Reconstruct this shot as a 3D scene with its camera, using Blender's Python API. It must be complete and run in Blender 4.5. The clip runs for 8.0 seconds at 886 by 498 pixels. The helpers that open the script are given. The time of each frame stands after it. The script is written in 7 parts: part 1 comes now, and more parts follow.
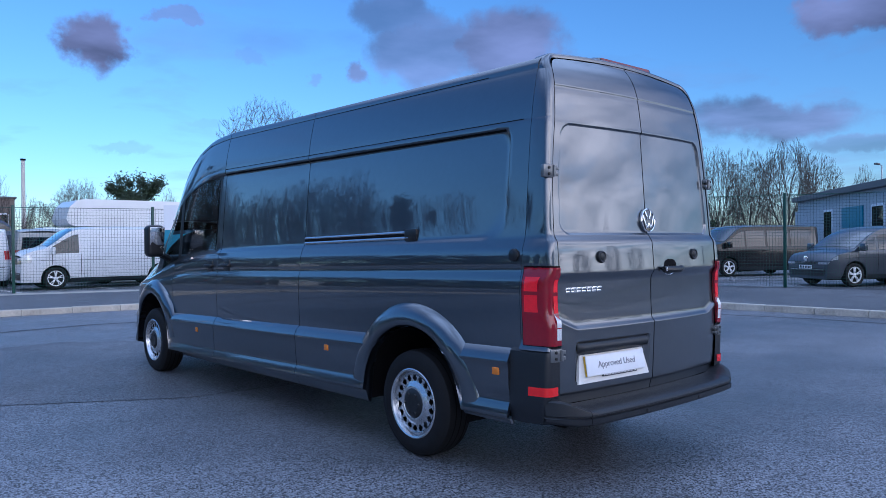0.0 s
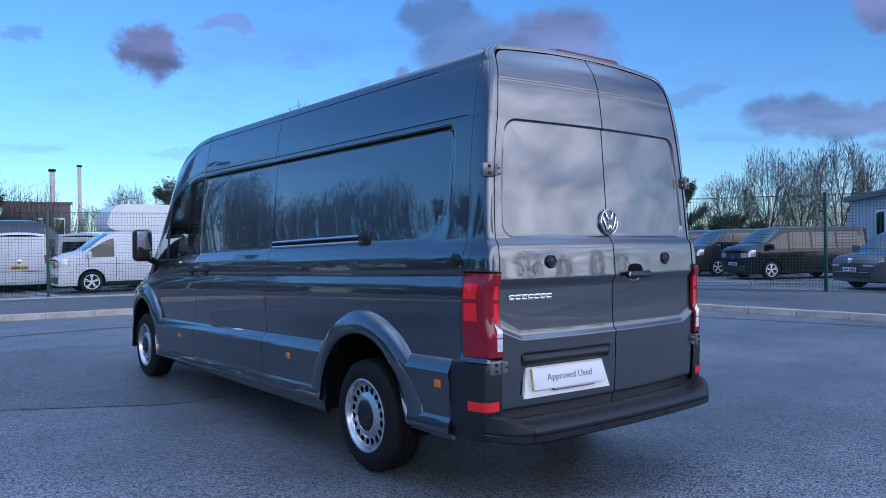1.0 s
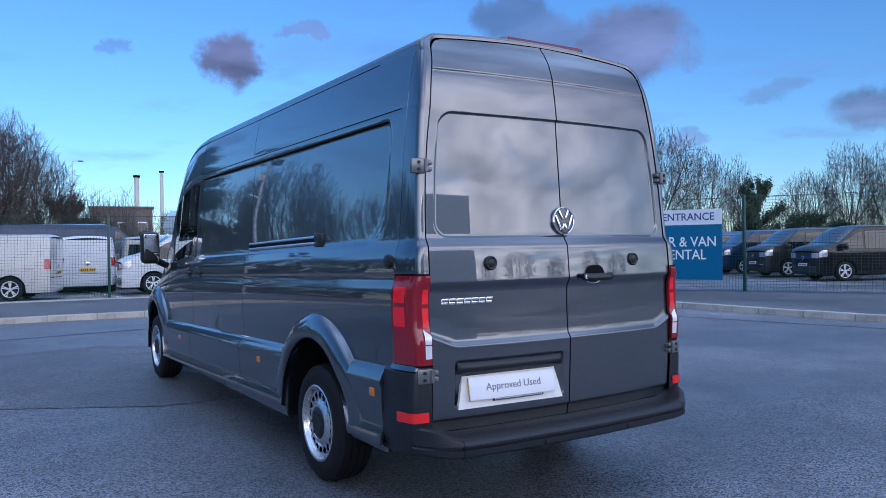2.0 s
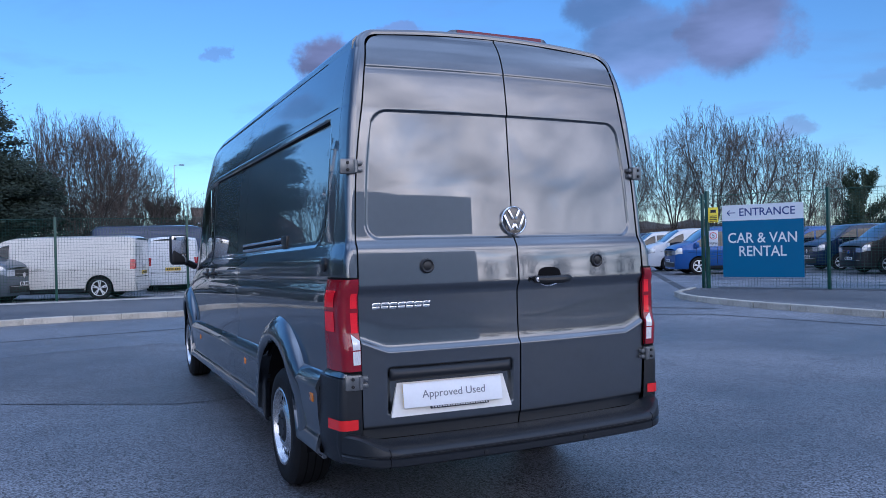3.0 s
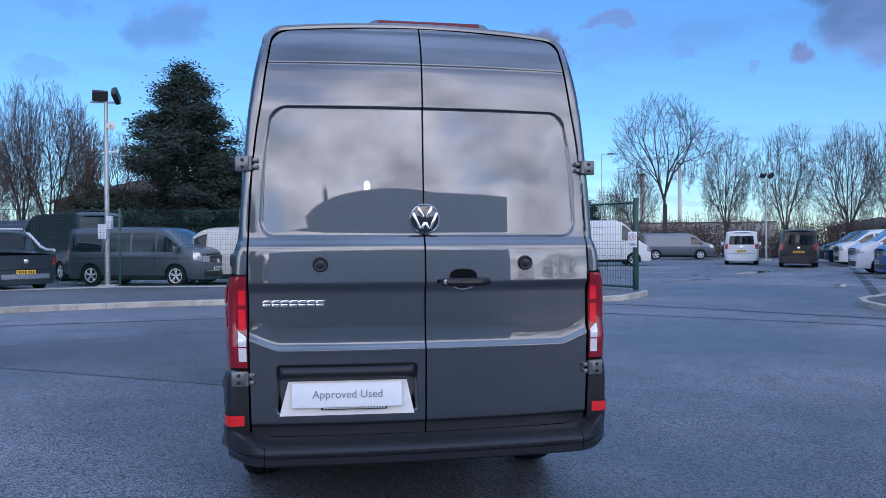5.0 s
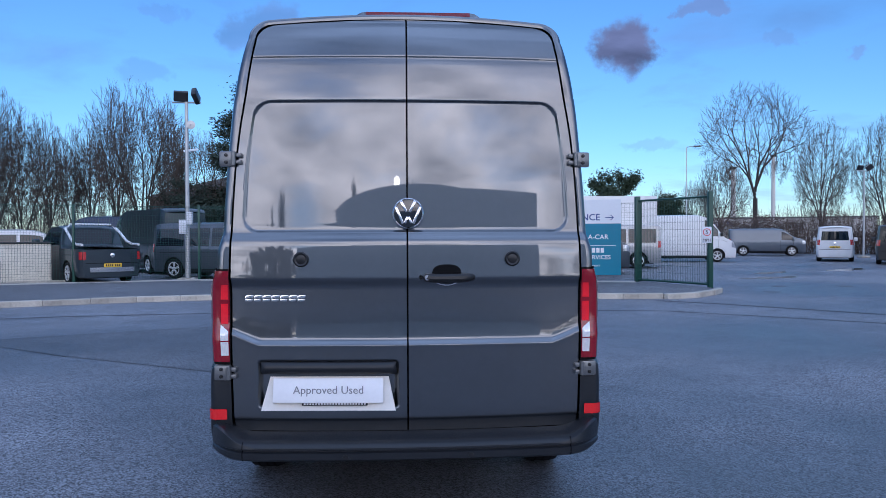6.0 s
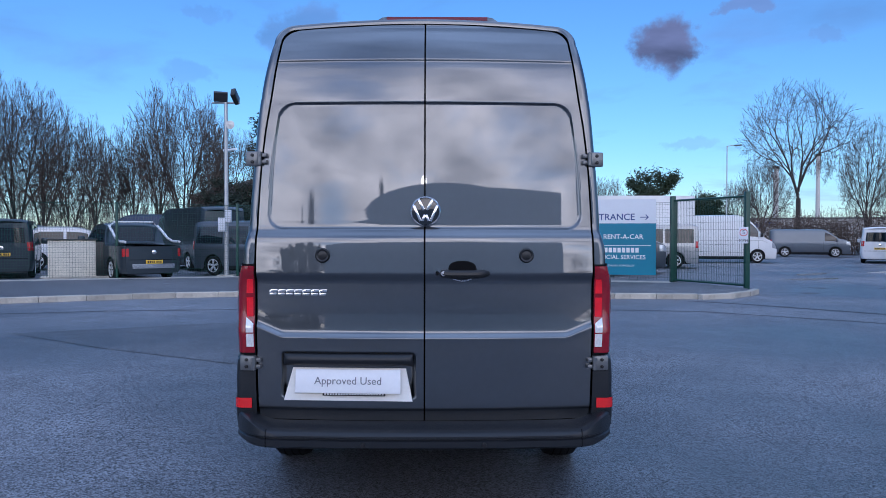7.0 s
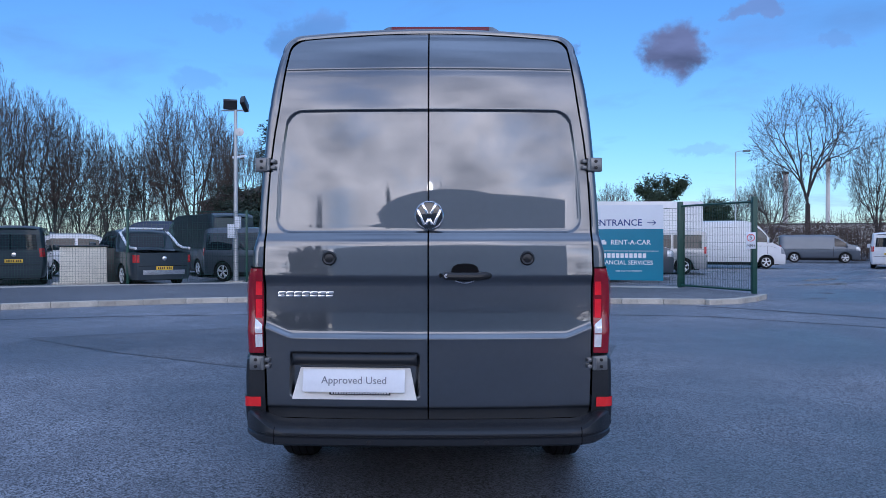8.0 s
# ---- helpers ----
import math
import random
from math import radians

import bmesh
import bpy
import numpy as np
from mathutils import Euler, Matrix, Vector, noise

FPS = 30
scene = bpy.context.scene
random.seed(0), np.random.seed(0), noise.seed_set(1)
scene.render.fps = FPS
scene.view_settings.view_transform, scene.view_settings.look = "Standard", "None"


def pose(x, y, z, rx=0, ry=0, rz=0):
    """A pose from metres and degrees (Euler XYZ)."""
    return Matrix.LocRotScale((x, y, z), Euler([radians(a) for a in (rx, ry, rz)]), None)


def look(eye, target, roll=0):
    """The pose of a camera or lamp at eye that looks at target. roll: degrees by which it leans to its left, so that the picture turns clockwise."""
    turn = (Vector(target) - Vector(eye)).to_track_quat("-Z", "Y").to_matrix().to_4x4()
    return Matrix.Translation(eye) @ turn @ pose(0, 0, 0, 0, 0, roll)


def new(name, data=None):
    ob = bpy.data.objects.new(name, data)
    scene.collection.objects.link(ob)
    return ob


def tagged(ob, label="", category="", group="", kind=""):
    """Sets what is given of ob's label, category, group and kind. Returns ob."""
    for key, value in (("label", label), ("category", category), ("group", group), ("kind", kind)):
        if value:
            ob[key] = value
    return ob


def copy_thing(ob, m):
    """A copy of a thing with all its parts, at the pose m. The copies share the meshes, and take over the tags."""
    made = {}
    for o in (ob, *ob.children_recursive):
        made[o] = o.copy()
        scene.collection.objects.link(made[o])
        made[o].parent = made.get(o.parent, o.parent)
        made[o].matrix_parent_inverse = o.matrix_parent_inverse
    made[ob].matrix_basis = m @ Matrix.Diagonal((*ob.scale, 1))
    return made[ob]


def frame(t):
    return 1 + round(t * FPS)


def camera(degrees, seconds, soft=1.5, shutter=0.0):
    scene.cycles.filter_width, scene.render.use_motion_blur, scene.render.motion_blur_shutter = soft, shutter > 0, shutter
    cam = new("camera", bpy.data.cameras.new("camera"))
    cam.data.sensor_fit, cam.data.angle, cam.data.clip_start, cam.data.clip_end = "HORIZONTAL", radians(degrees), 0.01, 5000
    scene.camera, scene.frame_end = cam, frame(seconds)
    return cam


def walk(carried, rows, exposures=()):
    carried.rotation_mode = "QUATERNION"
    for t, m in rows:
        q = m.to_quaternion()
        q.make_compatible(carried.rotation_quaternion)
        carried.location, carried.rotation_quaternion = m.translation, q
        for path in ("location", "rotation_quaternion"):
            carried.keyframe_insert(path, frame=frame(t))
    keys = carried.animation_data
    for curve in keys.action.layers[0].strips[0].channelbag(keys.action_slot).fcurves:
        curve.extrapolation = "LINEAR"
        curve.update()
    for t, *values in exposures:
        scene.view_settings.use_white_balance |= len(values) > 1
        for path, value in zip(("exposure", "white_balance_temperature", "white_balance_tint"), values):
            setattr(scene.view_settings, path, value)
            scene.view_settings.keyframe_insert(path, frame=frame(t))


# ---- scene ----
cam = camera(60.8, 8.0, soft=0.85)
PATH = [
    (0, (-4.058, -2.468, 1.401), (-2.732, -0.972, 1.382), -0.4),
    (0.5, (-3.759, -2.533, 1.413), (-2.473, -1.001, 1.398), -0.5),
    (1, (-3.437, -2.655, 1.404), (-2.207, -1.077, 1.393), -0.6),
    (1.5, (-3.097, -2.767, 1.403), (-1.939, -1.136, 1.396), -0.6),
    (1.7, (-2.95, -2.815, 1.388), (-1.825, -1.161, 1.382), -0.7),
    (2.8, (-2.127, -3.104, 1.415), (-1.226, -1.319, 1.408), -1.2),
    (3, (-1.986, -3.153, 1.403), (-1.131, -1.345, 1.395), -1.3),
    (3.5, (-1.62, -3.26, 1.42), (-0.883, -1.401, 1.414), -1.3),
    (4, (-1.232, -3.384, 1.422), (-0.623, -1.479, 1.415), -1.1),
    (4.5, (-0.872, -3.428, 1.412), (-0.397, -1.485, 1.4), -0.9),
    (4.7, (-0.73, -3.441, 1.415), (-0.311, -1.485, 1.402), -0.7),
    (5.8, (-0.111, -3.411, 1.408), (0.042, -1.417, 1.374), 0.1),
    (6, (-0.041, -3.408, 1.411), (0.076, -1.411, 1.38), -0.2),
    (6.5, (0.026, -3.455, 1.407), (0.08, -1.456, 1.373), -0.1),
    (7, (0.055, -3.532, 1.402), (0.074, -1.532, 1.369), 0.1),
    (7.5, (0.071, -3.602, 1.395), (0.075, -1.602, 1.37), 0.1),
    (8, (0.082, -3.639, 1.386), (0.078, -1.639, 1.37), 0.0),
]
walk(cam, [(t, look(eye, aim, roll)) for t, eye, aim, roll in PATH], exposures=[(0.0, 0.38, 4880, 10), (3.0, 0.36, 5060, 10), (4.5, 0.34, 5090, 10), (6.5, 0.22, 5010, 10), (8.0, 0.19, 4990, 10)])

# ---- world and sun ----
SUN_EL, SUN_AZ = 12.0, 181.0      # degrees above the horizon; compass way the sun stands (0 = +y, 90 = +x)


def build_world():
    w = bpy.data.worlds.new("evening_sky")
    scene.world = w
    w.use_nodes = True
    nt = w.node_tree
    nt.nodes.clear()
    N, L = nt.nodes.new, nt.links.new
    out, bg = N("ShaderNodeOutputWorld"), N("ShaderNodeBackground")
    sky = N("ShaderNodeTexSky")
    sky.sky_type = "NISHITA"
    sky.sun_disc = False
    sky.sun_elevation, sky.sun_rotation = radians(SUN_EL), radians(SUN_AZ)
    sky.air_density, sky.dust_density, sky.ozone_density = 1.0, 0.1, 2.5
    tc = N("ShaderNodeTexCoord")
    sep = N("ShaderNodeSeparateXYZ")
    L(tc.outputs["Generated"], sep.inputs[0])
    # a flat layer of cloud seen in perspective
    up = N("ShaderNodeMath"); up.operation = "ADD"; up.inputs[1].default_value = 0.10
    L(sep.outputs["Z"], up.inputs[0])
    dx = N("ShaderNodeMath"); dx.operation = "DIVIDE"
    dy = N("ShaderNodeMath"); dy.operation = "DIVIDE"
    L(sep.outputs["X"], dx.inputs[0]); L(up.outputs[0], dx.inputs[1])
    L(sep.outputs["Y"], dy.inputs[0]); L(up.outputs[0], dy.inputs[1])
    comb = N("ShaderNodeCombineXYZ")
    L(dx.outputs[0], comb.inputs[0]); L(dy.outputs[0], comb.inputs[1])
    n1 = N("ShaderNodeTexNoise"); n1.inputs["Scale"].default_value = 1.25
    n1.inputs["Detail"].default_value = 7; n1.inputs["Roughness"].default_value = 0.55
    n1.inputs["Distortion"].default_value = 0.3
    L(comb.outputs[0], n1.inputs["Vector"])
    ramp = N("ShaderNodeValToRGB")
    ramp.color_ramp.elements[0].position, ramp.color_ramp.elements[1].position = 0.53, 0.68
    L(n1.outputs["Fac"], ramp.inputs[0])
    # more cloud low over the sunset side (-y), open blue elsewhere
    back = N("ShaderNodeMapRange"); back.inputs["From Min"].default_value = 0.1; back.inputs["From Max"].default_value = -0.9
    back.inputs["To Min"].default_value = 0.0; back.inputs["To Max"].default_value = 0.93
    L(sep.outputs["Y"], back.inputs["Value"])
    ramp2 = N("ShaderNodeValToRGB")
    ramp2.color_ramp.elements[0].position, ramp2.color_ramp.elements[1].position = 0.18, 0.50
    L(n1.outputs["Fac"], ramp2.inputs[0])
    mulb = N("ShaderNodeMath"); mulb.operation = "MULTIPLY"
    L(ramp2.outputs[0], mulb.inputs[0]); L(back.outputs[0], mulb.inputs[1])
    front = N("ShaderNodeMath"); front.operation = "MULTIPLY"; front.inputs[1].default_value = 0.25
    L(ramp.outputs[0], front.inputs[0])
    acc0 = N("ShaderNodeMath"); acc0.operation = "MAXIMUM"
    L(front.outputs[0], acc0.inputs[0]); L(mulb.outputs[0], acc0.inputs[1])
    # unseen bright cloud cover overhead, added to light the ground
    high = N("ShaderNodeMapRange"); high.interpolation_type = "SMOOTHSTEP"
    high.inputs["From Min"].default_value = 0.40; high.inputs["From Max"].default_value = 0.75
    L(sep.outputs["Z"], high.inputs["Value"])
    lid = N("ShaderNodeMath"); lid.operation = "MULTIPLY"
    L(ramp2.outputs[0], lid.inputs[0]); L(high.outputs[0], lid.inputs[1])
    acc = N("ShaderNodeMath"); acc.operation = "MAXIMUM"
    L(acc0.outputs[0], acc.inputs[0]); L(lid.outputs[0], acc.inputs[1])
    # separate evening clouds: heading, height (degrees), half width, half height, density
    last = acc
    warp = N("ShaderNodeTexNoise"); warp.inputs["Scale"].default_value = 8.0; warp.inputs["Detail"].default_value = 7
    warp.inputs["Roughness"].default_value = 0.62
    L(tc.outputs["Generated"], warp.inputs["Vector"])
    ctr = N("ShaderNodeVectorMath"); ctr.operation = "SUBTRACT"; ctr.inputs[1].default_value = (0.5, 0.5, 0.5)
    L(warp.outputs["Color"], ctr.inputs[0])
    amp = N("ShaderNodeVectorMath"); amp.operation = "MULTIPLY"; amp.inputs[1].default_value = (0.2, 0.2, 0.09)
    L(ctr.outputs[0], amp.inputs[0])
    wob = N("ShaderNodeVectorMath"); wob.operation = "ADD"
    L(tc.outputs["Generated"], wob.inputs[0]); L(amp.outputs[0], wob.inputs[1])
    for head, el, a, b, dens in CLOUDS:
        h, e = radians(head), radians(el)
        d = Vector((math.sin(h) * math.cos(e), math.cos(h) * math.cos(e), math.sin(e)))
        side = Vector((math.cos(h), -math.sin(h), 0))
        upv = side.cross(d)
        vals = []
        for axis, half in ((side, a), (upv, b)):
            dt = N("ShaderNodeVectorMath"); dt.operation = "DOT_PRODUCT"; dt.inputs[1].default_value = axis
            L(wob.outputs[0], dt.inputs[0])
            sb = N("ShaderNodeMath"); sb.operation = "SUBTRACT"; sb.inputs[1].default_value = d.dot(axis)
            L(dt.outputs["Value"], sb.inputs[0])
            dv = N("ShaderNodeMath"); dv.operation = "DIVIDE"; dv.inputs[1].default_value = math.sin(radians(half))
            L(sb.outputs[0], dv.inputs[0])
            sq = N("ShaderNodeMath"); sq.operation = "MULTIPLY"
            L(dv.outputs[0], sq.inputs[0]); L(dv.outputs[0], sq.inputs[1])
            vals.append(sq)
        sm = N("ShaderNodeMath"); sm.operation = "ADD"
        L(vals[0].outputs[0], sm.inputs[0]); L(vals[1].outputs[0], sm.inputs[1])
        facing = N("ShaderNodeVectorMath"); facing.operation = "DOT_PRODUCT"; facing.inputs[1].default_value = d
        L(tc.outputs["Generated"], facing.inputs[0])
        fm = N("ShaderNodeMapRange"); fm.inputs["From Min"].default_value = 0.3; fm.inputs["From Max"].default_value = 0.6
        L(facing.outputs["Value"], fm.inputs["Value"])
        mr = N("ShaderNodeMapRange"); mr.interpolation_type = "SMOOTHSTEP"
        mr.inputs["From Min"].default_value = 1.5; mr.inputs["From Max"].default_value = 0.35
        mr.inputs["To Max"].default_value = dens
        L(sm.outputs[0], mr.inputs["Value"])
        both = N("ShaderNodeMath"); both.operation = "MULTIPLY"
        L(mr.outputs[0], both.inputs[0]); L(fm.outputs[0], both.inputs[1])
        mx = N("ShaderNodeMath"); mx.operation = "MAXIMUM"
        L(last.outputs[0], mx.inputs[0]); L(both.outputs[0], mx.inputs[1])
        last = mx
    # cloud colour: slate violet aloft, pale and warm on the sunset side, added fill overhead
    cmix = N("ShaderNodeMix"); cmix.data_type = "RGBA"
    cmix.inputs["A"].default_value = CLOUD_COOL
    cmix.inputs["B"].default_value = CLOUD_WARM
    wf = N("ShaderNodeMapRange"); wf.inputs["From Min"].default_value = 0.0; wf.inputs["From Max"].default_value = -0.95
    L(sep.outputs["Y"], wf.inputs["Value"]); L(wf.outputs[0], cmix.inputs["Factor"])
    aloft = N("ShaderNodeMix"); aloft.data_type = "RGBA"
    aloft.inputs["B"].default_value = CLOUD_FILL
    L(high.outputs[0], aloft.inputs["Factor"]); L(cmix.outputs["Result"], aloft.inputs["A"])
    shade = N("ShaderNodeTexNoise"); shade.inputs["Scale"].default_value = 1.7; shade.inputs["Detail"].default_value = 5
    shade.inputs["Roughness"].default_value = 0.5
    L(comb.outputs[0], shade.inputs["Vector"])
    shr = N("ShaderNodeMapRange"); shr.inputs["From Min"].default_value = 0.33; shr.inputs["From Max"].default_value = 0.66
    shr.inputs["To Min"].default_value = 0.45; shr.inputs["To Max"].default_value = 1.35
    L(shade.outputs["Fac"], shr.inputs["Value"])
    lit = N("ShaderNodeVectorMath"); lit.operation = "SCALE"
    L(aloft.outputs["Result"], lit.inputs[0]); L(shr.outputs[0], lit.inputs["Scale"])
    skyg = N("ShaderNodeMix"); skyg.data_type = "RGBA"; skyg.blend_type = "MULTIPLY"
    skyg.inputs["Factor"].default_value = 1.0
    skyg.inputs["B"].default_value = SKY_TINT
    west = N("ShaderNodeMapRange"); west.interpolation_type = "SMOOTHSTEP"
    west.inputs["From Min"].default_value = 0.0; west.inputs["From Max"].default_value = -1.0
    west.inputs["To Min"].default_value = 1.0; west.inputs["To Max"].default_value = WEST_GAIN
    L(sep.outputs["Y"], west.inputs["Value"])
    wsc = N("ShaderNodeVectorMath"); wsc.operation = "SCALE"
    L(sky.outputs[0], wsc.inputs[0]); L(west.outputs[0], wsc.inputs["Scale"])
    dusk = N("ShaderNodeMapRange"); dusk.interpolation_type = "SMOOTHSTEP"
    dusk.inputs["From Min"].default_value = 0.05; dusk.inputs["From Max"].default_value = -0.65
    dusk.inputs["To Min"].default_value = 1.0; dusk.inputs["To Max"].default_value = DUSK_GAIN
    L(sep.outputs["X"], dusk.inputs["Value"])
    dsc = N("ShaderNodeVectorMath"); dsc.operation = "SCALE"
    L(wsc.outputs[0], dsc.inputs[0]); L(dusk.outputs[0], dsc.inputs["Scale"])
    L(dsc.outputs[0], skyg.inputs["A"])
    fin = N("ShaderNodeMix"); fin.data_type = "RGBA"
    L(last.outputs[0], fin.inputs["Factor"]); L(skyg.outputs["Result"], fin.inputs["A"]); L(lit.outputs[0], fin.inputs["B"])
    L(fin.outputs["Result"], bg.inputs["Color"])
    bg.inputs["Strength"].default_value = SKY_STRENGTH
    L(bg.outputs[0], out.inputs[0])


SKY_STRENGTH = 0.116
WEST_GAIN = 1.8
DUSK_GAIN = 1.08
SKY_TINT = (0.85, 0.95, 1.1, 1)
CLOUD_COOL = (1.45, 1.45, 2.25, 1)
CLOUD_WARM = (24.5, 19.8, 16.6, 1)
CLOUD_FILL = (6.4, 7.2, 9.2, 1)
CLOUDS = [(17.3, 13.7, 2.6, 1.5, 0.97), (22.0, 15.1, 1.4, 0.6, 0.55), (26.3, 13.5, 1.1, 0.7, 0.3), (29.9, 12.0, 0.9, 0.4, 0.35), (35.2, 12.4, 1.6, 0.8, 0.75), (41.0, 14.6, 4.6, 2.3, 0.66),
          (46.5, 14.2, 4.4, 2.6, 0.85), (38.5, 16.6, 4.0, 1.4, 0.6), (65.6, 8.5, 5.4, 1.5, 0.72), (69.8, 15.0, 3.0, 1.3, 0.9), (50.0, 7.3, 1.7, 0.7, 0.5), (70.5, 6.3, 3.4, 0.8, 0.45),
          (-10.0, 15.0, 2.1, 1.6, 0.38), (9.2, 14.7, 0.7, 0.6, 0.4), (-17.9, 11.7, 1.7, 0.8, 0.2), (-15.9, 16.2, 1.5, 0.5, 0.18), (18.6, 6.8, 2.4, 0.35, 0.22), (24.0, 8.4, 1.6, 0.3, 0.15), (56.5, 10.5, 2.2, 0.7, 0.35)]
build_world()

sun = new("sun", bpy.data.lights.new("sun", "SUN"))
sun.data.energy, sun.data.angle, sun.data.color = 0.0026, radians(1.0), (1.0, 0.84, 0.66)
az, el = radians(SUN_AZ), radians(SUN_EL)
sun_way = Vector((math.sin(az) * math.cos(el), math.cos(az) * math.cos(el), math.sin(el)))
sun.matrix_world = look(sun_way * 60, (0, 0, 0))


# ---- materials ----
def shader(name, base, rough=0.5, metal=0.0, coat=0.0, vary=0.0, scale=8.0, bump=0.0, bump_scale=60.0, emit=None, glow=0.0,
           spread=0.0, spec=0.5, obj_vary=0.0, transmission=0.0, stretch=(1, 1, 1), coat_ior=1.5):
    m = bpy.data.materials.new(name)
    m.use_nodes = True
    nt = m.node_tree
    N, L = nt.nodes.new, nt.links.new
    p = nt.nodes["Principled BSDF"]
    p.inputs["Base Color"].default_value = (*base, 1)
    p.inputs["Roughness"].default_value = rough
    p.inputs["Metallic"].default_value = metal
    p.inputs["Coat Weight"].default_value = coat
    p.inputs["Coat Roughness"].default_value = 0.015
    p.inputs["Coat IOR"].default_value = coat_ior
    p.inputs["Specular IOR Level"].default_value = spec
    p.inputs["Transmission Weight"].default_value = transmission
    if emit:
        p.inputs["Emission Color"].default_value = (*emit, 1)
        p.inputs["Emission Strength"].default_value = glow
    tc = N("ShaderNodeTexCoord")
    mp = N("ShaderNodeMapping"); mp.inputs["Scale"].default_value = stretch
    L(tc.outputs["Object"], mp.inputs["Vector"])
    src = None
    if vary:
        a, b = N("ShaderNodeTexNoise"), N("ShaderNodeTexNoise")
        a.inputs["Scale"].default_value, a.inputs["Detail"].default_value = scale, 5
        b.inputs["Scale"].default_value, b.inputs["Detail"].default_value = scale * 9, 4
        L(mp.outputs[0], a.inputs["Vector"]); L(mp.outputs[0], b.inputs["Vector"])
        add = N("ShaderNodeMath"); add.operation = "ADD"
        L(a.outputs["Fac"], add.inputs[0]); L(b.outputs["Fac"], add.inputs[1])
        mr = N("ShaderNodeMapRange")
        mr.inputs["From Min"].default_value, mr.inputs["From Max"].default_value = 0.6, 1.4
        mr.inputs["To Min"].default_value, mr.inputs["To Max"].default_value = 1 - vary, 1 + vary
        L(add.outputs[0], mr.inputs["Value"])
        src = mr.outputs[0]
        if spread:
            rr = N("ShaderNodeMapRange")
            rr.inputs["From Min"].default_value, rr.inputs["From Max"].default_value = 0.6, 1.4
            rr.inputs["To Min"].default_value, rr.inputs["To Max"].default_value = max(rough - spread, 0.02), min(rough + spread, 1)
            L(add.outputs[0], rr.inputs["Value"]); L(rr.outputs[0], p.inputs["Roughness"])
    if obj_vary:
        oi = N("ShaderNodeObjectInfo")
        orr = N("ShaderNodeMapRange")
        orr.inputs["To Min"].default_value, orr.inputs["To Max"].default_value = 1 - obj_vary, 1 + obj_vary
        L(oi.outputs["Random"], orr.inputs["Value"])
        if src:
            mm = N("ShaderNodeMath"); mm.operation = "MULTIPLY"
            L(src, mm.inputs[0]); L(orr.outputs[0], mm.inputs[1])
            src = mm.outputs[0]
        else:
            src = orr.outputs[0]
    if src:
        vm = N("ShaderNodeVectorMath"); vm.operation = "SCALE"; vm.inputs[0].default_value = base
        L(src, vm.inputs["Scale"]); L(vm.outputs[0], p.inputs["Base Color"])
    if bump:
        bn, bt = N("ShaderNodeBump"), N("ShaderNodeTexNoise")
        bt.inputs["Scale"].default_value, bt.inputs["Detail"].default_value = bump_scale, 4
        L(mp.outputs[0], bt.inputs["Vector"])
        bn.inputs["Strength"].default_value, bn.inputs["Distance"].default_value = bump, 0.01
        L(bt.outputs["Fac"], bn.inputs["Height"]); L(bn.outputs[0], p.inputs["Normal"])
    return m


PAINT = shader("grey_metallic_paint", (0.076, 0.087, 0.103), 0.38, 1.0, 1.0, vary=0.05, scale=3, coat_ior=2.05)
# black for shut lines, also for shade put in as strips and sheets
SEAM_SHADE = shader("seam_shade_black", (0.004, 0.004, 0.005), 0.8, spec=0.15)
PLASTIC = shader("textured_grey_plastic", (0.012, 0.014, 0.018), 0.40, vary=0.12, scale=12, bump=0.10, bump_scale=500, spread=0.06)
BLACK = shader("black_plastic", (0.012, 0.012, 0.013), 0.38, vary=0.1, scale=20)
RUBBER = shader("tyre_rubber", (0.010, 0.010, 0.011), 0.7, vary=0.25, scale=14, bump=0.2, bump_scale=120, spec=0.25)
STEEL = shader("silver_painted_steel", (0.62, 0.63, 0.65), 0.26, 0.9, vary=0.06, scale=10)
CHROME = shader("chrome", (0.82, 0.83, 0.85), 0.08, 1.0)
RED_LENS = shader("red_lens", (0.24, 0.001, 0.012), 0.12, coat=0.6, vary=0.1, scale=60)
RED_BRIGHT = shader("red_lamp_block", (0.85, 0.006, 0.020), 0.2, coat=0.5, vary=0.12, scale=50)
CLEAR_LENS = shader("clear_lens", (0.85, 0.83, 0.84), 0.1, 0.2, coat=1.0, vary=0.25, scale=40, stretch=(6, 6, 1))
RED_DEEP = shader("deep_red_lens", (0.16, 0.004, 0.010), 0.15, coat=0.5)
REFLECTOR = shader("red_reflector", (0.72, 0.008, 0.010), 0.25, coat=0.6)
AMBER = shader("amber_marker", (0.62, 0.19, 0.015), 0.25, coat=0.6)
SCREEN = shader("windscreen_glass", (0.010, 0.020, 0.028), 0.03, 0.0, coat=1.0, spec=0.8, coat_ior=1.7)
GLASS = shader("dark_glass", (0.010, 0.015, 0.020), 0.03, 0.0, spec=0.7)
WHITE = shader("white_card", (0.88, 0.88, 0.90), 0.45, vary=0.03, scale=6)
PLATE_BACK = shader("pale_plate_panel", (0.82, 0.80, 0.76), 0.4, vary=0.05, scale=6)
PRINT_GREY = shader("grey_print", (0.22, 0.22, 0.25), 0.6)
PRINT_BLACK = shader("black_print", (0.02, 0.02, 0.025), 0.6)
YELLOW = shader("yellow_plate", (0.75, 0.5, 0.03), 0.4)


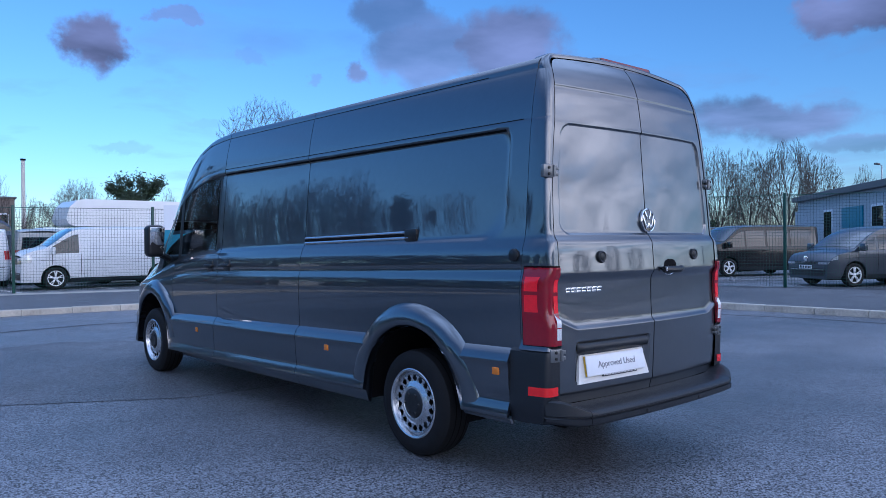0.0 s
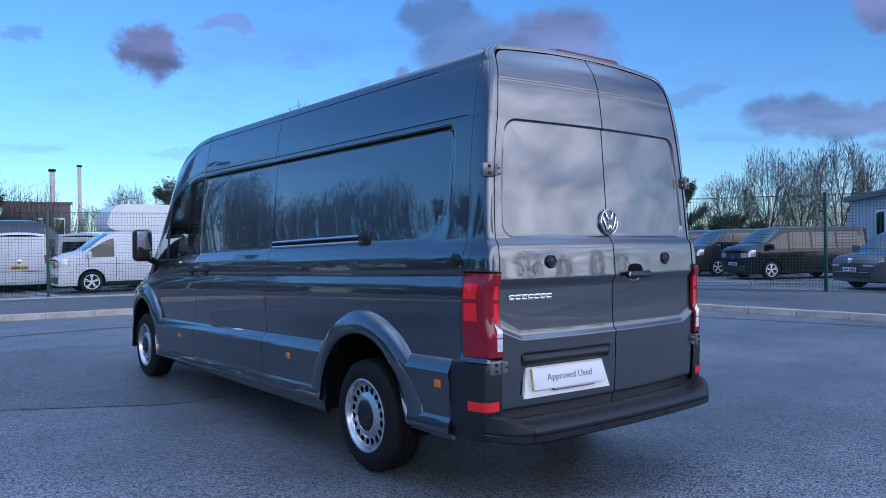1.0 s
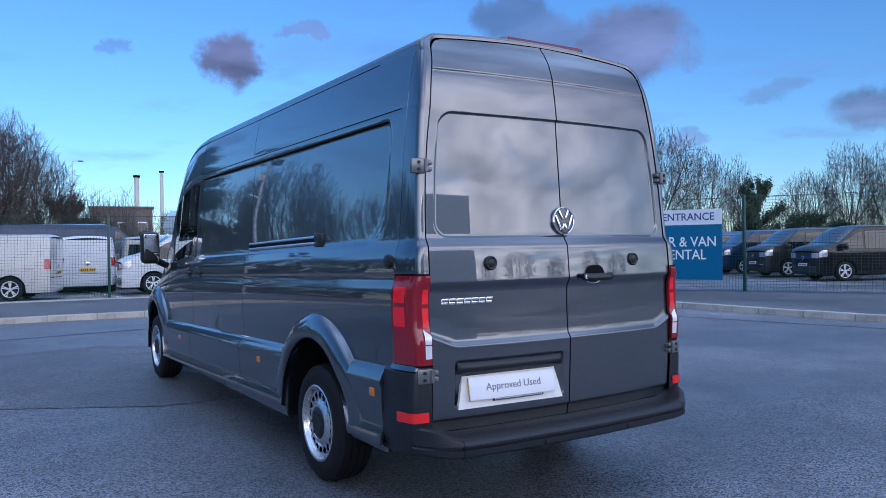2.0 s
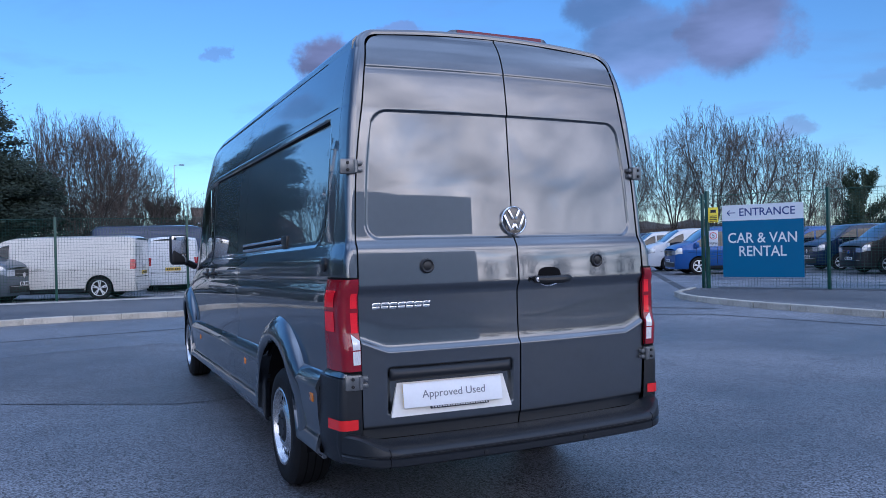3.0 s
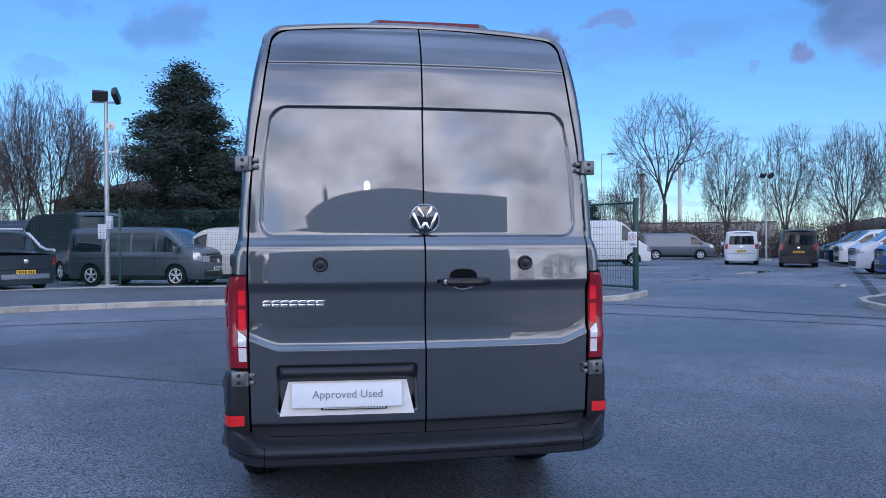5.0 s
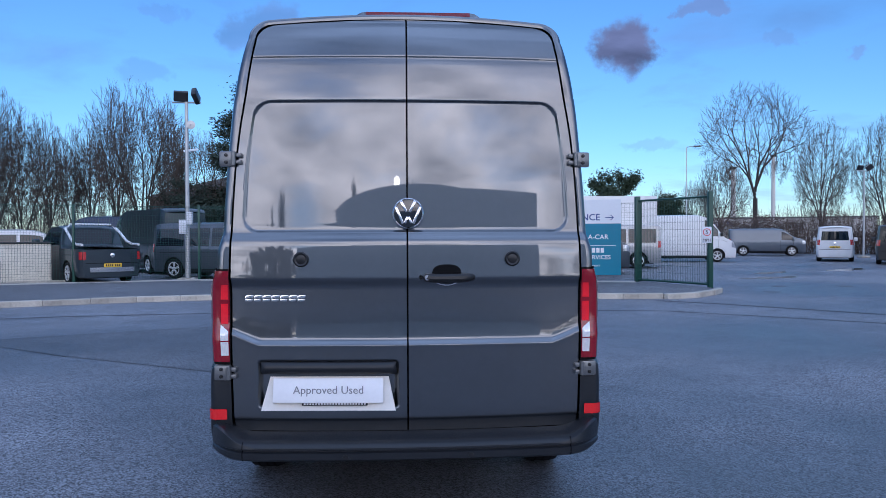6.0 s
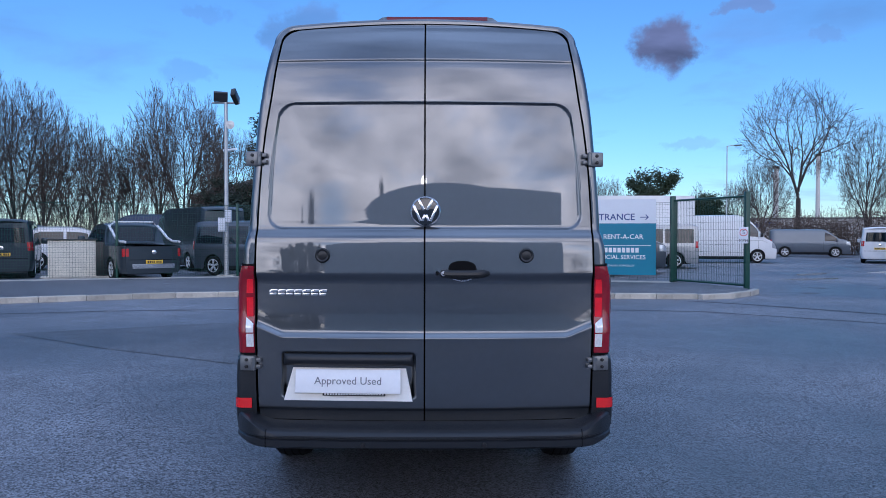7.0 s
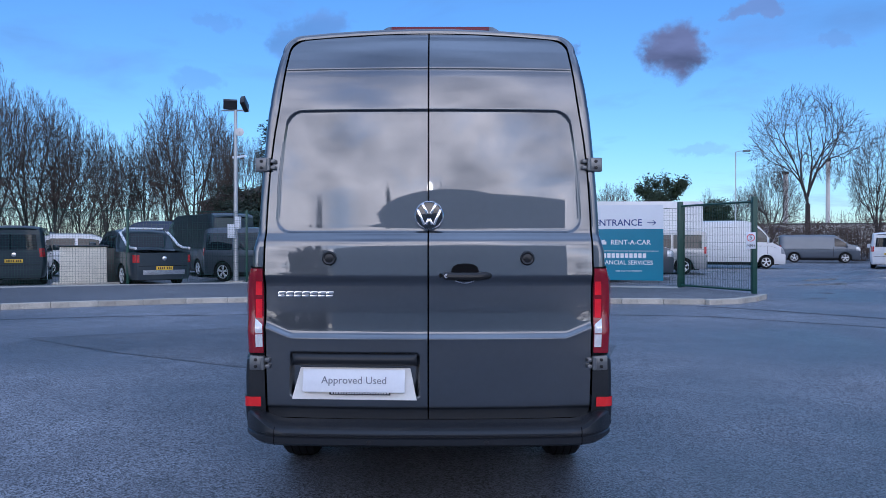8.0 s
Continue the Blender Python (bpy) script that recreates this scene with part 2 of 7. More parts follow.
def clear_glass():
    m = bpy.data.materials.new("window_glass")
    m.use_nodes = True
    nt = m.node_tree
    nt.nodes.clear()
    out, mix = nt.nodes.new("ShaderNodeOutputMaterial"), nt.nodes.new("ShaderNodeMixShader")
    tr, gl = nt.nodes.new("ShaderNodeBsdfTransparent"), nt.nodes.new("ShaderNodeBsdfGlossy")
    fr = nt.nodes.new("ShaderNodeFresnel")
    fr.inputs["IOR"].default_value = 1.6
    tr.inputs["Color"].default_value = (0.80, 0.86, 0.86, 1)
    gl.inputs["Roughness"].default_value = 0.01
    nt.links.new(fr.outputs[0], mix.inputs[0])
    nt.links.new(tr.outputs[0], mix.inputs[1]); nt.links.new(gl.outputs[0], mix.inputs[2])
    nt.links.new(mix.outputs[0], out.inputs[0])
    return m


CLEAR = clear_glass()


# ---- building helpers ----
def part(name, bm, material, parent, label="", smooth=True, sharp=35, kind=""):
    """One mesh object out of a bmesh, under its thing."""
    me = bpy.data.meshes.new(name)
    bmesh.ops.recalc_face_normals(bm, faces=bm.faces) if smooth != "asis" else None
    if smooth:
        for f in bm.faces:
            f.smooth = True
        for e in bm.edges:
            if len(e.link_faces) == 2 and e.calc_face_angle(0) > radians(sharp):
                e.smooth = False
    bm.to_mesh(me)
    bm.free()
    for m in material if isinstance(material, (list, tuple)) else (material,):
        me.materials.append(m)
    ob = new(name, me)
    if parent:
        ob.parent = parent
    if label or kind:
        tagged(ob, label=label, kind=kind)
    return ob


def thing(name, label, category, group="", m=None, kind=""):
    ob = new(name)
    ob.empty_display_size = 0.2
    if m is not None:
        ob.matrix_world = m
    return tagged(ob, label, category, group, kind)


def box(x0, y0, z0, x1, y1, z1, bevel=0.0, bm=None, segments=2):
    own = bmesh.new()
    bmesh.ops.create_cube(own, size=1.0, matrix=Matrix.Translation(((x0 + x1) / 2, (y0 + y1) / 2, (z0 + z1) / 2))
                          @ Matrix.Diagonal((abs(x1 - x0), abs(y1 - y0), abs(z1 - z0), 1)))
    if bevel:
        bmesh.ops.bevel(own, geom=list(own.edges), offset=bevel, segments=segments, affect="EDGES", profile=0.5)
    if bm is None:
        return own
    join(bm, own)
    return bm


def join(bm, other, m=None):
    if m is not None:
        other.transform(m)
    me = bpy.data.meshes.new("tmp")
    other.to_mesh(me)
    bm.from_mesh(me)
    bpy.data.meshes.remove(me)
    other.free()
    return bm


def tube(points, radii, sides=8, bm=None, caps=True):
    """A round bar along points."""
    bm = bm or bmesh.new()
    rings = []
    n = len(points)
    pts = [Vector(p) for p in points]
    for i, p in enumerate(pts):
        d = (pts[min(i + 1, n - 1)] - pts[max(i - 1, 0)]).normalized()
        a = d.orthogonal().normalized() if abs(d.z) < 0.95 else Vector((1, 0, 0))
        a = (a - d * a.dot(d)).normalized()
        b = d.cross(a)
        r = radii[i] if isinstance(radii, (list, tuple)) else radii
        rings.append([bm.verts.new(p + (a * math.cos(k * math.tau / sides) + b * math.sin(k * math.tau / sides)) * r) for k in range(sides)])
    for i in range(n - 1):
        for k in range(sides):
            bm.faces.new((rings[i][k], rings[i][(k + 1) % sides], rings[i + 1][(k + 1) % sides], rings[i + 1][k]))
    if caps:
        bm.faces.new(rings[0][::-1])
        bm.faces.new(rings[-1])
    return bm


def lathe(profile, sides=40, axis="x", bm=None):
    """A turned body: profile rows of (along, radius)."""
    bm = bm or bmesh.new()
    rings = []
    for a, r in profile:
        ring = []
        for k in range(sides):
            c, s = math.cos(k * math.tau / sides) * r, math.sin(k * math.tau / sides) * r
            ring.append(bm.verts.new((a, c, s) if axis == "x" else (c, a, s) if axis == "y" else (c, s, a)))
        rings.append(ring)
    for i in range(len(rings) - 1):
        for k in range(sides):
            bm.faces.new((rings[i][k], rings[i][(k + 1) % sides], rings[i + 1][(k + 1) % sides], rings[i + 1][k]))
    return bm


def grid(fn, us, vs, bm=None):
    """A sheet through fn(u, v) -> (x, y, z)."""
    bm = bm or bmesh.new()
    rows = [[bm.verts.new(fn(u, v)) for v in vs] for u in us]
    for i in range(len(us) - 1):
        for j in range(len(vs) - 1):
            try:
                bm.faces.new((rows[i][j], rows[i + 1][j], rows[i + 1][j + 1], rows[i][j + 1]))
            except ValueError:
                pass
    return bm


def curve_of(knots):
    """Smooth (monotone cubic) interpolation through (x, y) knots."""
    xs, ys = [k[0] for k in knots], [k[1] for k in knots]
    n = len(xs)
    d = [(ys[i + 1] - ys[i]) / (xs[i + 1] - xs[i]) for i in range(n - 1)]
    m = [d[0]] + [0 if d[i - 1] * d[i] <= 0 else 2 * d[i - 1] * d[i] / (d[i - 1] + d[i]) for i in range(1, n - 1)] + [d[-1]]

    def f(x):
        if x <= xs[0]:
            return ys[0]
        if x >= xs[-1]:
            return ys[-1]
        i = max(k for k in range(n - 1) if xs[k] <= x)
        h = xs[i + 1] - xs[i]
        t = (x - xs[i]) / h
        return ((1 + 2 * t) * (1 - t) ** 2 * ys[i] + t * (1 - t) ** 2 * h * m[i] + t * t * (3 - 2 * t) * ys[i + 1] + t * t * (t - 1) * h * m[i + 1])
    return f


def smooth_step(a, b, x):
    t = min(max((x - a) / (b - a), 0), 1)
    return t * t * (3 - 2 * t)


def lin(a, b, n):
    return [a + (b - a) * i / (n - 1) for i in range(n)]


def rounded(x, z, x0, x1, z0, z1, r):
    """Signed distance to a rounded rectangle, negative inside."""
    qx, qz = abs(x - (x0 + x1) / 2) - (x1 - x0) / 2 + r, abs(z - (z0 + z1) / 2) - (z1 - z0) / 2 + r
    return math.hypot(max(qx, 0), max(qz, 0)) + min(max(qx, qz), 0) - r


def words(name, text, size, m, material, parent, extrude=0.001, align="CENTER", label=""):
    """Lettering in the built-in font, as a mesh."""
    cu = bpy.data.curves.new(name, "FONT")
    cu.body, cu.size, cu.extrude, cu.align_x, cu.align_y, cu.resolution_u = text, size, extrude, align, "CENTER", 3
    cu.offset = size * 0.010 if size > 0.16 else 0.0
    tmp = bpy.data.objects.new("tmp", cu)
    scene.collection.objects.link(tmp)
    me = bpy.data.meshes.new_from_object(tmp.evaluated_get(bpy.context.evaluated_depsgraph_get()))
    bpy.data.objects.remove(tmp)
    me.transform(m)
    me.materials.clear()
    me.materials.append(material)
    ob = new(name, me)
    ob.parent = parent
    return tagged(ob, label=label) if label else ob

# ---- ground ----
def asphalt(name, base, wet=0.5, grain=112.0):
    m = bpy.data.materials.new(name)
    m.use_nodes = True
    nt = m.node_tree
    N, L = nt.nodes.new, nt.links.new
    p = nt.nodes["Principled BSDF"]
    tc = N("ShaderNodeTexCoord")
    big, mid, fine, vor = N("ShaderNodeTexNoise"), N("ShaderNodeTexNoise"), N("ShaderNodeTexNoise"), N("ShaderNodeTexVoronoi")
    for n, s, d in ((big, 0.22, 5), (mid, 1.6, 6), (fine, grain, 3)):
        n.inputs["Scale"].default_value, n.inputs["Detail"].default_value = s, d
        L(tc.outputs["Object"], n.inputs["Vector"])
    vor.inputs["Scale"].default_value = grain
    grit = N("ShaderNodeSeparateColor"); L(vor.outputs["Color"], grit.inputs[0])
    L(tc.outputs["Object"], vor.inputs["Vector"])
    r1 = N("ShaderNodeMapRange"); r1.inputs["From Min"].default_value, r1.inputs["From Max"].default_value = 0.36, 0.64
    r1.inputs["To Min"].default_value, r1.inputs["To Max"].default_value = 0.60, 1.36
    L(big.outputs["Fac"], r1.inputs["Value"])
    r2 = N("ShaderNodeMapRange"); r2.inputs["From Min"].default_value, r2.inputs["From Max"].default_value = 0.25, 0.75
    r2.inputs["To Min"].default_value, r2.inputs["To Max"].default_value = 0.8, 1.2
    L(mid.outputs["Fac"], r2.inputs["Value"])
    r3 = N("ShaderNodeMapRange"); r3.inputs["From Min"].default_value, r3.inputs["From Max"].default_value = 0.3, 0.75
    r3.inputs["To Min"].default_value, r3.inputs["To Max"].default_value = 0.10, 2.15
    gm = N("ShaderNodeMath"); gm.operation = "MULTIPLY_ADD"; gm.inputs[1].default_value = 0.55; gm.inputs[2].default_value = 0.0
    L(grit.outputs[0], gm.inputs[0])
    ga = N("ShaderNodeMath"); ga.operation = "MULTIPLY_ADD"; ga.inputs[1].default_value = 0.5
    L(fine.outputs["Fac"], ga.inputs[0]); L(gm.outputs[0], ga.inputs[2])
    L(ga.outputs[0], r3.inputs["Value"])
    m1 = N("ShaderNodeMath"); m1.operation = "MULTIPLY"; L(r1.outputs[0], m1.inputs[0]); L(r2.outputs[0], m1.inputs[1])
    m2 = N("ShaderNodeMath"); m2.operation = "MULTIPLY"; L(m1.outputs[0], m2.inputs[0]); L(r3.outputs[0], m2.inputs[1])
    vm = N("ShaderNodeVectorMath"); vm.operation = "SCALE"; vm.inputs[0].default_value = base
    L(m2.outputs[0], vm.inputs["Scale"]); L(vm.outputs[0], p.inputs["Base Color"])
    rr = N("ShaderNodeMapRange"); rr.inputs["From Min"].default_value, rr.inputs["From Max"].default_value = 0.35, 0.65
    rr.inputs["To Min"].default_value, rr.inputs["To Max"].default_value = 0.72 - wet * 0.55, 0.74
    L(big.outputs["Fac"], rr.inputs["Value"]); L(rr.outputs[0], p.inputs["Roughness"])
    b1 = N("ShaderNodeBump"); b1.inputs["Strength"].default_value, b1.inputs["Distance"].default_value = 0.65, 0.006
    L(vor.outputs["Distance"], b1.inputs["Height"])
    b2 = N("ShaderNodeBump"); b2.inputs["Strength"].default_value, b2.inputs["Distance"].default_value = 0.25, 0.05
    L(mid.outputs["Fac"], b2.inputs["Height"]); L(b1.outputs[0], b2.inputs["Normal"]); L(b2.outputs[0], p.inputs["Normal"])
    return m


ASPHALT = asphalt("worn_asphalt", (0.134, 0.139, 0.152), 0.75)
FOOTWAY = asphalt("footway_asphalt", (0.095, 0.097, 0.102), 0.3)
PATCH = asphalt("patched_asphalt", (0.040, 0.041, 0.044), 0.4)
CONCRETE = shader("kerb_concrete", (0.46, 0.43, 0.37), 0.85, vary=0.34, scale=5, bump=0.3, bump_scale=80, obj_vary=0.14)
GREEN = shader("green_coated_steel", (0.012, 0.06, 0.045), 0.4, vary=0.12, scale=9)
PAINT_LINE = shader("worn_line_paint", (0.55, 0.55, 0.52), 0.7, vary=0.35, scale=14)

bm = bmesh.new()
bmesh.ops.create_grid(bm, x_segments=24, y_segments=24, size=400)
tagged(part("ground", bm, ASPHALT, None, smooth=False), "worn grey asphalt yard with darker damp patches", "ground", kind="structure")


def footway(name, outline, z, label, material=FOOTWAY):
    bm = bmesh.new()
    lo = [bm.verts.new((x, y, -0.05)) for x, y in outline]
    hi = [bm.verts.new((x, y, z)) for x, y in outline]
    bm.faces.new(hi)
    for i in range(len(outline)):
        j = (i + 1) % len(outline)
        bm.faces.new((lo[i], lo[j], hi[j], hi[i]))
    return tagged(part(name, bm, material, None, smooth=False), label, "pavement", kind="structure")


def along(points, step):
    """Evenly spaced (place, heading) along a polyline."""
    out, rest = [], 0.0
    for (x0, y0), (x1, y1) in zip(points, points[1:]):
        d = math.hypot(x1 - x0, y1 - y0)
        s = rest
        while s < d:
            out.append((x0 + (x1 - x0) * s / d, y0 + (y1 - y0) * s / d, math.degrees(math.atan2(y1 - y0, x1 - x0))))
            s += step
        rest = s - d
    return out


def bezier_line(pts, n=8):
    """A rounded polyline through points (Catmull-Rom)."""
    P = [Vector(p) for p in pts]
    P = [2 * P[0] - P[1]] + P + [2 * P[-1] - P[-2]]
    out = []
    for i in range(1, len(P) - 2):
        for k in range(n):
            t = k / n
            a, b, c, d = P[i - 1], P[i], P[i + 1], P[i + 2]
            out.append(tuple(0.5 * ((2 * b) + (c - a) * t + (2 * a - 5 * b + 4 * c - d) * t * t + (3 * b - a - 3 * c + d) * t ** 3)))
    out.append(tuple(P[-2]))
    return out


KERB_LEFT = bezier_line([(-24, 6.0), (-14, 9.6), (-9.0, 12.1), (-5.9, 13.6), (-3.0, 14.3), (0, 14.2), (3.0, 13.75), (5.6, 13.45), (6.6, 13.55), (7.5, 14.4), (8.0, 15.1)])
KERB_RIGHT = bezier_line([(12.6, 12.3), (11.6, 11.6), (10.9, 10.6), (10.5, 9.2), (10.35, 7.6), (10.4, 5.2), (10.6, 2.5), (10.9, -2), (11.3, -9), (11.6, -18)])
footway("pavement_left", KERB_LEFT + [(7.2, 18.6), (0.7, 20.4), (-2.75, 20.6), (-6.4, 21.2), (-9.8, 20.0), (-24, 16)], 0.10, "damp grey footway behind a concrete kerb")
footway("pavement_right", KERB_RIGHT + [(17.9, -18), (17.6, 3.9), (16.3, 6.6), (14.75, 9.7), (13.3, 12.5)], 0.10, "grey footway in front of the green fence")

kerb_mesh = None


def kerbs(name, line, label):
    top = thing(name, label, "kerb", kind="structure")
    global kerb_mesh
    if kerb_mesh is None:
        bm = box(-0.455, -0.075, -0.05, 0.455, 0.075, 0.125, 0.016)
        kerb_mesh = bpy.data.meshes.new("kerb_stone")
        bm.to_mesh(kerb_mesh)
        bm.free()
        kerb_mesh.materials.append(CONCRETE)
    for i, (x, y, h) in enumerate(along(line, 0.918)):
        ob = new("kerb_stone", kerb_mesh)
        ob.parent = top
        ob.matrix_basis = pose(x, y, random.uniform(-0.004, 0.004), 0, random.uniform(-0.3, 0.3), h)
    return top


kerbs("kerb_left", KERB_LEFT, "pale concrete kerb stones along the left footway")
kerbs("kerb_right", KERB_RIGHT, "pale concrete kerb stones along the right footway")


# ---- mesh fencing ----
def fence_run(name, posts, height, label, mesh=True):
    top = thing(name, label, "fence", "green mesh fences")
    for x, y in posts:
        part("post", box(x - 0.035, y - 0.035, 0, x + 0.035, y + 0.035, height + 0.06, 0.006), GREEN, top)
    for (x0, y0), (x1, y1) in zip(posts, posts[1:]):
        bm = bmesh.new()
        d = math.hypot(x1 - x0, y1 - y0)
        n = int(d / 0.0762)
        ux, uy = (x1 - x0) / d, (y1 - y0) / d
        w = 0.0028

        def bar(a, b, r):
            a, b = Vector(a), Vector(b)
            k = (b - a).normalized()
            s = Vector((ux, uy, 0)) if abs(k.z) > 0.5 else Vector((0, 0, 1))
            t = k.cross(s)
            ring = [s * r, t * r, -s * r, -t * r]
            va, vb = [bm.verts.new(a + q) for q in ring], [bm.verts.new(b + q) for q in ring]
            for i in range(4):
                bm.faces.new((va[i], va[(i + 1) % 4], vb[(i + 1) % 4], vb[i]))
        for i in range(1, n):
            x, y = x0 + (x1 - x0) * i / n, y0 + (y1 - y0) * i / n
            bar((x, y, 0.14), (x, y, height), w)
        for k in range(int((height - 0.14) / 0.0762) + 1):
            z = 0.14 + k * 0.0762
            bar((x0, y0, z), (x1, y1, z), w * 0.9)
        bar((x0, y0, height), (x1, y1, height), 0.008)
        part("mesh_panel", bm, GREEN, top, smooth=False)
    return top


fence_run("left_fence", [(-23.0, 13.6), (-20, 15.1), (-16.5, 16.8), (-13.2, 18.4), (-9.8, 19.9), (-6.4, 21.1), (-2.75, 20.5), (0.72, 20.2), (4.1, 19.3), (7.05, 18.4)], 2.4, "green welded mesh fence on square posts behind the footway")
fence_run("right_fence", [(13.25, 12.45), (14.75, 9.75), (16.35, 6.65), (17.6, 3.6), (18.6, 0.5), (19.2, -2.6), (19.6, -5.8)], 2.6, "green welded mesh fence on square posts beside the entrance")


# ---- strips, joints and bay lines ----
def ribbon(name, line, width, z, material, label, category="ground", kind="structure"):
    """A flat strip laid along a polyline."""
    bm = bmesh.new()
    P = [Vector((x, y, 0)) for x, y in line]
    rows = []
    for i, p in enumerate(P):
        d = (P[min(i + 1, len(P) - 1)] - P[max(i - 1, 0)]).normalized()
        s = Vector((-d.y, d.x, 0)) * width / 2
        rows.append((bm.verts.new(p + s + Vector((0, 0, z))), bm.verts.new(p - s + Vector((0, 0, z)))))
    for a, b in zip(rows, rows[1:]):
        bm.faces.new((a[0], a[1], b[1], b[0]))
    return tagged(part(name, bm, material, None, smooth=False), label, category, kind=kind)


ribbon("pavement_strip", [(-24, 13.0), (-13.2, 18.0), (-9.8, 19.5), (-6.4, 20.65), (-2.75, 20.05), (0.72, 19.75), (4.1, 18.85), (6.8, 18.1)], 0.75, 0.105, CONCRETE, "pale concrete strip under the left fence", "pavement")
ribbon("plinth_right", [(13.5, 12.2), (14.85, 9.8), (16.45, 6.7), (17.7, 3.7), (18.7, 0.5), (19.3, -2.6)], 0.5, 0.106, PATCH, "dark edging strip under the right fence", "pavement")
ribbon("road_joint", [(5.6, 12.9), (6.6, 12.0), (8.2, 10.1), (9.6, 8.4)], 0.16, 0.004, PATCH, "dark tarred joint across the entrance", "road")
IRON = shader("worn_cast_iron", (0.16, 0.16, 0.165), 0.55, 0.5, vary=0.3, scale=20)
ribbon("drain_channel", [(10.6, 9.6), (13.2, 13.1), (18.6, 20.3), (26.2, 30.6), (29.0, 36.0)], 0.26, 0.004, PATCH, "dark channel line along the parking bays", "road")
WET = shader("standing_water", (0.03, 0.032, 0.035), 0.06, spec=0.5)


def puddle(x, y, a, b, turn, seed):
    rnd = random.Random(seed)
    bm = bmesh.new()
    ring = []
    k1, k2 = rnd.uniform(0, 6), rnd.uniform(0, 6)
    for i in range(40):
        t = i * math.tau / 40
        r = 1 + 0.22 * math.sin(2 * t + k1) + 0.16 * math.sin(5 * t + k2) + rnd.uniform(-0.05, 0.05)
        ring.append(bm.verts.new((math.cos(t) * a * r, math.sin(t) * b * r, 0)))
    bm.faces.new(ring)
    tagged(part("puddle", bm, WET, None, smooth=False), "thin film of rainwater on the asphalt", "puddle", kind="structure").matrix_basis = pose(x, y, 0.0045, 0, 0, turn)


puddle(12.6, 21.5, 1.1, 0.35, 20, 1)
puddle(14.2, 24.8, 1.3, 0.3, 35, 2)
puddle(15.6, 17.6, 0.8, 0.22, 50, 3)
puddle(18.6, 27.0, 1.5, 0.5, 40, 4)
PATCH_LINE = [(-6.0, 7.3), (-4.1, 5.9), (-1.25, 4.2), (1.6, 3.9), (2.4, 6.6), (-1.0, 9.2), (-2.6, 9.0)]
ribbon("road_seam", [(-12, 8.6), (-6, 10.6), (0, 11.4), (5.0, 10.6), (8.6, 7.6), (9.6, 3.0), (9.8, -3)], 0.10, 0.004, PATCH, "dark tarred seam round the yard", "road")
RELAID = asphalt("relaid_asphalt", (0.108, 0.111, 0.119), 0.5)
SEAL = asphalt("patch_sealing", (0.075, 0.077, 0.082), 0.5)


def yard_patch(outline):
    """A relaid area with a tarred edge."""
    bm = bmesh.new()
    bm.faces.new([bm.verts.new((x, y, 0.0035)) for x, y in outline])
    tagged(part("yard_patch", bm, RELAID, None, smooth=False), "darker relaid patch of asphalt", "road", kind="structure")
    ribbon("patch_seam", outline + outline[:1], 0.022, 0.0045, SEAL, "thin tarred edge of the relaid patch", "road")


yard_patch(PATCH_LINE)


def bay_line(x0, y0, x1, y1):
    ribbon("road_marking", [(x0, y0), (x1, y1)], 0.09, 0.005, PAINT_LINE, "worn white parking bay line", "road marking")


for k in range(7):
    x, y = 17.0 + k * 1.75, 8.6 + k * 3.0
    bay_line(x, y, x + 5.2, y - 2.6)
for k in range(6):
    x, y = 14.6 + k * 2.6, 17.6 + k * 3.6
    bay_line(x, y, x + 5.0, y - 2.5)
for k in range(6):
    bay_line(-6.5 + k * 2.6, 22.0, -6.9 + k * 2.6, 26.8)
cover = thing("manhole_cover", "round iron drain cover in the drive", "manhole cover", "drain covers", pose(10.6, 17.2, 0.004))
part("lid", lathe([(0.0, 0.22), (0.008, 0.21), (0.008, 0.01)], 24, "z"), IRON, cover)
for x, y in ((9.4, 15.2), (12.4, 17.0), (8.8, 21.0)):
    copy_thing(cover, pose(x, y, 0.004))

# ---- the grey panel van ----
WHEEL_R, HUB_REAR, HUB_FRONT, HUB_Z = 0.348, 1.35, 5.84, 0.348
rear_y = curve_of([(0.48, 0.190), (0.545, 0.176), (0.552, 0.168), (0.58, 0.165), (0.80, 0.154), (0.890, 0.150), (0.902, 0.149), (0.908, 0.152), (0.918, 0.160), (0.926, 0.1660), (0.945, 0.1698),
                   (1.0, 0.1729), (1.05, 0.1745), (1.10, 0.1750), (1.165, 0.1738), (1.178, 0.1718), (1.190, 0.167), (1.212, 0.154), (1.222, 0.151), (1.25, 0.153), (1.30, 0.1565), (1.36, 0.1612), (1.395, 0.1655), (1.41, 0.174), (1.425, 0.184), (1.44, 0.190), (1.48, 0.1942), (1.75, 0.2137),
                   (2.03, 0.2338), (2.06, 0.236), (2.10, 0.240), (2.26, 0.2625), (2.282, 0.2675), (2.290, 0.2660), (2.30, 0.2685), (2.38, 0.296), (2.44, 0.330), (2.48, 0.362)])
door_edge = curve_of([(0.48, 0.822), (1.22, 0.834), (1.42, 0.831), (1.70, 0.818), (1.92, 0.796), (2.10, 0.768), (2.25, 0.748), (2.34, 0.733), (2.46, 0.716)])


def climb_of(x):
    f = min(max((abs(x) - 0.69) / 0.13, 0), 1.15)
    return 0.055 * (f - 0.12 + 0.12 * math.exp(-f / 0.12)) if f > 0 else 0.0


def door_top(x):
    return 2.488 - 0.034 * (x / 0.7) ** 2


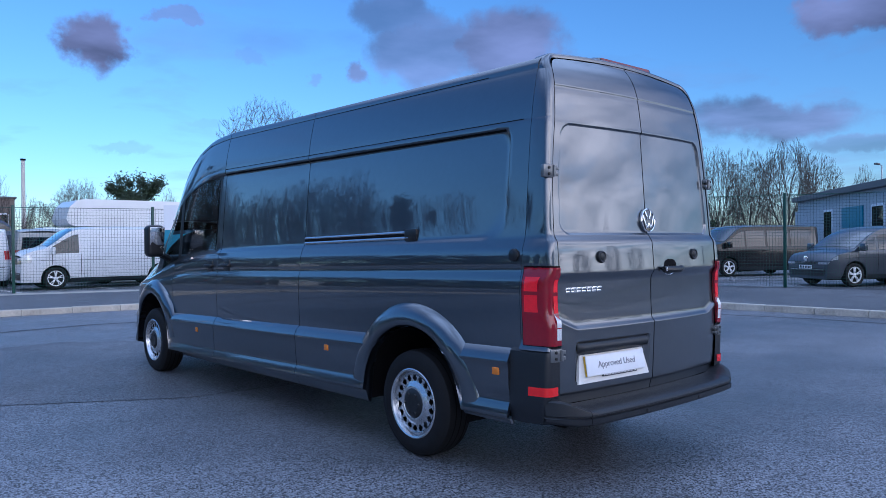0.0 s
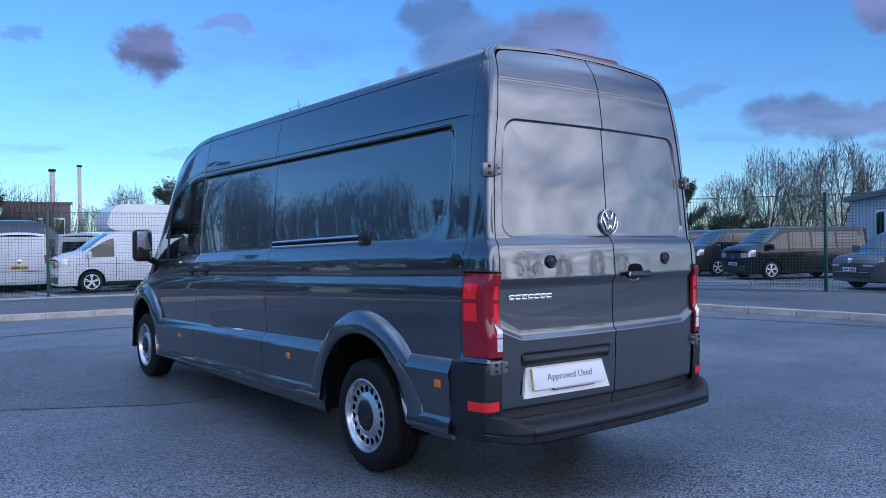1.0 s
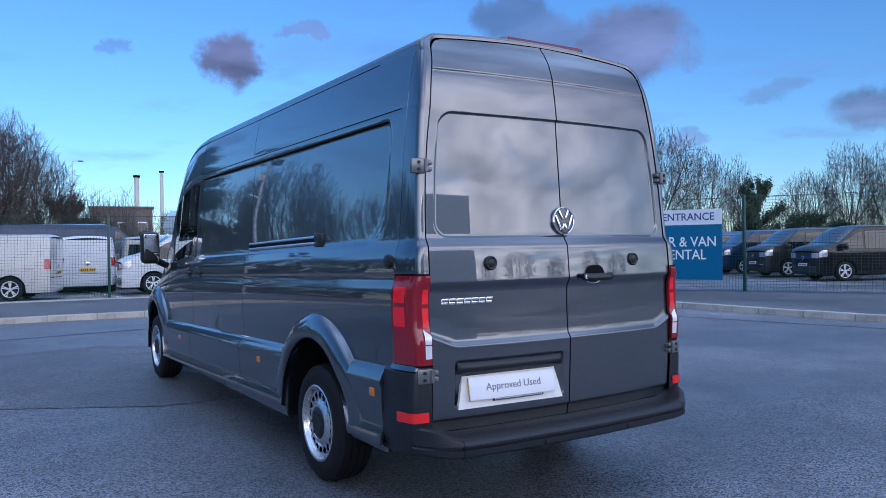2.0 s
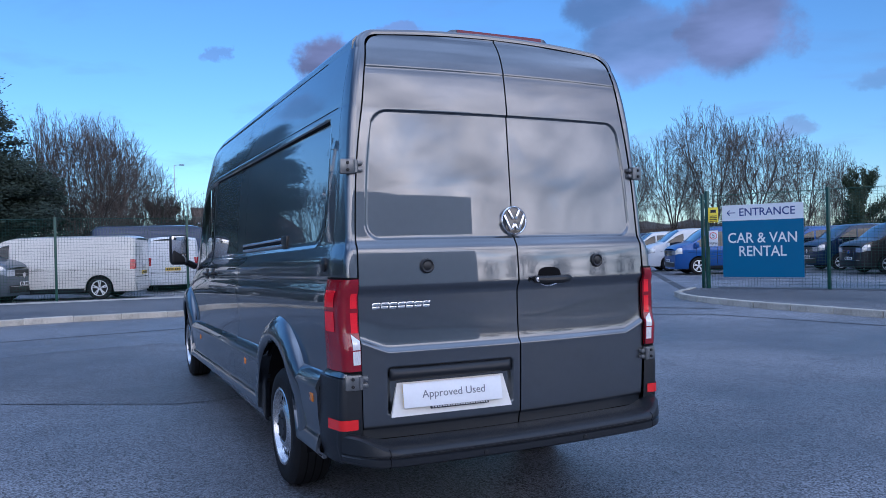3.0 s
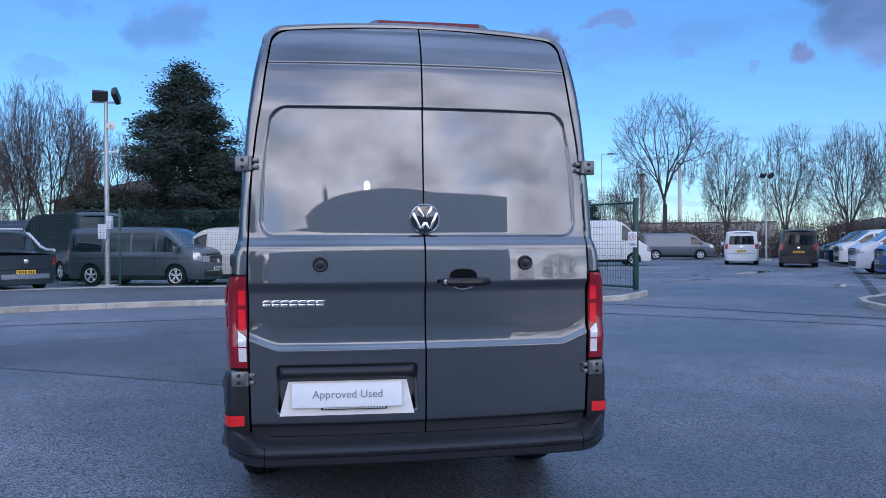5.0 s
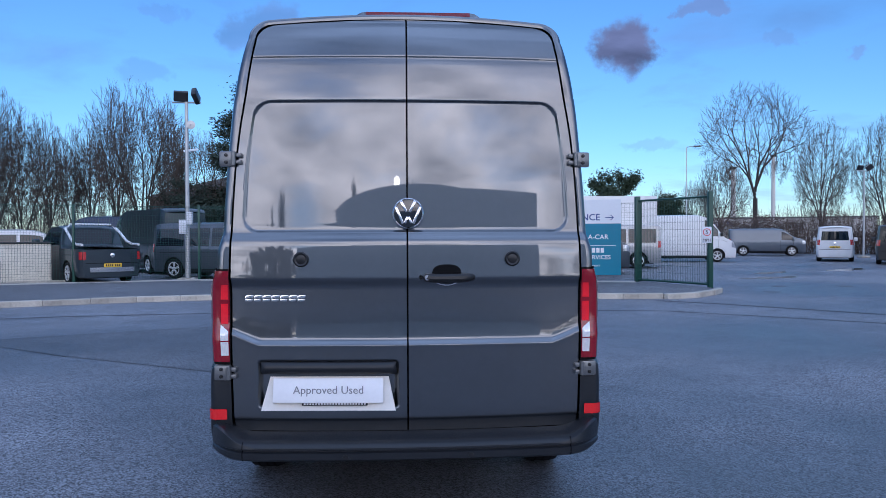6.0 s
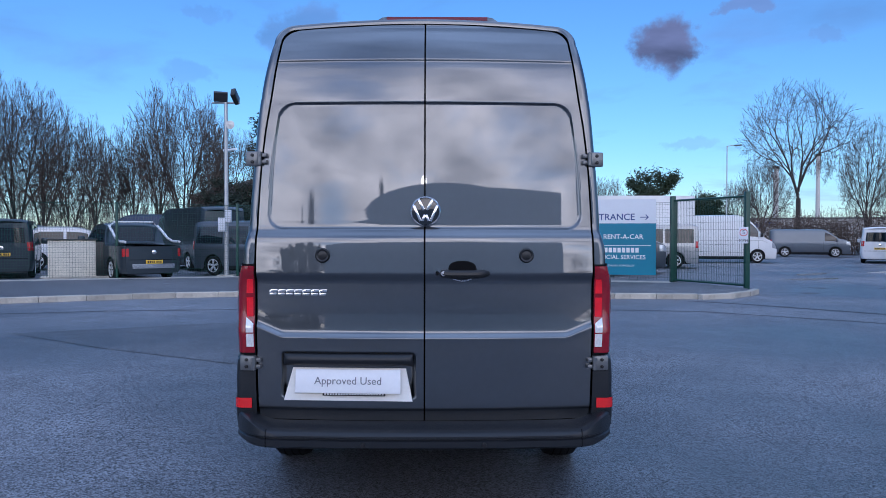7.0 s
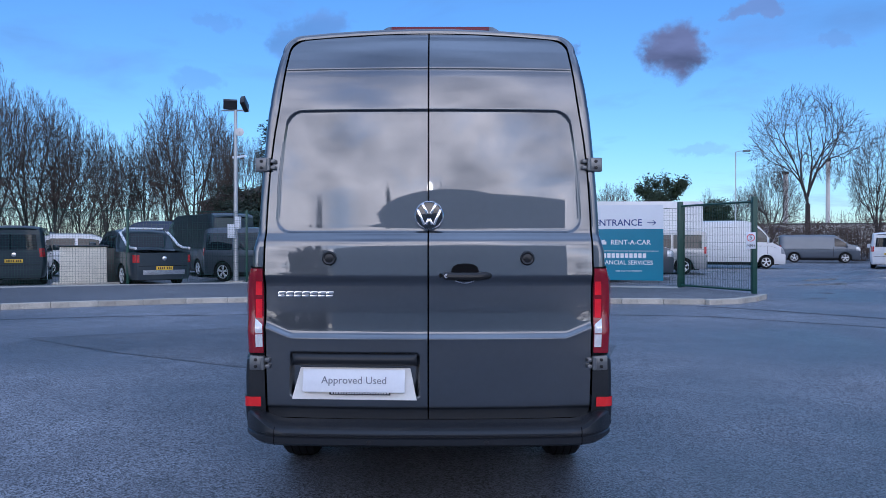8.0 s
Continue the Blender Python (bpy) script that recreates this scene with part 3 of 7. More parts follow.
def rear_surface(x, z, off=0.0):
    """The van's tail at x, z; the swage line climbs towards the lamps."""
    c = climb_of(x)
    if 0.71 < z <= 0.91 + c:
        z = 0.71 + (z - 0.71) * 0.2 / (0.2 + c)
    elif 0.91 < z < 1.11:
        z = 0.91 + (z - 0.91 - c) * 0.2 / (0.2 - c)
    zz = z
    return rear_y(zz) + 0.045 * (x / 0.75) ** 2 - off


half_width = curve_of([(0.26, 0.915), (0.30, 0.940), (0.36, 0.954), (0.395, 0.962), (0.405, 0.986), (0.415, 0.990), (0.49, 0.970), (0.498, 0.966), (0.58, 0.974), (0.705, 0.980), (0.722, 0.986),
                       (0.731, 0.983), (0.786, 0.954), (0.803, 0.936), (0.95, 0.9405), (1.08, 0.9445), (1.13, 0.9450), (1.17, 0.9435), (1.195, 0.9390), (1.238, 0.9265), (1.250, 0.9255),
                       (1.268, 0.9275), (1.285, 0.9270), (1.345, 0.9225), (1.39, 0.908), (1.43, 0.896), (1.80, 0.866), (2.09, 0.838), (2.10, 0.8352),
                       (2.11, 0.8345), (2.36, 0.789), (2.385, 0.7815), (2.398, 0.7765), (2.41, 0.7775), (2.43, 0.773), (2.455, 0.752)])
roof_line = curve_of([(0.3, 2.53), (4.2, 2.53), (4.6, 2.505), (4.9, 2.43), (5.2, 2.27), (5.5, 2.03), (5.8, 1.75), (6.0, 1.55), (6.12, 1.44),
                      (6.3, 1.34), (6.5, 1.18), (6.65, 1.0), (6.75, 0.82), (6.80, 0.62)])
narrowing = curve_of([(0.3, 1.0), (5.2, 1.0), (5.8, 0.985), (6.2, 0.96), (6.5, 0.91), (6.7, 0.82), (6.80, 0.66)])


def arch_floor(y):
    """Lowest height of the side skin: the sill, or the wheel opening."""
    z = 0.28 - 0.006 * (y - 1)
    for hub in (HUB_REAR, HUB_FRONT):
        d = abs(y - hub)
        if d < 0.50:
            z = max(z, HUB_Z + math.sqrt(max(0.50 ** 2 - d * d, 0)))
    return max(z, 0.37) if y < 0.95 else z


def side_recess(y, z):
    """The pressed-in window fields."""
    d = rounded(y, z, 0.56, 4.60, 1.425, 2.058, 0.20 if z < 1.7 else 0.07)
    return (0.011 + 0.013 * min(max((z - 1.425) / 0.63, 0), 1)) * smooth_step(0.012, -0.014, d)


def side_point(y, z, off=0.0, side=-1):
    """A point of the side skin: y along the van, z as on a full section."""
    x = half_width(z) + off - side_recess(y, z)
    fall = 0.024 * (y - 0.4) * (1 - smooth_step(1.40, 2.0, z)) * smooth_step(0.25, 0.45, z)
    zz = z - fall
    top = roof_line(y)
    if zz > 0.9:
        zz = 0.9 + (zz - 0.9) * (top - 0.9) / (2.53 - 0.9)
        if top < 2.4:
            x *= 1 - 0.10 * smooth_step(2.4, 1.5, top) * smooth_step(1.3, 2.4, z)
    zz = max(zz, arch_floor(y))
    return Vector((side * x * narrowing(y), y, zz))


CORNER_Y = 0.40


def corner_point(theta, z, off=0.0, side=-1):
    """Rear corner: theta 0-40 along the flank, a tight bend, then 60-90 across the tail to the door edge."""
    w = half_width(z) if z > 0.80 else 0.957
    xe = door_edge(z) + 0.009
    ye = rear_surface(xe, z) - 0.004
    r = 0.035
    bow = 0.024 - 0.018 * smooth_step(1.25, 1.6, z)
    if theta <= 40:
        f = theta / 40
        x, y, nx, ny = w - bow * f * f, CORNER_Y + (ye + r - CORNER_Y) * f, 1.0, 0.0
    elif theta <= 60:
        t = radians((theta - 40) * 4.5)
        x, y, nx, ny = w - bow - r + r * math.cos(t), ye + r - r * math.sin(t), math.cos(t), -math.sin(t)
    else:
        f = (theta - 60) / 30
        x, y, nx, ny = w - bow - r + (xe - w + bow + r) * f, ye, 0.0, -1.0
    return Vector((side * (x + off * nx), y + off * ny, z))


THETAS = [0, 10, 20, 30, 38, 40, 42, 45, 48, 51, 54, 57, 60, 63, 70, 80, 90]
Z_ROWS = sorted(set([0.26, 0.29, 0.32, 0.36, 0.39, 0.398, 0.405, 0.415, 0.43, 0.46, 0.488, 0.498, 0.51, 0.54, 0.58, 0.62, 0.66, 0.70, 0.715, 0.722, 0.732, 0.75, 0.765, 0.782, 0.80, 0.84, 0.90,
                     0.96, 1.02, 1.08, 1.13, 1.17, 1.19, 1.21, 1.225, 1.238, 1.25, 1.26, 1.268, 1.285, 1.31, 1.34, 1.365, 1.38, 1.39, 1.40, 1.41, 1.42, 1.43, 1.44, 1.455,
                     1.48, 1.52, 1.58, 1.65, 1.72, 1.80, 1.88, 1.95, 2.0, 2.03, 2.042, 2.05, 2.058, 2.066, 2.075, 2.09, 2.097, 2.10, 2.104, 2.11, 2.14, 2.19, 2.25, 2.31, 2.36,
                     2.385, 2.398, 2.41, 2.43, 2.455]))


def stations(a, b):
    ys = lin(a + 0.003, b - 0.003, max(int((b - a) / 0.04), 3) + 1)
    for edge in (0.56,):
        ys += [edge + k for k in (-0.012, -0.006, 0, 0.006, 0.012) if a + 0.008 < edge + k < b - 0.008]
    return sorted(ys)


def side_panel(name, a, b, side, van, label="", z0=0.0, z1=3.0, closed=(True, True)):
    """A pressed panel with its edges folded in, between two shut lines."""
    ys = stations(a, b)
    zs = [z for z in Z_ROWS if z0 <= z <= z1]
    bm = bmesh.new()
    cols = [[side_point(max(y, 0.463) if z < 0.80 else y, z, 0, side) for z in zs] for y in ys]
    inn = Vector((-side * 0.02, 0, 0))
    first = [p + inn for p in cols[0]]
    last = [p + inn for p in cols[-1]]
    rows = [first] + cols + [last]
    grid(lambda u, v: rows[u][v], range(len(rows)), range(len(zs)), bm)
    bmesh.ops.remove_doubles(bm, verts=bm.verts, dist=0.0005)
    bmesh.ops.dissolve_degenerate(bm, edges=bm.edges, dist=0.0004)
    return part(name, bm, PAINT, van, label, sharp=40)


def rear_door(side, van):
    """One leaf of the tail doors."""
    name = "rear_door"
    x_in = 0.004
    zs = sorted(set(lin(0.492, 2.30, 95) + lin(2.32, 2.455, 20) + lin(0.54, 0.56, 5) + lin(0.594, 0.618, 7) + lin(0.806, 0.84, 7) + [0.86, 0.88, 0.89, 0.896, 0.902, 0.905, 0.908, 0.912, 0.916, 0.920, 0.924, 0.93, 0.936, 0.943, 0.95, 1.165, 1.172, 1.178, 1.184, 1.19, 1.197, 1.205, 1.212, 1.217, 1.222, 1.23, 1.37, 1.39, 1.41,
                                             1.425, 1.432, 1.438, 1.444, 1.45, 1.457, 2.055, 2.06, 2.066, 2.072, 2.078, 2.085] + lin(1.44, 1.53, 14) + lin(1.98, 2.085, 18) + [2.27, 2.278, 2.282, 2.286, 2.29, 2.295, 2.299]))
    ts = sorted(set(lin(0, 0.8, 28) + lin(0.8, 1, 32) + lin(0.045, 0.10, 8) + [0.004]))

    def at(t, z):
        xe = door_edge(z)
        if z > 2.385:                      # rounded upper corner
            xe -= 0.07 * (1 - math.sqrt(max(1 - ((z - 2.385) / 0.07) ** 2, 0)))
        if z < 0.525:
            xe -= 0.03 * (1 - math.sqrt(max(1 - ((0.525 - z) / 0.034) ** 2, 0)))
        x = x_in + (xe - x_in) * t
        X = side * x
        if z > 2.30:
            z = 2.30 + (z - 2.30) * (door_top(x) - 2.30) / 0.155
        if 0.71 < z < 1.11:
            z += climb_of(x) * (1 - abs(z - 0.91) / 0.2)
        y = rear_surface(X, z)
        xo = door_edge(z) - 0.048
        d = rounded(x, z, -0.9, xo, 1.440, 2.070, 0.075)
        y += 0.012 * smooth_step(0.006 - 0.003 * smooth_step(1.8, 2.0, z), -0.008, d)
        if side < 0:
            top, bot = 0.832, 0.603
            d2 = rounded(X, z, -0.705, -0.045, bot, top, 0.02)
            y += 0.034 * smooth_step(0.006, -0.022, d2) * smooth_step(0.597, 0.614, z)
        return Vector((X, y, z))
    bm = bmesh.new()
    body = [[at(t, z) for z in zs] for t in ts]
    fold = Vector((0, 0.03, 0))
    rows = [[p + fold for p in body[0]]] + body + [[p + fold for p in body[-1]]]
    rows = [[r[0] + fold] + r + [r[-1] + fold] for r in rows]
    grid(lambda u, v: rows[u][v], range(len(rows)), range(len(rows[0])), bm)
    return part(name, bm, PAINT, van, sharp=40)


def rear_wheel_set(van):
    """Steel wheels: dished disc with a ring of round holes, black cap."""
    for hub in (HUB_REAR, HUB_FRONT):
        for side in (-1, 1):
            w = new("wheel")
            w.parent = van
            face = side * 0.945
            w.matrix_basis = Matrix.Translation((face, hub, HUB_Z)) @ (Matrix.Identity(4) if side > 0 else pose(0, 0, 0, 0, 0, 180))
            tp = [(-0.215, 0.212), (-0.222, 0.235), (-0.225, 0.275), (-0.218, 0.315), (-0.195, 0.340), (-0.150, 0.3475), (-0.110, 0.348), (-0.065, 0.3475), (-0.022, 0.340),
                  (0.0, 0.317), (0.008, 0.275), (0.006, 0.240), (0.0, 0.226), (-0.008, 0.212)]
            bm = lathe(tp, 64)
            part("tyre", bm, RUBBER, w, "black tyre")
            bm = bmesh.new()
            for r in (-0.155, -0.11, -0.065):
                lathe([(r - 0.004, 0.3492), (r + 0.004, 0.3492)], 64, bm=bm)
            part("tread_groove", bm, SEAM_SHADE, w)
            rp = [(-0.012, 0.2265), (0.006, 0.2285), (0.010, 0.222), (0.006, 0.212), (-0.012, 0.204), (-0.028, 0.200), (-0.034, 0.194), (-0.024, 0.184)]
            bm = lathe(rp, 64)
            part("rim", bm, STEEL, w, "silver steel rim")
            # disc with 20 holes
            bm = bmesh.new()
            n = 126
            nh = 18
            per = n // nh

            def dish(r):
                return -0.016 - 0.004 * smooth_step(0.180, 0.120, r) + 0.022 * smooth_step(0.150, 0.105, r) - 0.02 * smooth_step(0.100, 0.080, r)
            rs = [0.184, 0.178, 0.172, 0.164, 0.156, 0.150, 0.144, 0.130, 0.116, 0.104, 0.096, 0.086, 0.070, 0.05]
            verts = [[bm.verts.new((dish(r), math.cos(k * math.tau / n) * r, math.sin(k * math.tau / n) * r)) for k in range(n)] for r in rs]
            for i in range(len(rs) - 1):
                for k in range(n):
                    ang = (k + 0.5) % per - per / 2
                    rm = (rs[i] + rs[i + 1]) / 2
                    if (ang * 0.164 * math.tau / n / 0.0178) ** 2 + ((rm - 0.163) / 0.0205) ** 2 < 1:
                        continue
                    bm.faces.new((verts[i][k], verts[i][(k + 1) % n], verts[i + 1][(k + 1) % n], verts[i + 1][k]))
            part("disc", bm, STEEL, w, "silver steel disc with round holes")
            part("backing", lathe([(-0.10, 0.20), (-0.075, 0.19), (-0.07, 0.05), (-0.07, 0.005)], 40), BLACK, w)
            part("hub_cap", lathe([(-0.03, 0.104), (-0.006, 0.098), (0.006, 0.080), (0.010, 0.050), (0.006, 0.030), (0.008, 0.004)], 40), BLACK, w, "black hub cap")
            for k in range(6):
                a = k * math.tau / 6
                part("wheel_nut", lathe([(-0.004, 0.010), (0.010, 0.009), (0.014, 0.005), (0.014, 0.001)], 6), BLACK, w).matrix_basis = Matrix.Translation((0.002, math.cos(a) * 0.066, math.sin(a) * 0.066))


def build_van():
    van = thing("panel_van", "dark grey metallic long high-roof panel van parked on the asphalt", "van")
    # inner dark shell behind the shut lines
    bm = bmesh.new()
    ys = [0.44] + lin(0.6, 4.7, 20)
    ys = ys[:-1] + [4.25]
    zs = [z for z in Z_ROWS if z >= 0.5][::2]
    for side in (-1, 1):
        def at(u, v):
            p = side_point(u, v, -0.03, side)
            return p if u > 0.5 else Vector((p.x * 0.97, p.y, p.z))
        grid(at, ys, zs, bm)
    part("inner_shell", bm, SEAM_SHADE, van)
    part("inner_tail", grid(lambda f, z: (lambda x: Vector((x, rear_surface(x, z) + 0.075, z)))(f * (door_edge(z) + 0.012 - 0.05 * smooth_step(2.36, 2.48, z))), lin(-1, 1, 11), lin(0.45, 2.48, 24)), SEAM_SHADE, van)
    part("bulkhead", box(-0.74, 4.20, 0.5, 0.74, 4.24, 2.30), BLACK, van)
    part("underbody", box(-0.62, 0.35, 0.30, 0.62, 6.3, 0.50, 0.03), SEAM_SHADE, van)

    for side in (-1, 1):
        side_panel("rear_side_panel", CORNER_Y, 2.78, side, van)
        side_panel("middle_side_panel", 2.78, 4.27, side, van)
        # cab door below the window, wing and front
        side_panel("cab_door", 4.27, 5.32, side, van, z1=1.43)
        side_panel("front_wing", 5.32, 6.80, side, van, z1=1.43)
        # door frame round the cab window
        bm = bmesh.new()
        ys = lin(4.276, 5.95, 42)
        rowz = [z for z in Z_ROWS if z >= 2.042]
        grid(lambda y, z: side_point(y, z, 0, side), ys, rowz, bm)
        grid(lambda y, z: side_point(y, z, 0, side), lin(4.276, 4.36, 4), [z for z in Z_ROWS if 1.43 <= z <= 2.042], bm)
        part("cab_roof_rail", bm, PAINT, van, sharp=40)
        bm = grid(lambda y, z: side_point(y, z, -0.004, side), lin(4.36, 5.20, 20), lin(1.43, 2.042, 8))
        g = part("cab_window", bm, CLEAR, van, "clear cab door window", sharp=60)
        g.visible_shadow = False
        bm = grid(lambda y, z: side_point(y, z, -0.004, side), lin(5.26, 5.75, 12), lin(1.43, 2.042, 8))
        g = part("quarter_window", bm, CLEAR, van, sharp=60)
        g.visible_shadow = False
        bm = grid(lambda y, z: side_point(y, z, 0.001, side), lin(5.19, 5.27, 4), lin(1.42, 2.05, 8))
        grid(lambda y, z: side_point(y, z, 0.001, side), lin(4.35, 4.385, 3), lin(1.42, 2.05, 8), bm)
        grid(lambda y, z: side_point(y, z, 0.001, side), lin(4.35, 5.9, 30), [2.03, 2.04, 2.05], bm)
        grid(lambda y, z: side_point(y, z, 0.001, side), lin(5.74, 5.95, 5), lin(1.42, 2.05, 8), bm)
        grid(lambda y, z: side_point(y, z, 0.002, side), lin(4.35, 5.95, 30), [1.40, 1.42, 1.438], bm)
        part("window_trim", bm, BLACK, van)
        # pillar between side and doors
        zs = [z for z in Z_ROWS if 0.80 <= z <= 2.385]
        bm = grid(lambda th, z: corner_point(th, z, 0, side), THETAS, zs)
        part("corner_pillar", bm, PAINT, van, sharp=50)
        # shade at the window field's top put in as black strip; black roof joint
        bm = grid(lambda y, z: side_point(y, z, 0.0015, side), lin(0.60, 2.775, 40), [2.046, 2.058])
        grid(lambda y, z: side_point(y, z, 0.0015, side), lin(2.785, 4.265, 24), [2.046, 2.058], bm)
        part("field_shadow_line", bm, SEAM_SHADE, van)
        bm = grid(lambda y, z: side_point(y, z, 0.001, side), lin(0.46, 4.27, 50), [2.098, 2.103])
        part("roof_joint", bm, SEAM_SHADE, van)
        bm = grid(lambda y, z: side_point(y, z, 0.0015, side), lin(0.8, 4.9, 50), [2.396, 2.401])
        part("gutter", bm, SEAM_SHADE, van)
        # lower mouldings and arch trims
        for hub, y0, y1 in ((HUB_REAR, 0.80, 1.93), (HUB_FRONT, 5.28, 6.45)):
            bm = bmesh.new()
            angs = lin(8, 172, 64)
            LOW = {0.500: 0.90, 0.503: 0.958, 0.510: 0.974, 0.525: 0.982, 0.55: 0.984, 0.59: 0.982, 0.63: 0.978, 0.655: 0.968, 0.665: 0.950}

            def lip(a, r):
                c, s = math.cos(radians(a)), math.sin(radians(a))
                y = hub + c * r
                z = HUB_Z + s * r
                out = {0.500: 0.90, 0.503: 0.962, 0.510: 0.990, 0.525: 1.004, 0.55: 1.006, 0.59: 0.998, 0.63: 0.978, 0.655: 0.955, 0.665: 0.930}[r]
                keep = smooth_step(20, 50, a) * smooth_step(160, 130, a)
                out = LOW[r] + (out - LOW[r]) * keep
                lean = max(z - 0.9, 0) * 0.10
                return Vector((side * (out - lean) * narrowing(min(y, 6.4)), y, max(z, 0.29)))
            grid(lip, angs, [0.500, 0.503, 0.510, 0.525, 0.55, 0.59, 0.63, 0.655, 0.665], bm)
            part("arch_trim", bm, PAINT, van, "grey wheel arch flare", sharp=60)
            bm = grid(lambda a, x: Vector((side * x, hub + math.cos(radians(a)) * 0.499, HUB_Z + math.sin(radians(a)) * 0.499)), lin(-5, 185, 30), [0.45, 0.93])
            part("arch_liner", bm, SEAM_SHADE, van)
            part("arch_wall", grid(lambda a, r: Vector((side * 0.45, hub + math.cos(radians(a)) * r, HUB_Z + math.sin(radians(a)) * r)), lin(-5, 185, 20), [0.0, 0.499]), SEAM_SHADE, van)
        # amber side markers
        for y in (0.56, 2.33, 4.64):
            p = side_point(y, 0.665, 0, side)
            bm = box(-0.006, -0.028, -0.022, 0.012, 0.028, 0.022, 0.005)
            mk = part("side_marker", bm, AMBER, van, "amber side marker")
            mk.matrix_basis = Matrix.Translation((p.x, p.y, p.z))
        # lock cap
        p = side_point(0.46, 1.325, 0, side)
        mk = part("lock_cap", lathe([(-0.005, 0.036), (0.010, 0.036), (0.016, 0.028), (0.017, 0.001)], 24), BLACK, van, "black round cap")
        mk.matrix_basis = Matrix.Translation(p) @ pose(0, 0, 0, 0, 0, 0 if side > 0 else 180)
        # sliding rail
        a, b = side_point(1.40, 1.466, 0, side), side_point(2.76, 1.466, 0, side)
        for dz, r, mat in ((0.024, 0.010, STEEL), (-0.014, 0.012, STEEL), (0.005, 0.010, SEAM_SHADE)):
            bm = tube([a + Vector((side * 0.004, 0.05, dz)), b + Vector((side * 0.004, 0, dz))], r, 8)
            part("rail_bar", bm, mat, van, "silver slide rail bar" if mat is STEEL else "")
        bm = box(-0.015, -0.05, -0.036, 0.024, 0.075, 0.045, 0.008)
        mk = part("rail_end_cap", bm, BLACK, van)
        mk.matrix_basis = Matrix.Translation(a + Vector((0, 0.02, 0)))
        # handles
        for y in (4.08, 4.44):
            p = side_point(y, 1.285, 0, side)
            bm = box(-0.01, -0.085, -0.016, 0.035, 0.085, 0.016, 0.012)
            box(-0.012, -0.06, -0.05, 0.004, 0.06, 0.05, 0.004, bm)
            mk = part("door_handle", bm, BLACK, van, "black door handle")
            mk.matrix_basis = Matrix.Translation(p) @ pose(0, 0, 0, 0, 0, 0 if side > 0 else 180)
        # tail lamp
        lamp = new("tail_lamp")
        lamp.parent = van
        zs = [0.824, 0.828] + lin(0.84, 1.245, 13) + [1.255, 1.259]
        bm = grid(lambda th, z: corner_point(th, z, 0.014 if 0.826 < z < 1.257 and 7 < th < 91 else 0.0, side), [6.9, 7.1] + THETAS[1:] + [92], zs)
        rim = grid(lambda th, z: corner_point(th, z, 0.009, side), [5, 6] + THETAS[1:] + [94], [0.816, 0.82] + zs[1:-1] + [1.262, 1.265])
        part("lamp_rim", rim, SEAM_SHADE, lamp, "black lamp rim")
        part("lens", bm, RED_LENS, lamp, "dark red lens", sharp=60)
        blocks = [(12, 36, 1.125, 1.205), (12, 36, 1.01, 1.105), (63, 86, 1.120, 1.190), (63, 86, 1.005, 1.100)]
        for t0, t1, z0, z1 in blocks:
            part("light_block", grid(lambda th, z: corner_point(th, z, 0.0165, side), lin(t0, t1, 6), lin(z0, z1, 5)), RED_BRIGHT, lamp, "bright red light block")
        for z0, z1 in ((0.928, 0.985), (0.858, 0.922)):
            part("clear_block", grid(lambda th, z: corner_point(th, z + (0.03 * (75 - th) / 25 if z > 0.98 else 0), 0.0165, side), lin(61, 88, 7), lin(z0, z1, 4)), CLEAR_LENS, lamp, "clear reversing light block")
        # bumper corner under the lamp
        def skirt(th, z):
            p = corner_point(th, max(z, 0.52), 0.0, side)
            bulge = 0.006 * smooth_step(0.80, 0.72, z) + 0.006 * smooth_step(0.62, 0.52, z) - 0.02 * smooth_step(0.50, 0.39, z)
            q = corner_point(th, max(z, 0.52), bulge, side)
            return Vector((q.x, q.y, z))
        bm = grid(lambda th, z: skirt(th, z) if th >= 0 else skirt(0, z) + Vector((0, -th * 0.01, 0)), [-6.4, -0.5] + THETAS, [0.395, 0.41, 0.43, 0.48, 0.55, 0.62, 0.70, 0.76, 0.79, 0.805, 0.815])
        part("bumper_corner", bm, PLASTIC, van, "dark plastic bumper corner")
        bm = grid(lambda th, z: corner_point(th, 0.58, 0.013, side) * 1.0 + Vector((0, 0, z - 0.58)), [t for t in THETAS if 20 <= t <= 84], lin(0.553, 0.602, 3))
        part("reflector", bm, REFLECTOR, van, "red reflector strip")
        # hinges
        for z, label in ((1.79, "upper"), (0.775, "lower")):
            hg = new("door_hinge")
            hg.parent = van
            xe = door_edge(z)
            y = rear_surface(xe, z)
            turn = pose(side * (xe + 0.006), y - 0.004, z, 0, 0, 12 * side)
            hg.matrix_basis = turn
            def bar(x0, x1, *rest, **kw):
                return box(min(side * x0, side * x1), rest[0], rest[1], max(side * x0, side * x1), *rest[2:], **kw)
            bm = bar(0.000, 0.078, -0.020, -0.036, 0.012, 0.036, 0.006)
            part("hinge_leaf", bm, HINGE, hg, "grey painted hinge leaf")
            bm = bar(-0.030, 0.004, -0.016, -0.026, 0.012, -0.006, 0.004)
            join(bm, bar(-0.030, 0.004, -0.016, 0.006, 0.012, 0.026, 0.004))
            join(bm, lathe([(-0.030, 0.001), (-0.030, 0.010), (0.030, 0.010), (0.030, 0.001)], 12, "z"), Matrix.Translation((side * 0.004, -0.020, 0)))
            part("knuckle", bm, HINGE, hg)
            for dz in (-0.017, 0.017):
                bm = lathe([(-0.020, 0.009), (-0.026, 0.008), (-0.027, 0.001)], 10, "y")
                bt = part("bolt", bm, BLACK, hg)
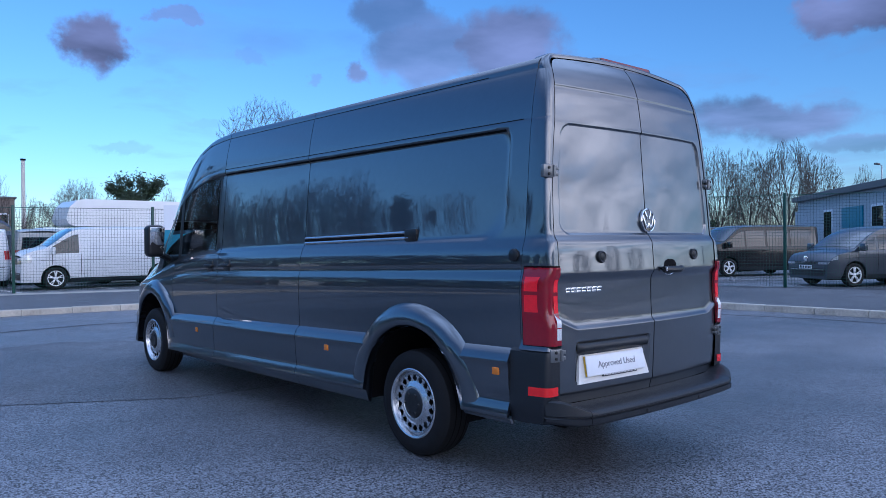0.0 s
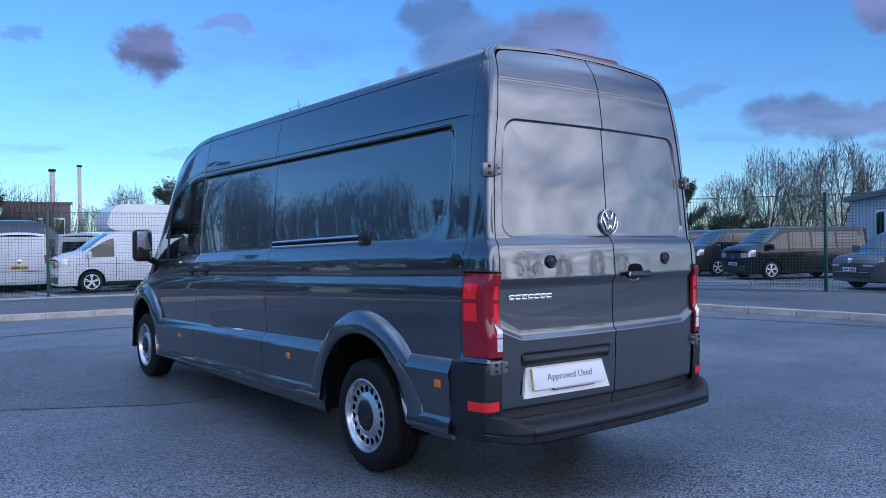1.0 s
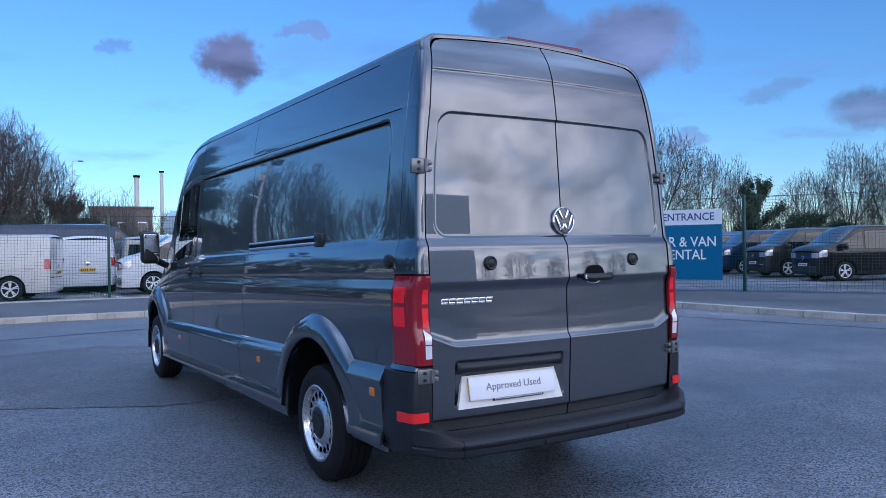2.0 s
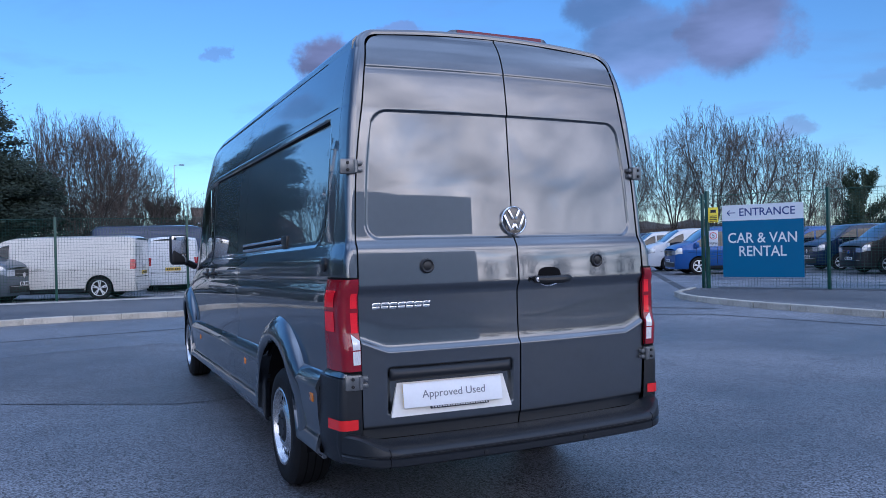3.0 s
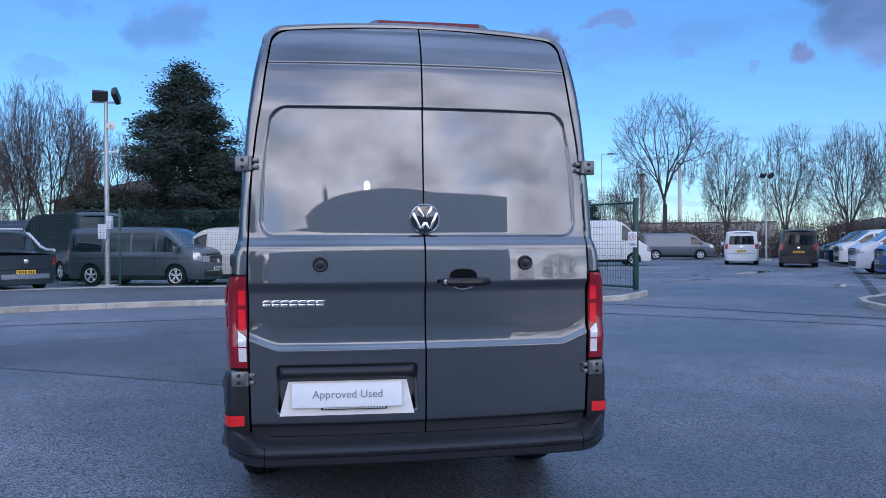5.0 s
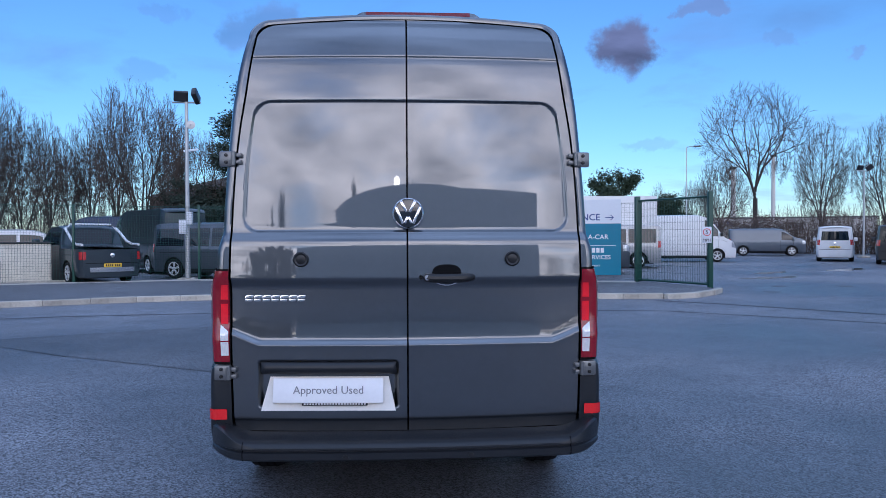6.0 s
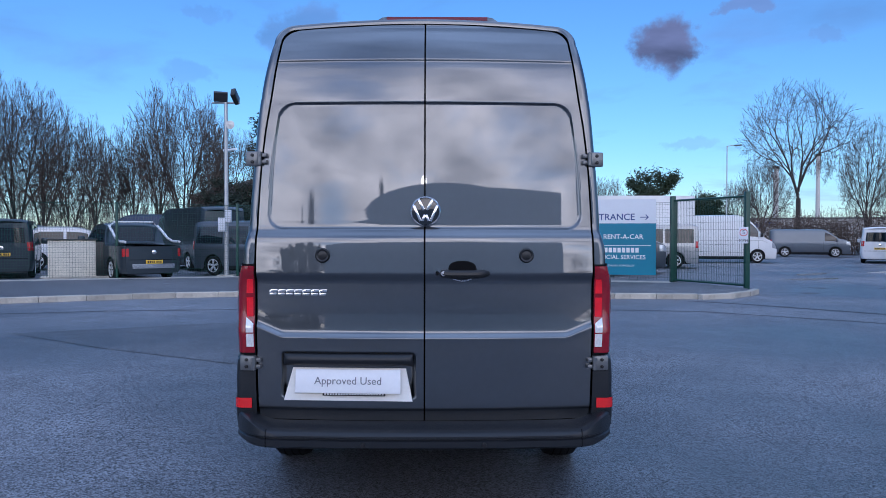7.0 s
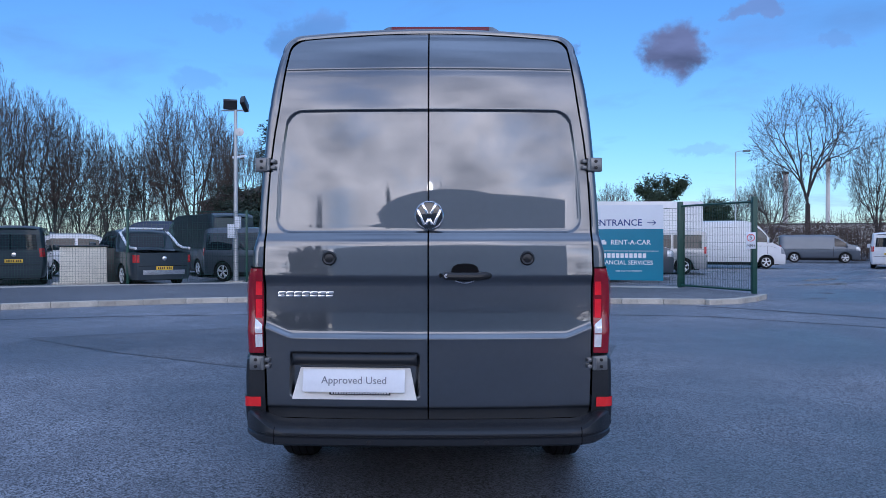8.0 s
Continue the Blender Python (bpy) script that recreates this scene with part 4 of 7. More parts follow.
                bt.matrix_basis = Matrix.Translation((side * 0.042, 0, dz))
        # wing mirror
        mirror = new("wing_mirror")
        mirror.parent = van
        c = Vector((side * 1.085, 5.42, 1.43))
        bm = box(-0.09, -0.07, -0.165, 0.09, 0.08, 0.165, 0.045, segments=4)
        ob = part("housing", bm, BLACK, mirror, "black mirror housing")
        ob.matrix_basis = Matrix.Translation(c)
        bm = box(-0.072, -0.004, -0.045, 0.072, 0.004, 0.142, 0.003)
        ob = part("mirror_glass", bm, CHROME, mirror, "mirror glass")
        ob.matrix_basis = Matrix.Translation(c + Vector((0, -0.072, 0))) @ pose(0, 0, 0, 8, 0, side * 6)
        bm = box(-0.072, -0.004, -0.142, 0.072, 0.004, -0.058, 0.003)
        ob = part("wide_angle_glass", bm, CHROME, mirror, "mirror glass")
        ob.matrix_basis = Matrix.Translation(c + Vector((0, -0.072, 0))) @ pose(0, 0, 0, 8, 0, side * 6)
        bm = tube([c + Vector((0, 0.02, -0.10)), Vector((side * 0.90, 5.50, 1.24))], 0.035, 8)
        part("arm", bm, BLACK, mirror)

    # roof
    bm = bmesh.new()
    ys = [0.405, 0.42, 0.44, 0.47] + lin(0.55, 5.04, 52)
    fr = [-1, -0.97, -0.93, -0.85, -0.7, -0.5, -0.25, 0, 0.25, 0.5, 0.7, 0.85, 0.93, 0.97, 1]

    def roof_at(y, f):
        e = side_point(max(y, 0.40), 2.455, 0, 1)
        tail = smooth_step(0.30, 0.46, y)
        zc = roof_line(y) + 0.0
        z = e.z + (zc - e.z) * (1 - abs(f) ** 2.6)
        z -= 0.016 * (1 - tail)
        ribs = 0.006 * max(math.cos(f * 3 * math.tau), 0) * smooth_step(0.5, 0.9, y) * smooth_step(4.6, 4.2, y) * (abs(f) < 0.9)
        yy = y + 0.045 * (f ** 2) * (1 - tail)
        return Vector((e.x * f * (1 - 0.02 * (1 - tail)), yy, z + ribs))
    grid(roof_at, ys, fr, bm)
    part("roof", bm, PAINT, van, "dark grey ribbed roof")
    # rounded frame over the doors, from pillar to pillar
    line = []
    x_c = door_edge(2.385) - 0.07
    for k in range(13):
        a = radians(90 * k / 12)
        line.append((x_c + 0.078 * math.cos(a), 2.385 + 0.078 * math.sin(a) * (door_top(x_c) + 0.007 - 2.385) / 0.078, math.cos(a), math.sin(a)))
    for x in lin(x_c, 0, 16)[1:]:
        line.append((x, door_top(x) + 0.007, 0.0, 1.0))
    line += [(-x, z, -nx, nz) for x, z, nx, nz in line[-2::-1]]

    def lip(i, k):
        x, z, nx, nz = line[i]
        d = 0.027 + (half_width(2.385) - 0.006 - door_edge(2.385) - 0.008 - 0.027) * abs(nx) ** 2
        r = 0.016 + 0.019 * abs(nx) ** 2
        y = rear_surface(x, min(z, 2.47)) - 0.004 + max(z - 2.47, 0) * 0.7
        if k == 0:
            return Vector((x, y + 0.04, z))
        if k <= 2:
            o, dy = (d - r) * (k - 1), 0.0
        elif k < 9:
            a = radians(90 * (k - 2) / 6)
            o, dy = d - r + r * math.sin(a), r * (1 - math.cos(a))
        else:
            o, dy = d - 0.004, 0.10
        return Vector((x + nx * o, y + dy, z + nz * o))
    part("door_frame", grid(lip, range(len(line)), range(10)), PAINT, van, sharp=50)
    rear_door(-1, van), rear_door(1, van)
    part("door_sill", grid(lambda x, z: Vector((x, rear_surface(x, 0.56) + 0.012, z)), lin(-0.80, 0.80, 12), [0.40, 0.44, 0.485]), PLASTIC, van)
    # windscreen, bonnet and front
    bm = grid(lambda y, f: (lambda e: Vector((e.x * f, y, e.z + (roof_line(y) - e.z) * (1 - abs(f) ** 2.6))))(side_point(y, 2.455, 0, 1)), lin(5.04, 6.02, 12), lin(-0.99, 0.99, 14))
    g = part("windscreen", bm, CLEAR, van)
    g.visible_shadow = False
    bm = grid(lambda y, f: Vector((side_point(y, 1.42, 0, 1).x * f, y, (lambda e: e + (roof_line(y) - e) * (1 - f ** 4))(side_point(y, 1.42, 0, 1).z))), lin(5.98, 6.80, 24), lin(-1, 1, 20))
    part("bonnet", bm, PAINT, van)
    bm = grid(lambda x, z: Vector((x * 0.66 * 0.98, 6.80 - 0.02 * x * x, z)), lin(-1, 1, 8), [0.28, 0.45, 0.64])
    part("front_panel", bm, PLASTIC, van)
    for side in (-1, 1):
        part("front_bumper_side", grid(lambda y, z: side_point(y, z, 0.006, side), lin(6.32, 6.80, 14), [0.26, 0.32, 0.42, 0.55, 0.62, 0.64]), PLASTIC, van, "dark plastic bumper side")
    part("dashboard", box(-0.80, 5.35, 0.8, 0.80, 5.9, 1.28, 0.05), BLACK, van)
    for x in (-0.52, 0.25, 0.6):
        bm = box(x - 0.23, 4.36, 0.9, x + 0.23, 4.54, 1.46, 0.06)
        box(x - 0.12, 4.38, 1.45, x + 0.12, 4.47, 1.64, 0.04, bm)
        box(x - 0.24, 4.45, 0.80, x + 0.24, 4.95, 0.95, 0.05, bm)
        part("cab_seat", bm, BLACK, van)
    # rear bumper with its tread
    bm = bmesh.new()
    prof = [(0.19, 0.490), (0.16, 0.486), (0.055, 0.482), (0.03, 0.478), (0.012, 0.468), (0.006, 0.458), (0.006, 0.450), (0.018, 0.445), (0.018, 0.440), (0.006, 0.434), (0.008, 0.405), (0.03, 0.392), (0.12, 0.385)]

    def bump(x, k):
        y, z = prof[k]
        ax = abs(x)
        rnd = 0.17 * max((ax - 0.65) / 0.28, 0) ** 3.2
        climb = (0.055 if k < 5 else 0.0) * smooth_step(0.74, 0.90, ax)
        return Vector((x, y + 0.035 * (x / 0.75) ** 2 + rnd, z + climb + (0.012 * smooth_step(0.80, 0.92, ax) if k > 9 else 0)))
    grid(bump, lin(-0.93, 0.93, 64), range(len(prof)), bm)
    part("rear_bumper", bm, PLASTIC, van, "dark plastic step bumper", sharp=30)
    for x in (-0.755, 0.755):
        part("bumper_joint", grid(lambda u, k: bump(x + u, k) + Vector((0, -0.001, 0)), [-0.0025, 0.0025], range(3, 12)), SEAM_SHADE, van)
    for x in (-0.285, 0.285):
        s = part("parking_sensor", lathe([(0.0, 0.013), (-0.004, 0.012), (-0.005, 0.001)], 16, "y"), BLACK, van)
        s.matrix_basis = Matrix.Translation(bump(x, 9) + Vector((0, 0.0, -0.017)))
    # caps, badge, handle, lettering, plate
    for x in (-0.50, 0.50):
        c = part("door_cap", lathe([(0.01, 0.036), (-0.010, 0.036), (-0.016, 0.030), (-0.012, 0.022), (-0.016, 0.012), (-0.016, 0.001)], 28, "y"), BLACK, van, "black round cap")
        c.matrix_basis = Matrix.Translation((x, rear_surface(x, 1.309), 1.309))
    badge = new("badge")
    badge.parent = van
    badge.matrix_basis = pose(0.004, rear_surface(0, 1.525) + 0.004, 1.525, -4, 0, 0)
    part("badge_ring", lathe([(0.004, 0.074), (-0.009, 0.074), (-0.013, 0.070), (-0.009, 0.066)], 48, "y"), CHROME, badge, "chrome ring")
    part("badge_field", lathe([(-0.006, 0.067), (-0.009, 0.03), (-0.009, 0.001)], 48, "y"), BADGE_BLACK, badge, "glossy black field")
    strokes = [((-0.030, 0.052), (-0.010, 0.010)), ((0.030, 0.052), (0.010, 0.010)), ((-0.056, 0.026), (-0.026, -0.046)), ((0.056, 0.026), (0.026, -0.046)),
               ((-0.014, -0.044), (-0.004, -0.020)), ((0.014, -0.044), (0.004, -0.020))]
    for (x0, z0), (x1, z1) in strokes:
        d = Vector((x1 - x0, 0, z1 - z0))
        own = box(-d.length / 2 - 0.004, -0.004, -0.0065, d.length / 2 + 0.004, 0.004, 0.0065, 0.002)
        own.transform(Matrix.Translation(((x0 + x1) / 2, -0.010, (z0 + z1) / 2)) @ Matrix.Rotation(-math.atan2(d.z, d.x), 4, "Y"))
        part("badge_stroke", own, CHROME, badge, "chrome stroke")
    handle = new("rear_handle")
    handle.parent = van
    hx, hz = 0.185, 1.222
    hy = rear_surface(hx, 1.255)
    bm = tube([(0.065, hy + 0.0, hz), (0.085, hy - 0.022, hz), (0.13, hy - 0.032, hz - 0.003), (0.25, hy - 0.032, hz - 0.003), (0.285, hy - 0.022, hz), (0.31, hy, hz)], [0.014, 0.02, 0.021, 0.021, 0.02, 0.014], 10)
    part("grip", bm, BLACK, handle, "black grip")
    bm = lathe([(0, 0.013), (-0.006, 0.012), (-0.007, 0.001)], 16, "y")
    ob = part("lock", bm, STEEL, handle, "silver lock")
    ob.matrix_basis = Matrix.Translation((0.092, hy - 0.036, hz))
    # handle recess as a flat sheet, its shade put into the black
    def well(a, r):
        c, s = math.cos(radians(a)), math.sin(radians(a))
        z = 1.225 + s ** 0.6 * r * 0.058
        return Vector((hx + math.copysign(abs(c) ** 0.75, c) * r * 0.070, rear_surface(hx, z) - 0.003, z))
    bm = grid(well, lin(0, 180, 19), [0.0, 0.3, 0.6, 0.85, 1.0])
    part("handle_well_shade", bm, SEAM_SHADE, handle)
    bm = tube([(hx - 0.05 + 0.1 * i / 8, rear_surface(hx, 1.2) - 0.002, 1.197 - 0.013 * math.sin(math.pi * i / 8)) for i in range(9)], 0.0035, 6)
    part("handle_rim", bm, STEEL, handle)
    bars = new("model_badge")
    bars.parent = van
    for i in range(7):
        x0 = -0.770 + i * 0.0415
        y0 = rear_surface(x0 + 0.018, 1.125)
        bm = bmesh.new()
        for lo, hi in ((0.0, 0.012), (0.017, 0.030)):
            own = box(0, -0.004, lo, 0.035, 0.003, hi, 0.0012)
            for v in own.verts:
                v.co.x += 0.25 * v.co.z
            join(bm, own)
        own = box(0.001, -0.0035, 0.004, 0.010, 0.003, 0.026, 0.001)
        join(bm, own)
        part("bar", bm, CHROME, bars, "chrome badge bar").matrix_basis = Matrix.Translation((x0, y0, 1.110)) @ pose(0, 0, 0, 0, 0, -4.5)
    # plate panel and card, leaning back at the top
    lean = Matrix.Translation((-0.38, rear_surface(-0.38, 0.60) - 0.004, 0.594)) @ Matrix.Rotation(radians(-3.5), 4, "Z") @ Matrix.Translation((0.38, 0, 0)) @ Matrix.Rotation(radians(-10), 4, "X")
    bm = bmesh.new()
    corners = [(-0.655, 0.160), (-0.093, 0.160), (-0.058, 0.0), (-0.694, 0.0)]
    front_v = [bm.verts.new((x, 0, z)) for x, z in corners]
    back_v = [bm.verts.new((x, 0.02, z)) for x, z in corners]
    bm.faces.new(front_v), bm.faces.new(back_v[::-1])
    for i in range(4):
        bm.faces.new((front_v[i], back_v[i], back_v[(i + 1) % 4], front_v[(i + 1) % 4]))
    bm.transform(lean)
    part("plate_panel", bm, PLATE_BACK, van, "pale plate surround", smooth=False)
    for nm, args, mat, lab in (("yellow_plate", (-0.632, -0.010, 0.036, -0.145, -0.002, 0.150, 0.003), YELLOW, "yellow rear plate behind the card"),
                               ("dealer_strip", (-0.50, -0.016, 0.024, -0.19, -0.010, 0.06, 0.002), PRINT_BLACK, "black strip with illegible small print"),
                               ("used_card", (-0.636, -0.026, 0.036, -0.116, -0.018, 0.152, 0.004), WHITE, "white card reading Approved Used")):
        bm = box(*args)
        bm.transform(lean)
        part(nm, bm, mat, van, lab)
    bm = bmesh.new()
    for i in range(22):
        box(-0.49 + i * 0.0135, -0.018, 0.029, -0.482 + i * 0.0135, -0.0165, 0.035, 0, bm)
    bm.transform(lean)
    part("small_print", bm, WHITE, van, smooth=False, kind="stuff")
    for text, x, way in (("Approved", -0.3305, "RIGHT"), ("Used", -0.3155, "LEFT")):
        words("card_lettering", text, 0.052, lean @ Matrix.Translation((x, -0.0275, 0.095)) @ pose(0, 0, 0, 90, 0, 0), PRINT_GREY, van, align=way, label="grey lettering")
    bm = grid(lambda x, t: Vector((x, rear_surface(x, 0.80) + 0.008 - 0.022 * math.sin(math.pi * t) ** 0.6 * min(min(x + 0.695, -0.055 - x) / 0.025, 1) ** 0.5, 0.766 + 0.060 * t)), [-0.695, -0.692, -0.685, -0.67] + lin(-0.65, -0.10, 18) + [-0.08, -0.065, -0.058, -0.055], lin(0, 1, 9))
    part("plate_light_bar", bm, PLASTIC, van, "dark grip bar over the plate")
    # high brake light
    bm = bmesh.new()
    sec = [(0.405, 2.500), (0.392, 2.515), (0.398, 2.538), (0.43, 2.545), (0.60, 2.54), (0.68, 2.525)]

    def spoil(x, k):
        f = 1 - smooth_step(0.27, 0.36, abs(x - 0.06))
        y, z = sec[k]
        return Vector((x, y + 0.04 * (1 - f), 2.505 + (z - 2.505) * f))
    grid(spoil, lin(-0.31, 0.43, 36), range(len(sec)), bm)
    part("brake_light_housing", bm, PAINT, van)
    bm = grid(lambda x, t: spoil(x, 1) * (1 - t) + spoil(x, 2) * t + Vector((0, -0.004, 0.001)), lin(-0.20, 0.32, 16), lin(0.1, 0.95, 4))
    part("high_brake_light", bm, RED_DEEP, van, "deep red high brake light")
    rear_wheel_set(van)
    return van


HINGE = shader("grey_hinge", (0.20, 0.205, 0.21), 0.3, 0.6, vary=0.1, scale=30)
BADGE_BLACK = shader("badge_black", (0.008, 0.008, 0.012), 0.08, coat=1.0)
hero_van = build_van()

# ---- parked vehicles ----
def car_paint(name, base, metal=0.4):
    return shader(name, base, 0.3, metal, 0.7, vary=0.06, scale=3, spec=0.15, coat_ior=1.45)


C_WHITE = car_paint("white_paint", (0.74, 0.75, 0.76), 0.0)
C_CREAM = car_paint("pale_cream_paint", (0.66, 0.64, 0.60), 0.0)
C_SILVER = car_paint("silver_paint", (0.40, 0.41, 0.42), 0.5)
C_GREY = car_paint("mid_grey_paint", (0.075, 0.086, 0.105), 0.5)
C_DARK = car_paint("dark_grey_paint", (0.042, 0.056, 0.070), 0.5)
C_BLACK = car_paint("black_paint", (0.005, 0.005, 0.007), 0.0)
C_BLUE = car_paint("blue_paint", (0.02, 0.085, 0.30), 0.3)
C_NAVY = car_paint("deep_blue_paint", (0.010, 0.028, 0.075), 0.3)
C_BRONZE = car_paint("bronze_grey_paint", (0.036, 0.036, 0.037), 0.4)
C_SLATE = car_paint("slate_grey_paint", (0.125, 0.145, 0.175), 0.55)
ALLOY = shader("alloy_wheel", (0.80, 0.81, 0.82), 0.35, 0.4)
HEADLAMP = shader("headlamp_glass", (0.55, 0.58, 0.62), 0.08, 0.4, coat=1.0, vary=0.3, scale=25)
PLATE_WHITE = shader("white_plate", (0.75, 0.75, 0.75), 0.4)
LINER = shader("black_liner", (0.008, 0.008, 0.008), 0.8)

STYLES = {
    # length, width, height, wheelbase, front overhang, belt height, roof line, side windows, back window
    "van": dict(L=5.1, W=1.90, H=1.97, wb=3.2, fo=0.93, belt=1.10, win=[(0.95, 1.70), (0.02, 0.87)], full=[(-1.05, -0.08), (-2.35, -1.15)],
                roof=[(-2.55, 1.88), (-2.48, 1.94), (-2.2, 1.965), (0.3, 1.97), (0.90, 1.945), (1.10, 1.89), (1.78, 1.41), (1.92, 1.335), (2.20, 1.275), (2.40, 1.205), (2.51, 1.13), (2.55, 1.07)], screen=(1.10, 1.84)),
    "tall": dict(L=6.3, W=2.02, H=2.62, wb=3.9, fo=1.0, belt=1.40, win=[(1.35, 2.10)], full=[(-2.9, -1.2), (-1.1, 1.15)],
                 roof=[(-3.15, 2.45), (-3.05, 2.55), (-2.8, 2.60), (0.9, 2.62), (1.35, 2.52), (1.75, 2.25), (2.35, 1.55), (2.5, 1.40), (2.85, 1.24), (3.05, 1.05), (3.15, 0.8)], screen=(1.55, 2.38)),
    "mpv": dict(L=4.5, W=1.85, H=1.80, wb=2.75, fo=0.88, belt=1.05, win=[(0.62, 1.25), (-0.30, 0.52), (-1.35, -0.42)], full=[(-2.0, -1.45)],
                roof=[(-2.25, 1.55), (-2.1, 1.70), (-1.6, 1.79), (-0.3, 1.80), (0.3, 1.75), (0.65, 1.62), (1.30, 1.20), (1.42, 1.12), (1.9, 1.02), (2.12, 0.92), (2.25, 0.72)], screen=(0.62, 1.34)),
    "pickup": dict(L=5.35, W=1.93, H=1.86, wb=3.27, fo=0.93, belt=1.18, win=[(0.20, 0.95), (-0.72, 0.10)], full=[],
                   roof=[(-2.675, 1.14), (-0.98, 1.16), (-0.96, 1.22), (-0.80, 1.74), (-0.65, 1.82), (-0.2, 1.86), (0.3, 1.82), (0.55, 1.70), (1.15, 1.26), (1.28, 1.19), (2.1, 1.12), (2.5, 1.02), (2.675, 0.82)], screen=(0.55, 1.18)),
}
WHEEL_CACHE = {}


def road_wheel(parent, x, y, r, side, rim):
    w = new("wheel")
    w.parent = parent
    w.matrix_basis = Matrix.Translation((x, y, r)) @ (Matrix.Identity(4) if side > 0 else pose(0, 0, 0, 0, 0, 180))
    if rim.name not in WHEEL_CACHE:
        tyre = lathe([(-0.20, 0.62), (-0.215, 0.78), (-0.20, 0.94), (-0.15, 0.995), (-0.05, 0.995), (0.0, 0.94), (0.012, 0.80), (0.004, 0.68), (-0.01, 0.64)], 32)
        hub = bmesh.new()
        lathe([(-0.01, 0.67), (0.006, 0.675), (0.004, 0.61), (-0.03, 0.60)], 32, bm=hub)
        lathe([(-0.01, 0.16), (0.0, 0.12), (0.002, 0.01)], 16, bm=hub)
        for k in range(5):
            for d in (-0.14, 0.14):
                own = box(-0.03, -0.045, 0.10, -0.004, 0.045, 0.62, 0.006)
                join(hub, own, Matrix.Rotation(k * math.tau / 5 + d, 4, "X"))
        back = lathe([(-0.06, 0.60), (-0.07, 0.30), (-0.07, 0.01)], 24)
        WHEEL_CACHE[rim.name] = [part("tyre", tyre, RUBBER, w, "black tyre"), part("rim", hub, rim, w, "spoked alloy rim"), part("brake_back", back, LINER, w)]
        for o in WHEEL_CACHE[rim.name]:
            o.matrix_basis = Matrix.Diagonal((1, r, r, 1))
    else:
        for o in WHEEL_CACHE[rim.name]:
            c = new(o.name.split(".")[0], o.data)
            c.parent = w
            c.matrix_basis = Matrix.Diagonal((1, r, r, 1))
            if "label" in o:
                tagged(c, o["label"])


def vehicle(name, label, style, paint, m, glazed=True, group="parked vans", rim=ALLOY, stretch=1.0, cladding=None):
    s = STYLES[style]
    L, W, H, belt = s["L"] * stretch, s["W"], s["H"], s["belt"]
    top = thing(name, label, "pickup" if style == "pickup" else "car" if style == "mpv" else "van", group, m)
    roof = curve_of([(y * stretch, z) for y, z in s["roof"]])
    front, rear = L / 2, -L / 2
    R = 0.355
    hubs = (front - s["fo"], front - s["fo"] - s["wb"] * stretch)
    prof = curve_of([(0.22, 0.90), (0.34, 0.955), (0.55, 0.985), (0.80, 1.0), (belt - 0.08, 0.996), (belt, 0.982), (H - 0.25, 0.895), (H - 0.06, 0.85)])

    def floor_at(y):
        z = 0.24
        for hub in hubs:
            d = abs(y - hub)
            if d < 0.41:
                z = max(z, R + math.sqrt(0.41 ** 2 - d * d))
        return z

    def end(y):
        k = min(front - y, y - rear)
        return 1 - 0.13 * max(1 - k / 0.42, 0) ** 2.2 if k < 0.42 else 1.0

    def skin(side, y, z, off=0.0):
        t = roof(y) - 0.06
        low = min(belt, 0.75 + (t - 0.75) * 0.92)
        if z <= 0.75:
            zz = z
        elif z <= belt:
            zz = 0.75 + (z - 0.75) * (low - 0.75) / (belt - 0.75)
        else:
            zz = low + (z - belt) * (t - low) / (H - 0.06 - belt)
        return Vector((side * (W / 2 * prof(zz) * end(y) + off), y, max(zz, floor_at(y)) if z < H - 0.1 else zz))

    def crown(y, f, off=0.0):
        e = skin(1, y, H - 0.06)
        return Vector((e.x * f, y, e.z + (roof(y) - e.z) * (1 - abs(f) ** 2.4) + off))
    ys = sorted(set(lin(rear, front, 44) + [rear + 0.04, front - 0.04] + [h + d for h in hubs for d in (-0.41, -0.40, -0.37, -0.3, -0.2, -0.1, 0.1, 0.2, 0.3, 0.37, 0.40, 0.41)]))
    zs = [0.24, 0.30, 0.42, 0.55, 0.70, 0.75, 0.85, 0.95, belt - 0.08, belt - 0.03, belt, belt + 0.06] + lin(belt + 0.14, H - 0.06, 6)
    bm = bmesh.new()
    for side in (-1, 1):
        grid(lambda y, z: skin(side, y, z), ys, zs, bm)
    grid(lambda y, f: crown(y, f), ys, lin(-1, 1, 11), bm)
    for y, d in ((rear, -1), (front, 1)):
        grid(lambda f, z: Vector((skin(1, y, z).x * f, y + d * 0.05 * (1 - f * f), skin(1, y, z).z)), lin(-1, 1, 9), zs, bm)
    bmesh.ops.remove_doubles(bm, verts=bm.verts, dist=0.002)
    part("body", bm, paint, top, sharp=50)
    # glass
    def pane(nm, y0, y1, mat=GLASS):
        for side in (-1, 1):
            bm = grid(lambda y, z: skin(side, y, z, 0.006), lin(y0 * stretch, y1 * stretch, 8), lin(belt + 0.04, H - 0.22, 5))
            part(nm, bm, mat, top, "dark tinted side window")
    for y0, y1 in s["win"] if glazed or style != "van" else s["win"][:1]:
        pane("side_window", y0, y1)
    if glazed:
        for y0, y1 in s["full"]:
            pane("side_window", y0, y1)
    a, b = s["screen"]
    part("windscreen", grid(lambda y, f: crown(y, f, 0.008), lin(a * stretch, b * stretch, 8), lin(-0.93, 0.93, 10)), SCREEN, top, "dark windscreen")

    def back(f, z, off):
        e = skin(1, rear, z)
        return Vector((e.x * f, rear - 0.05 * (1 - f * f) - off, e.z))

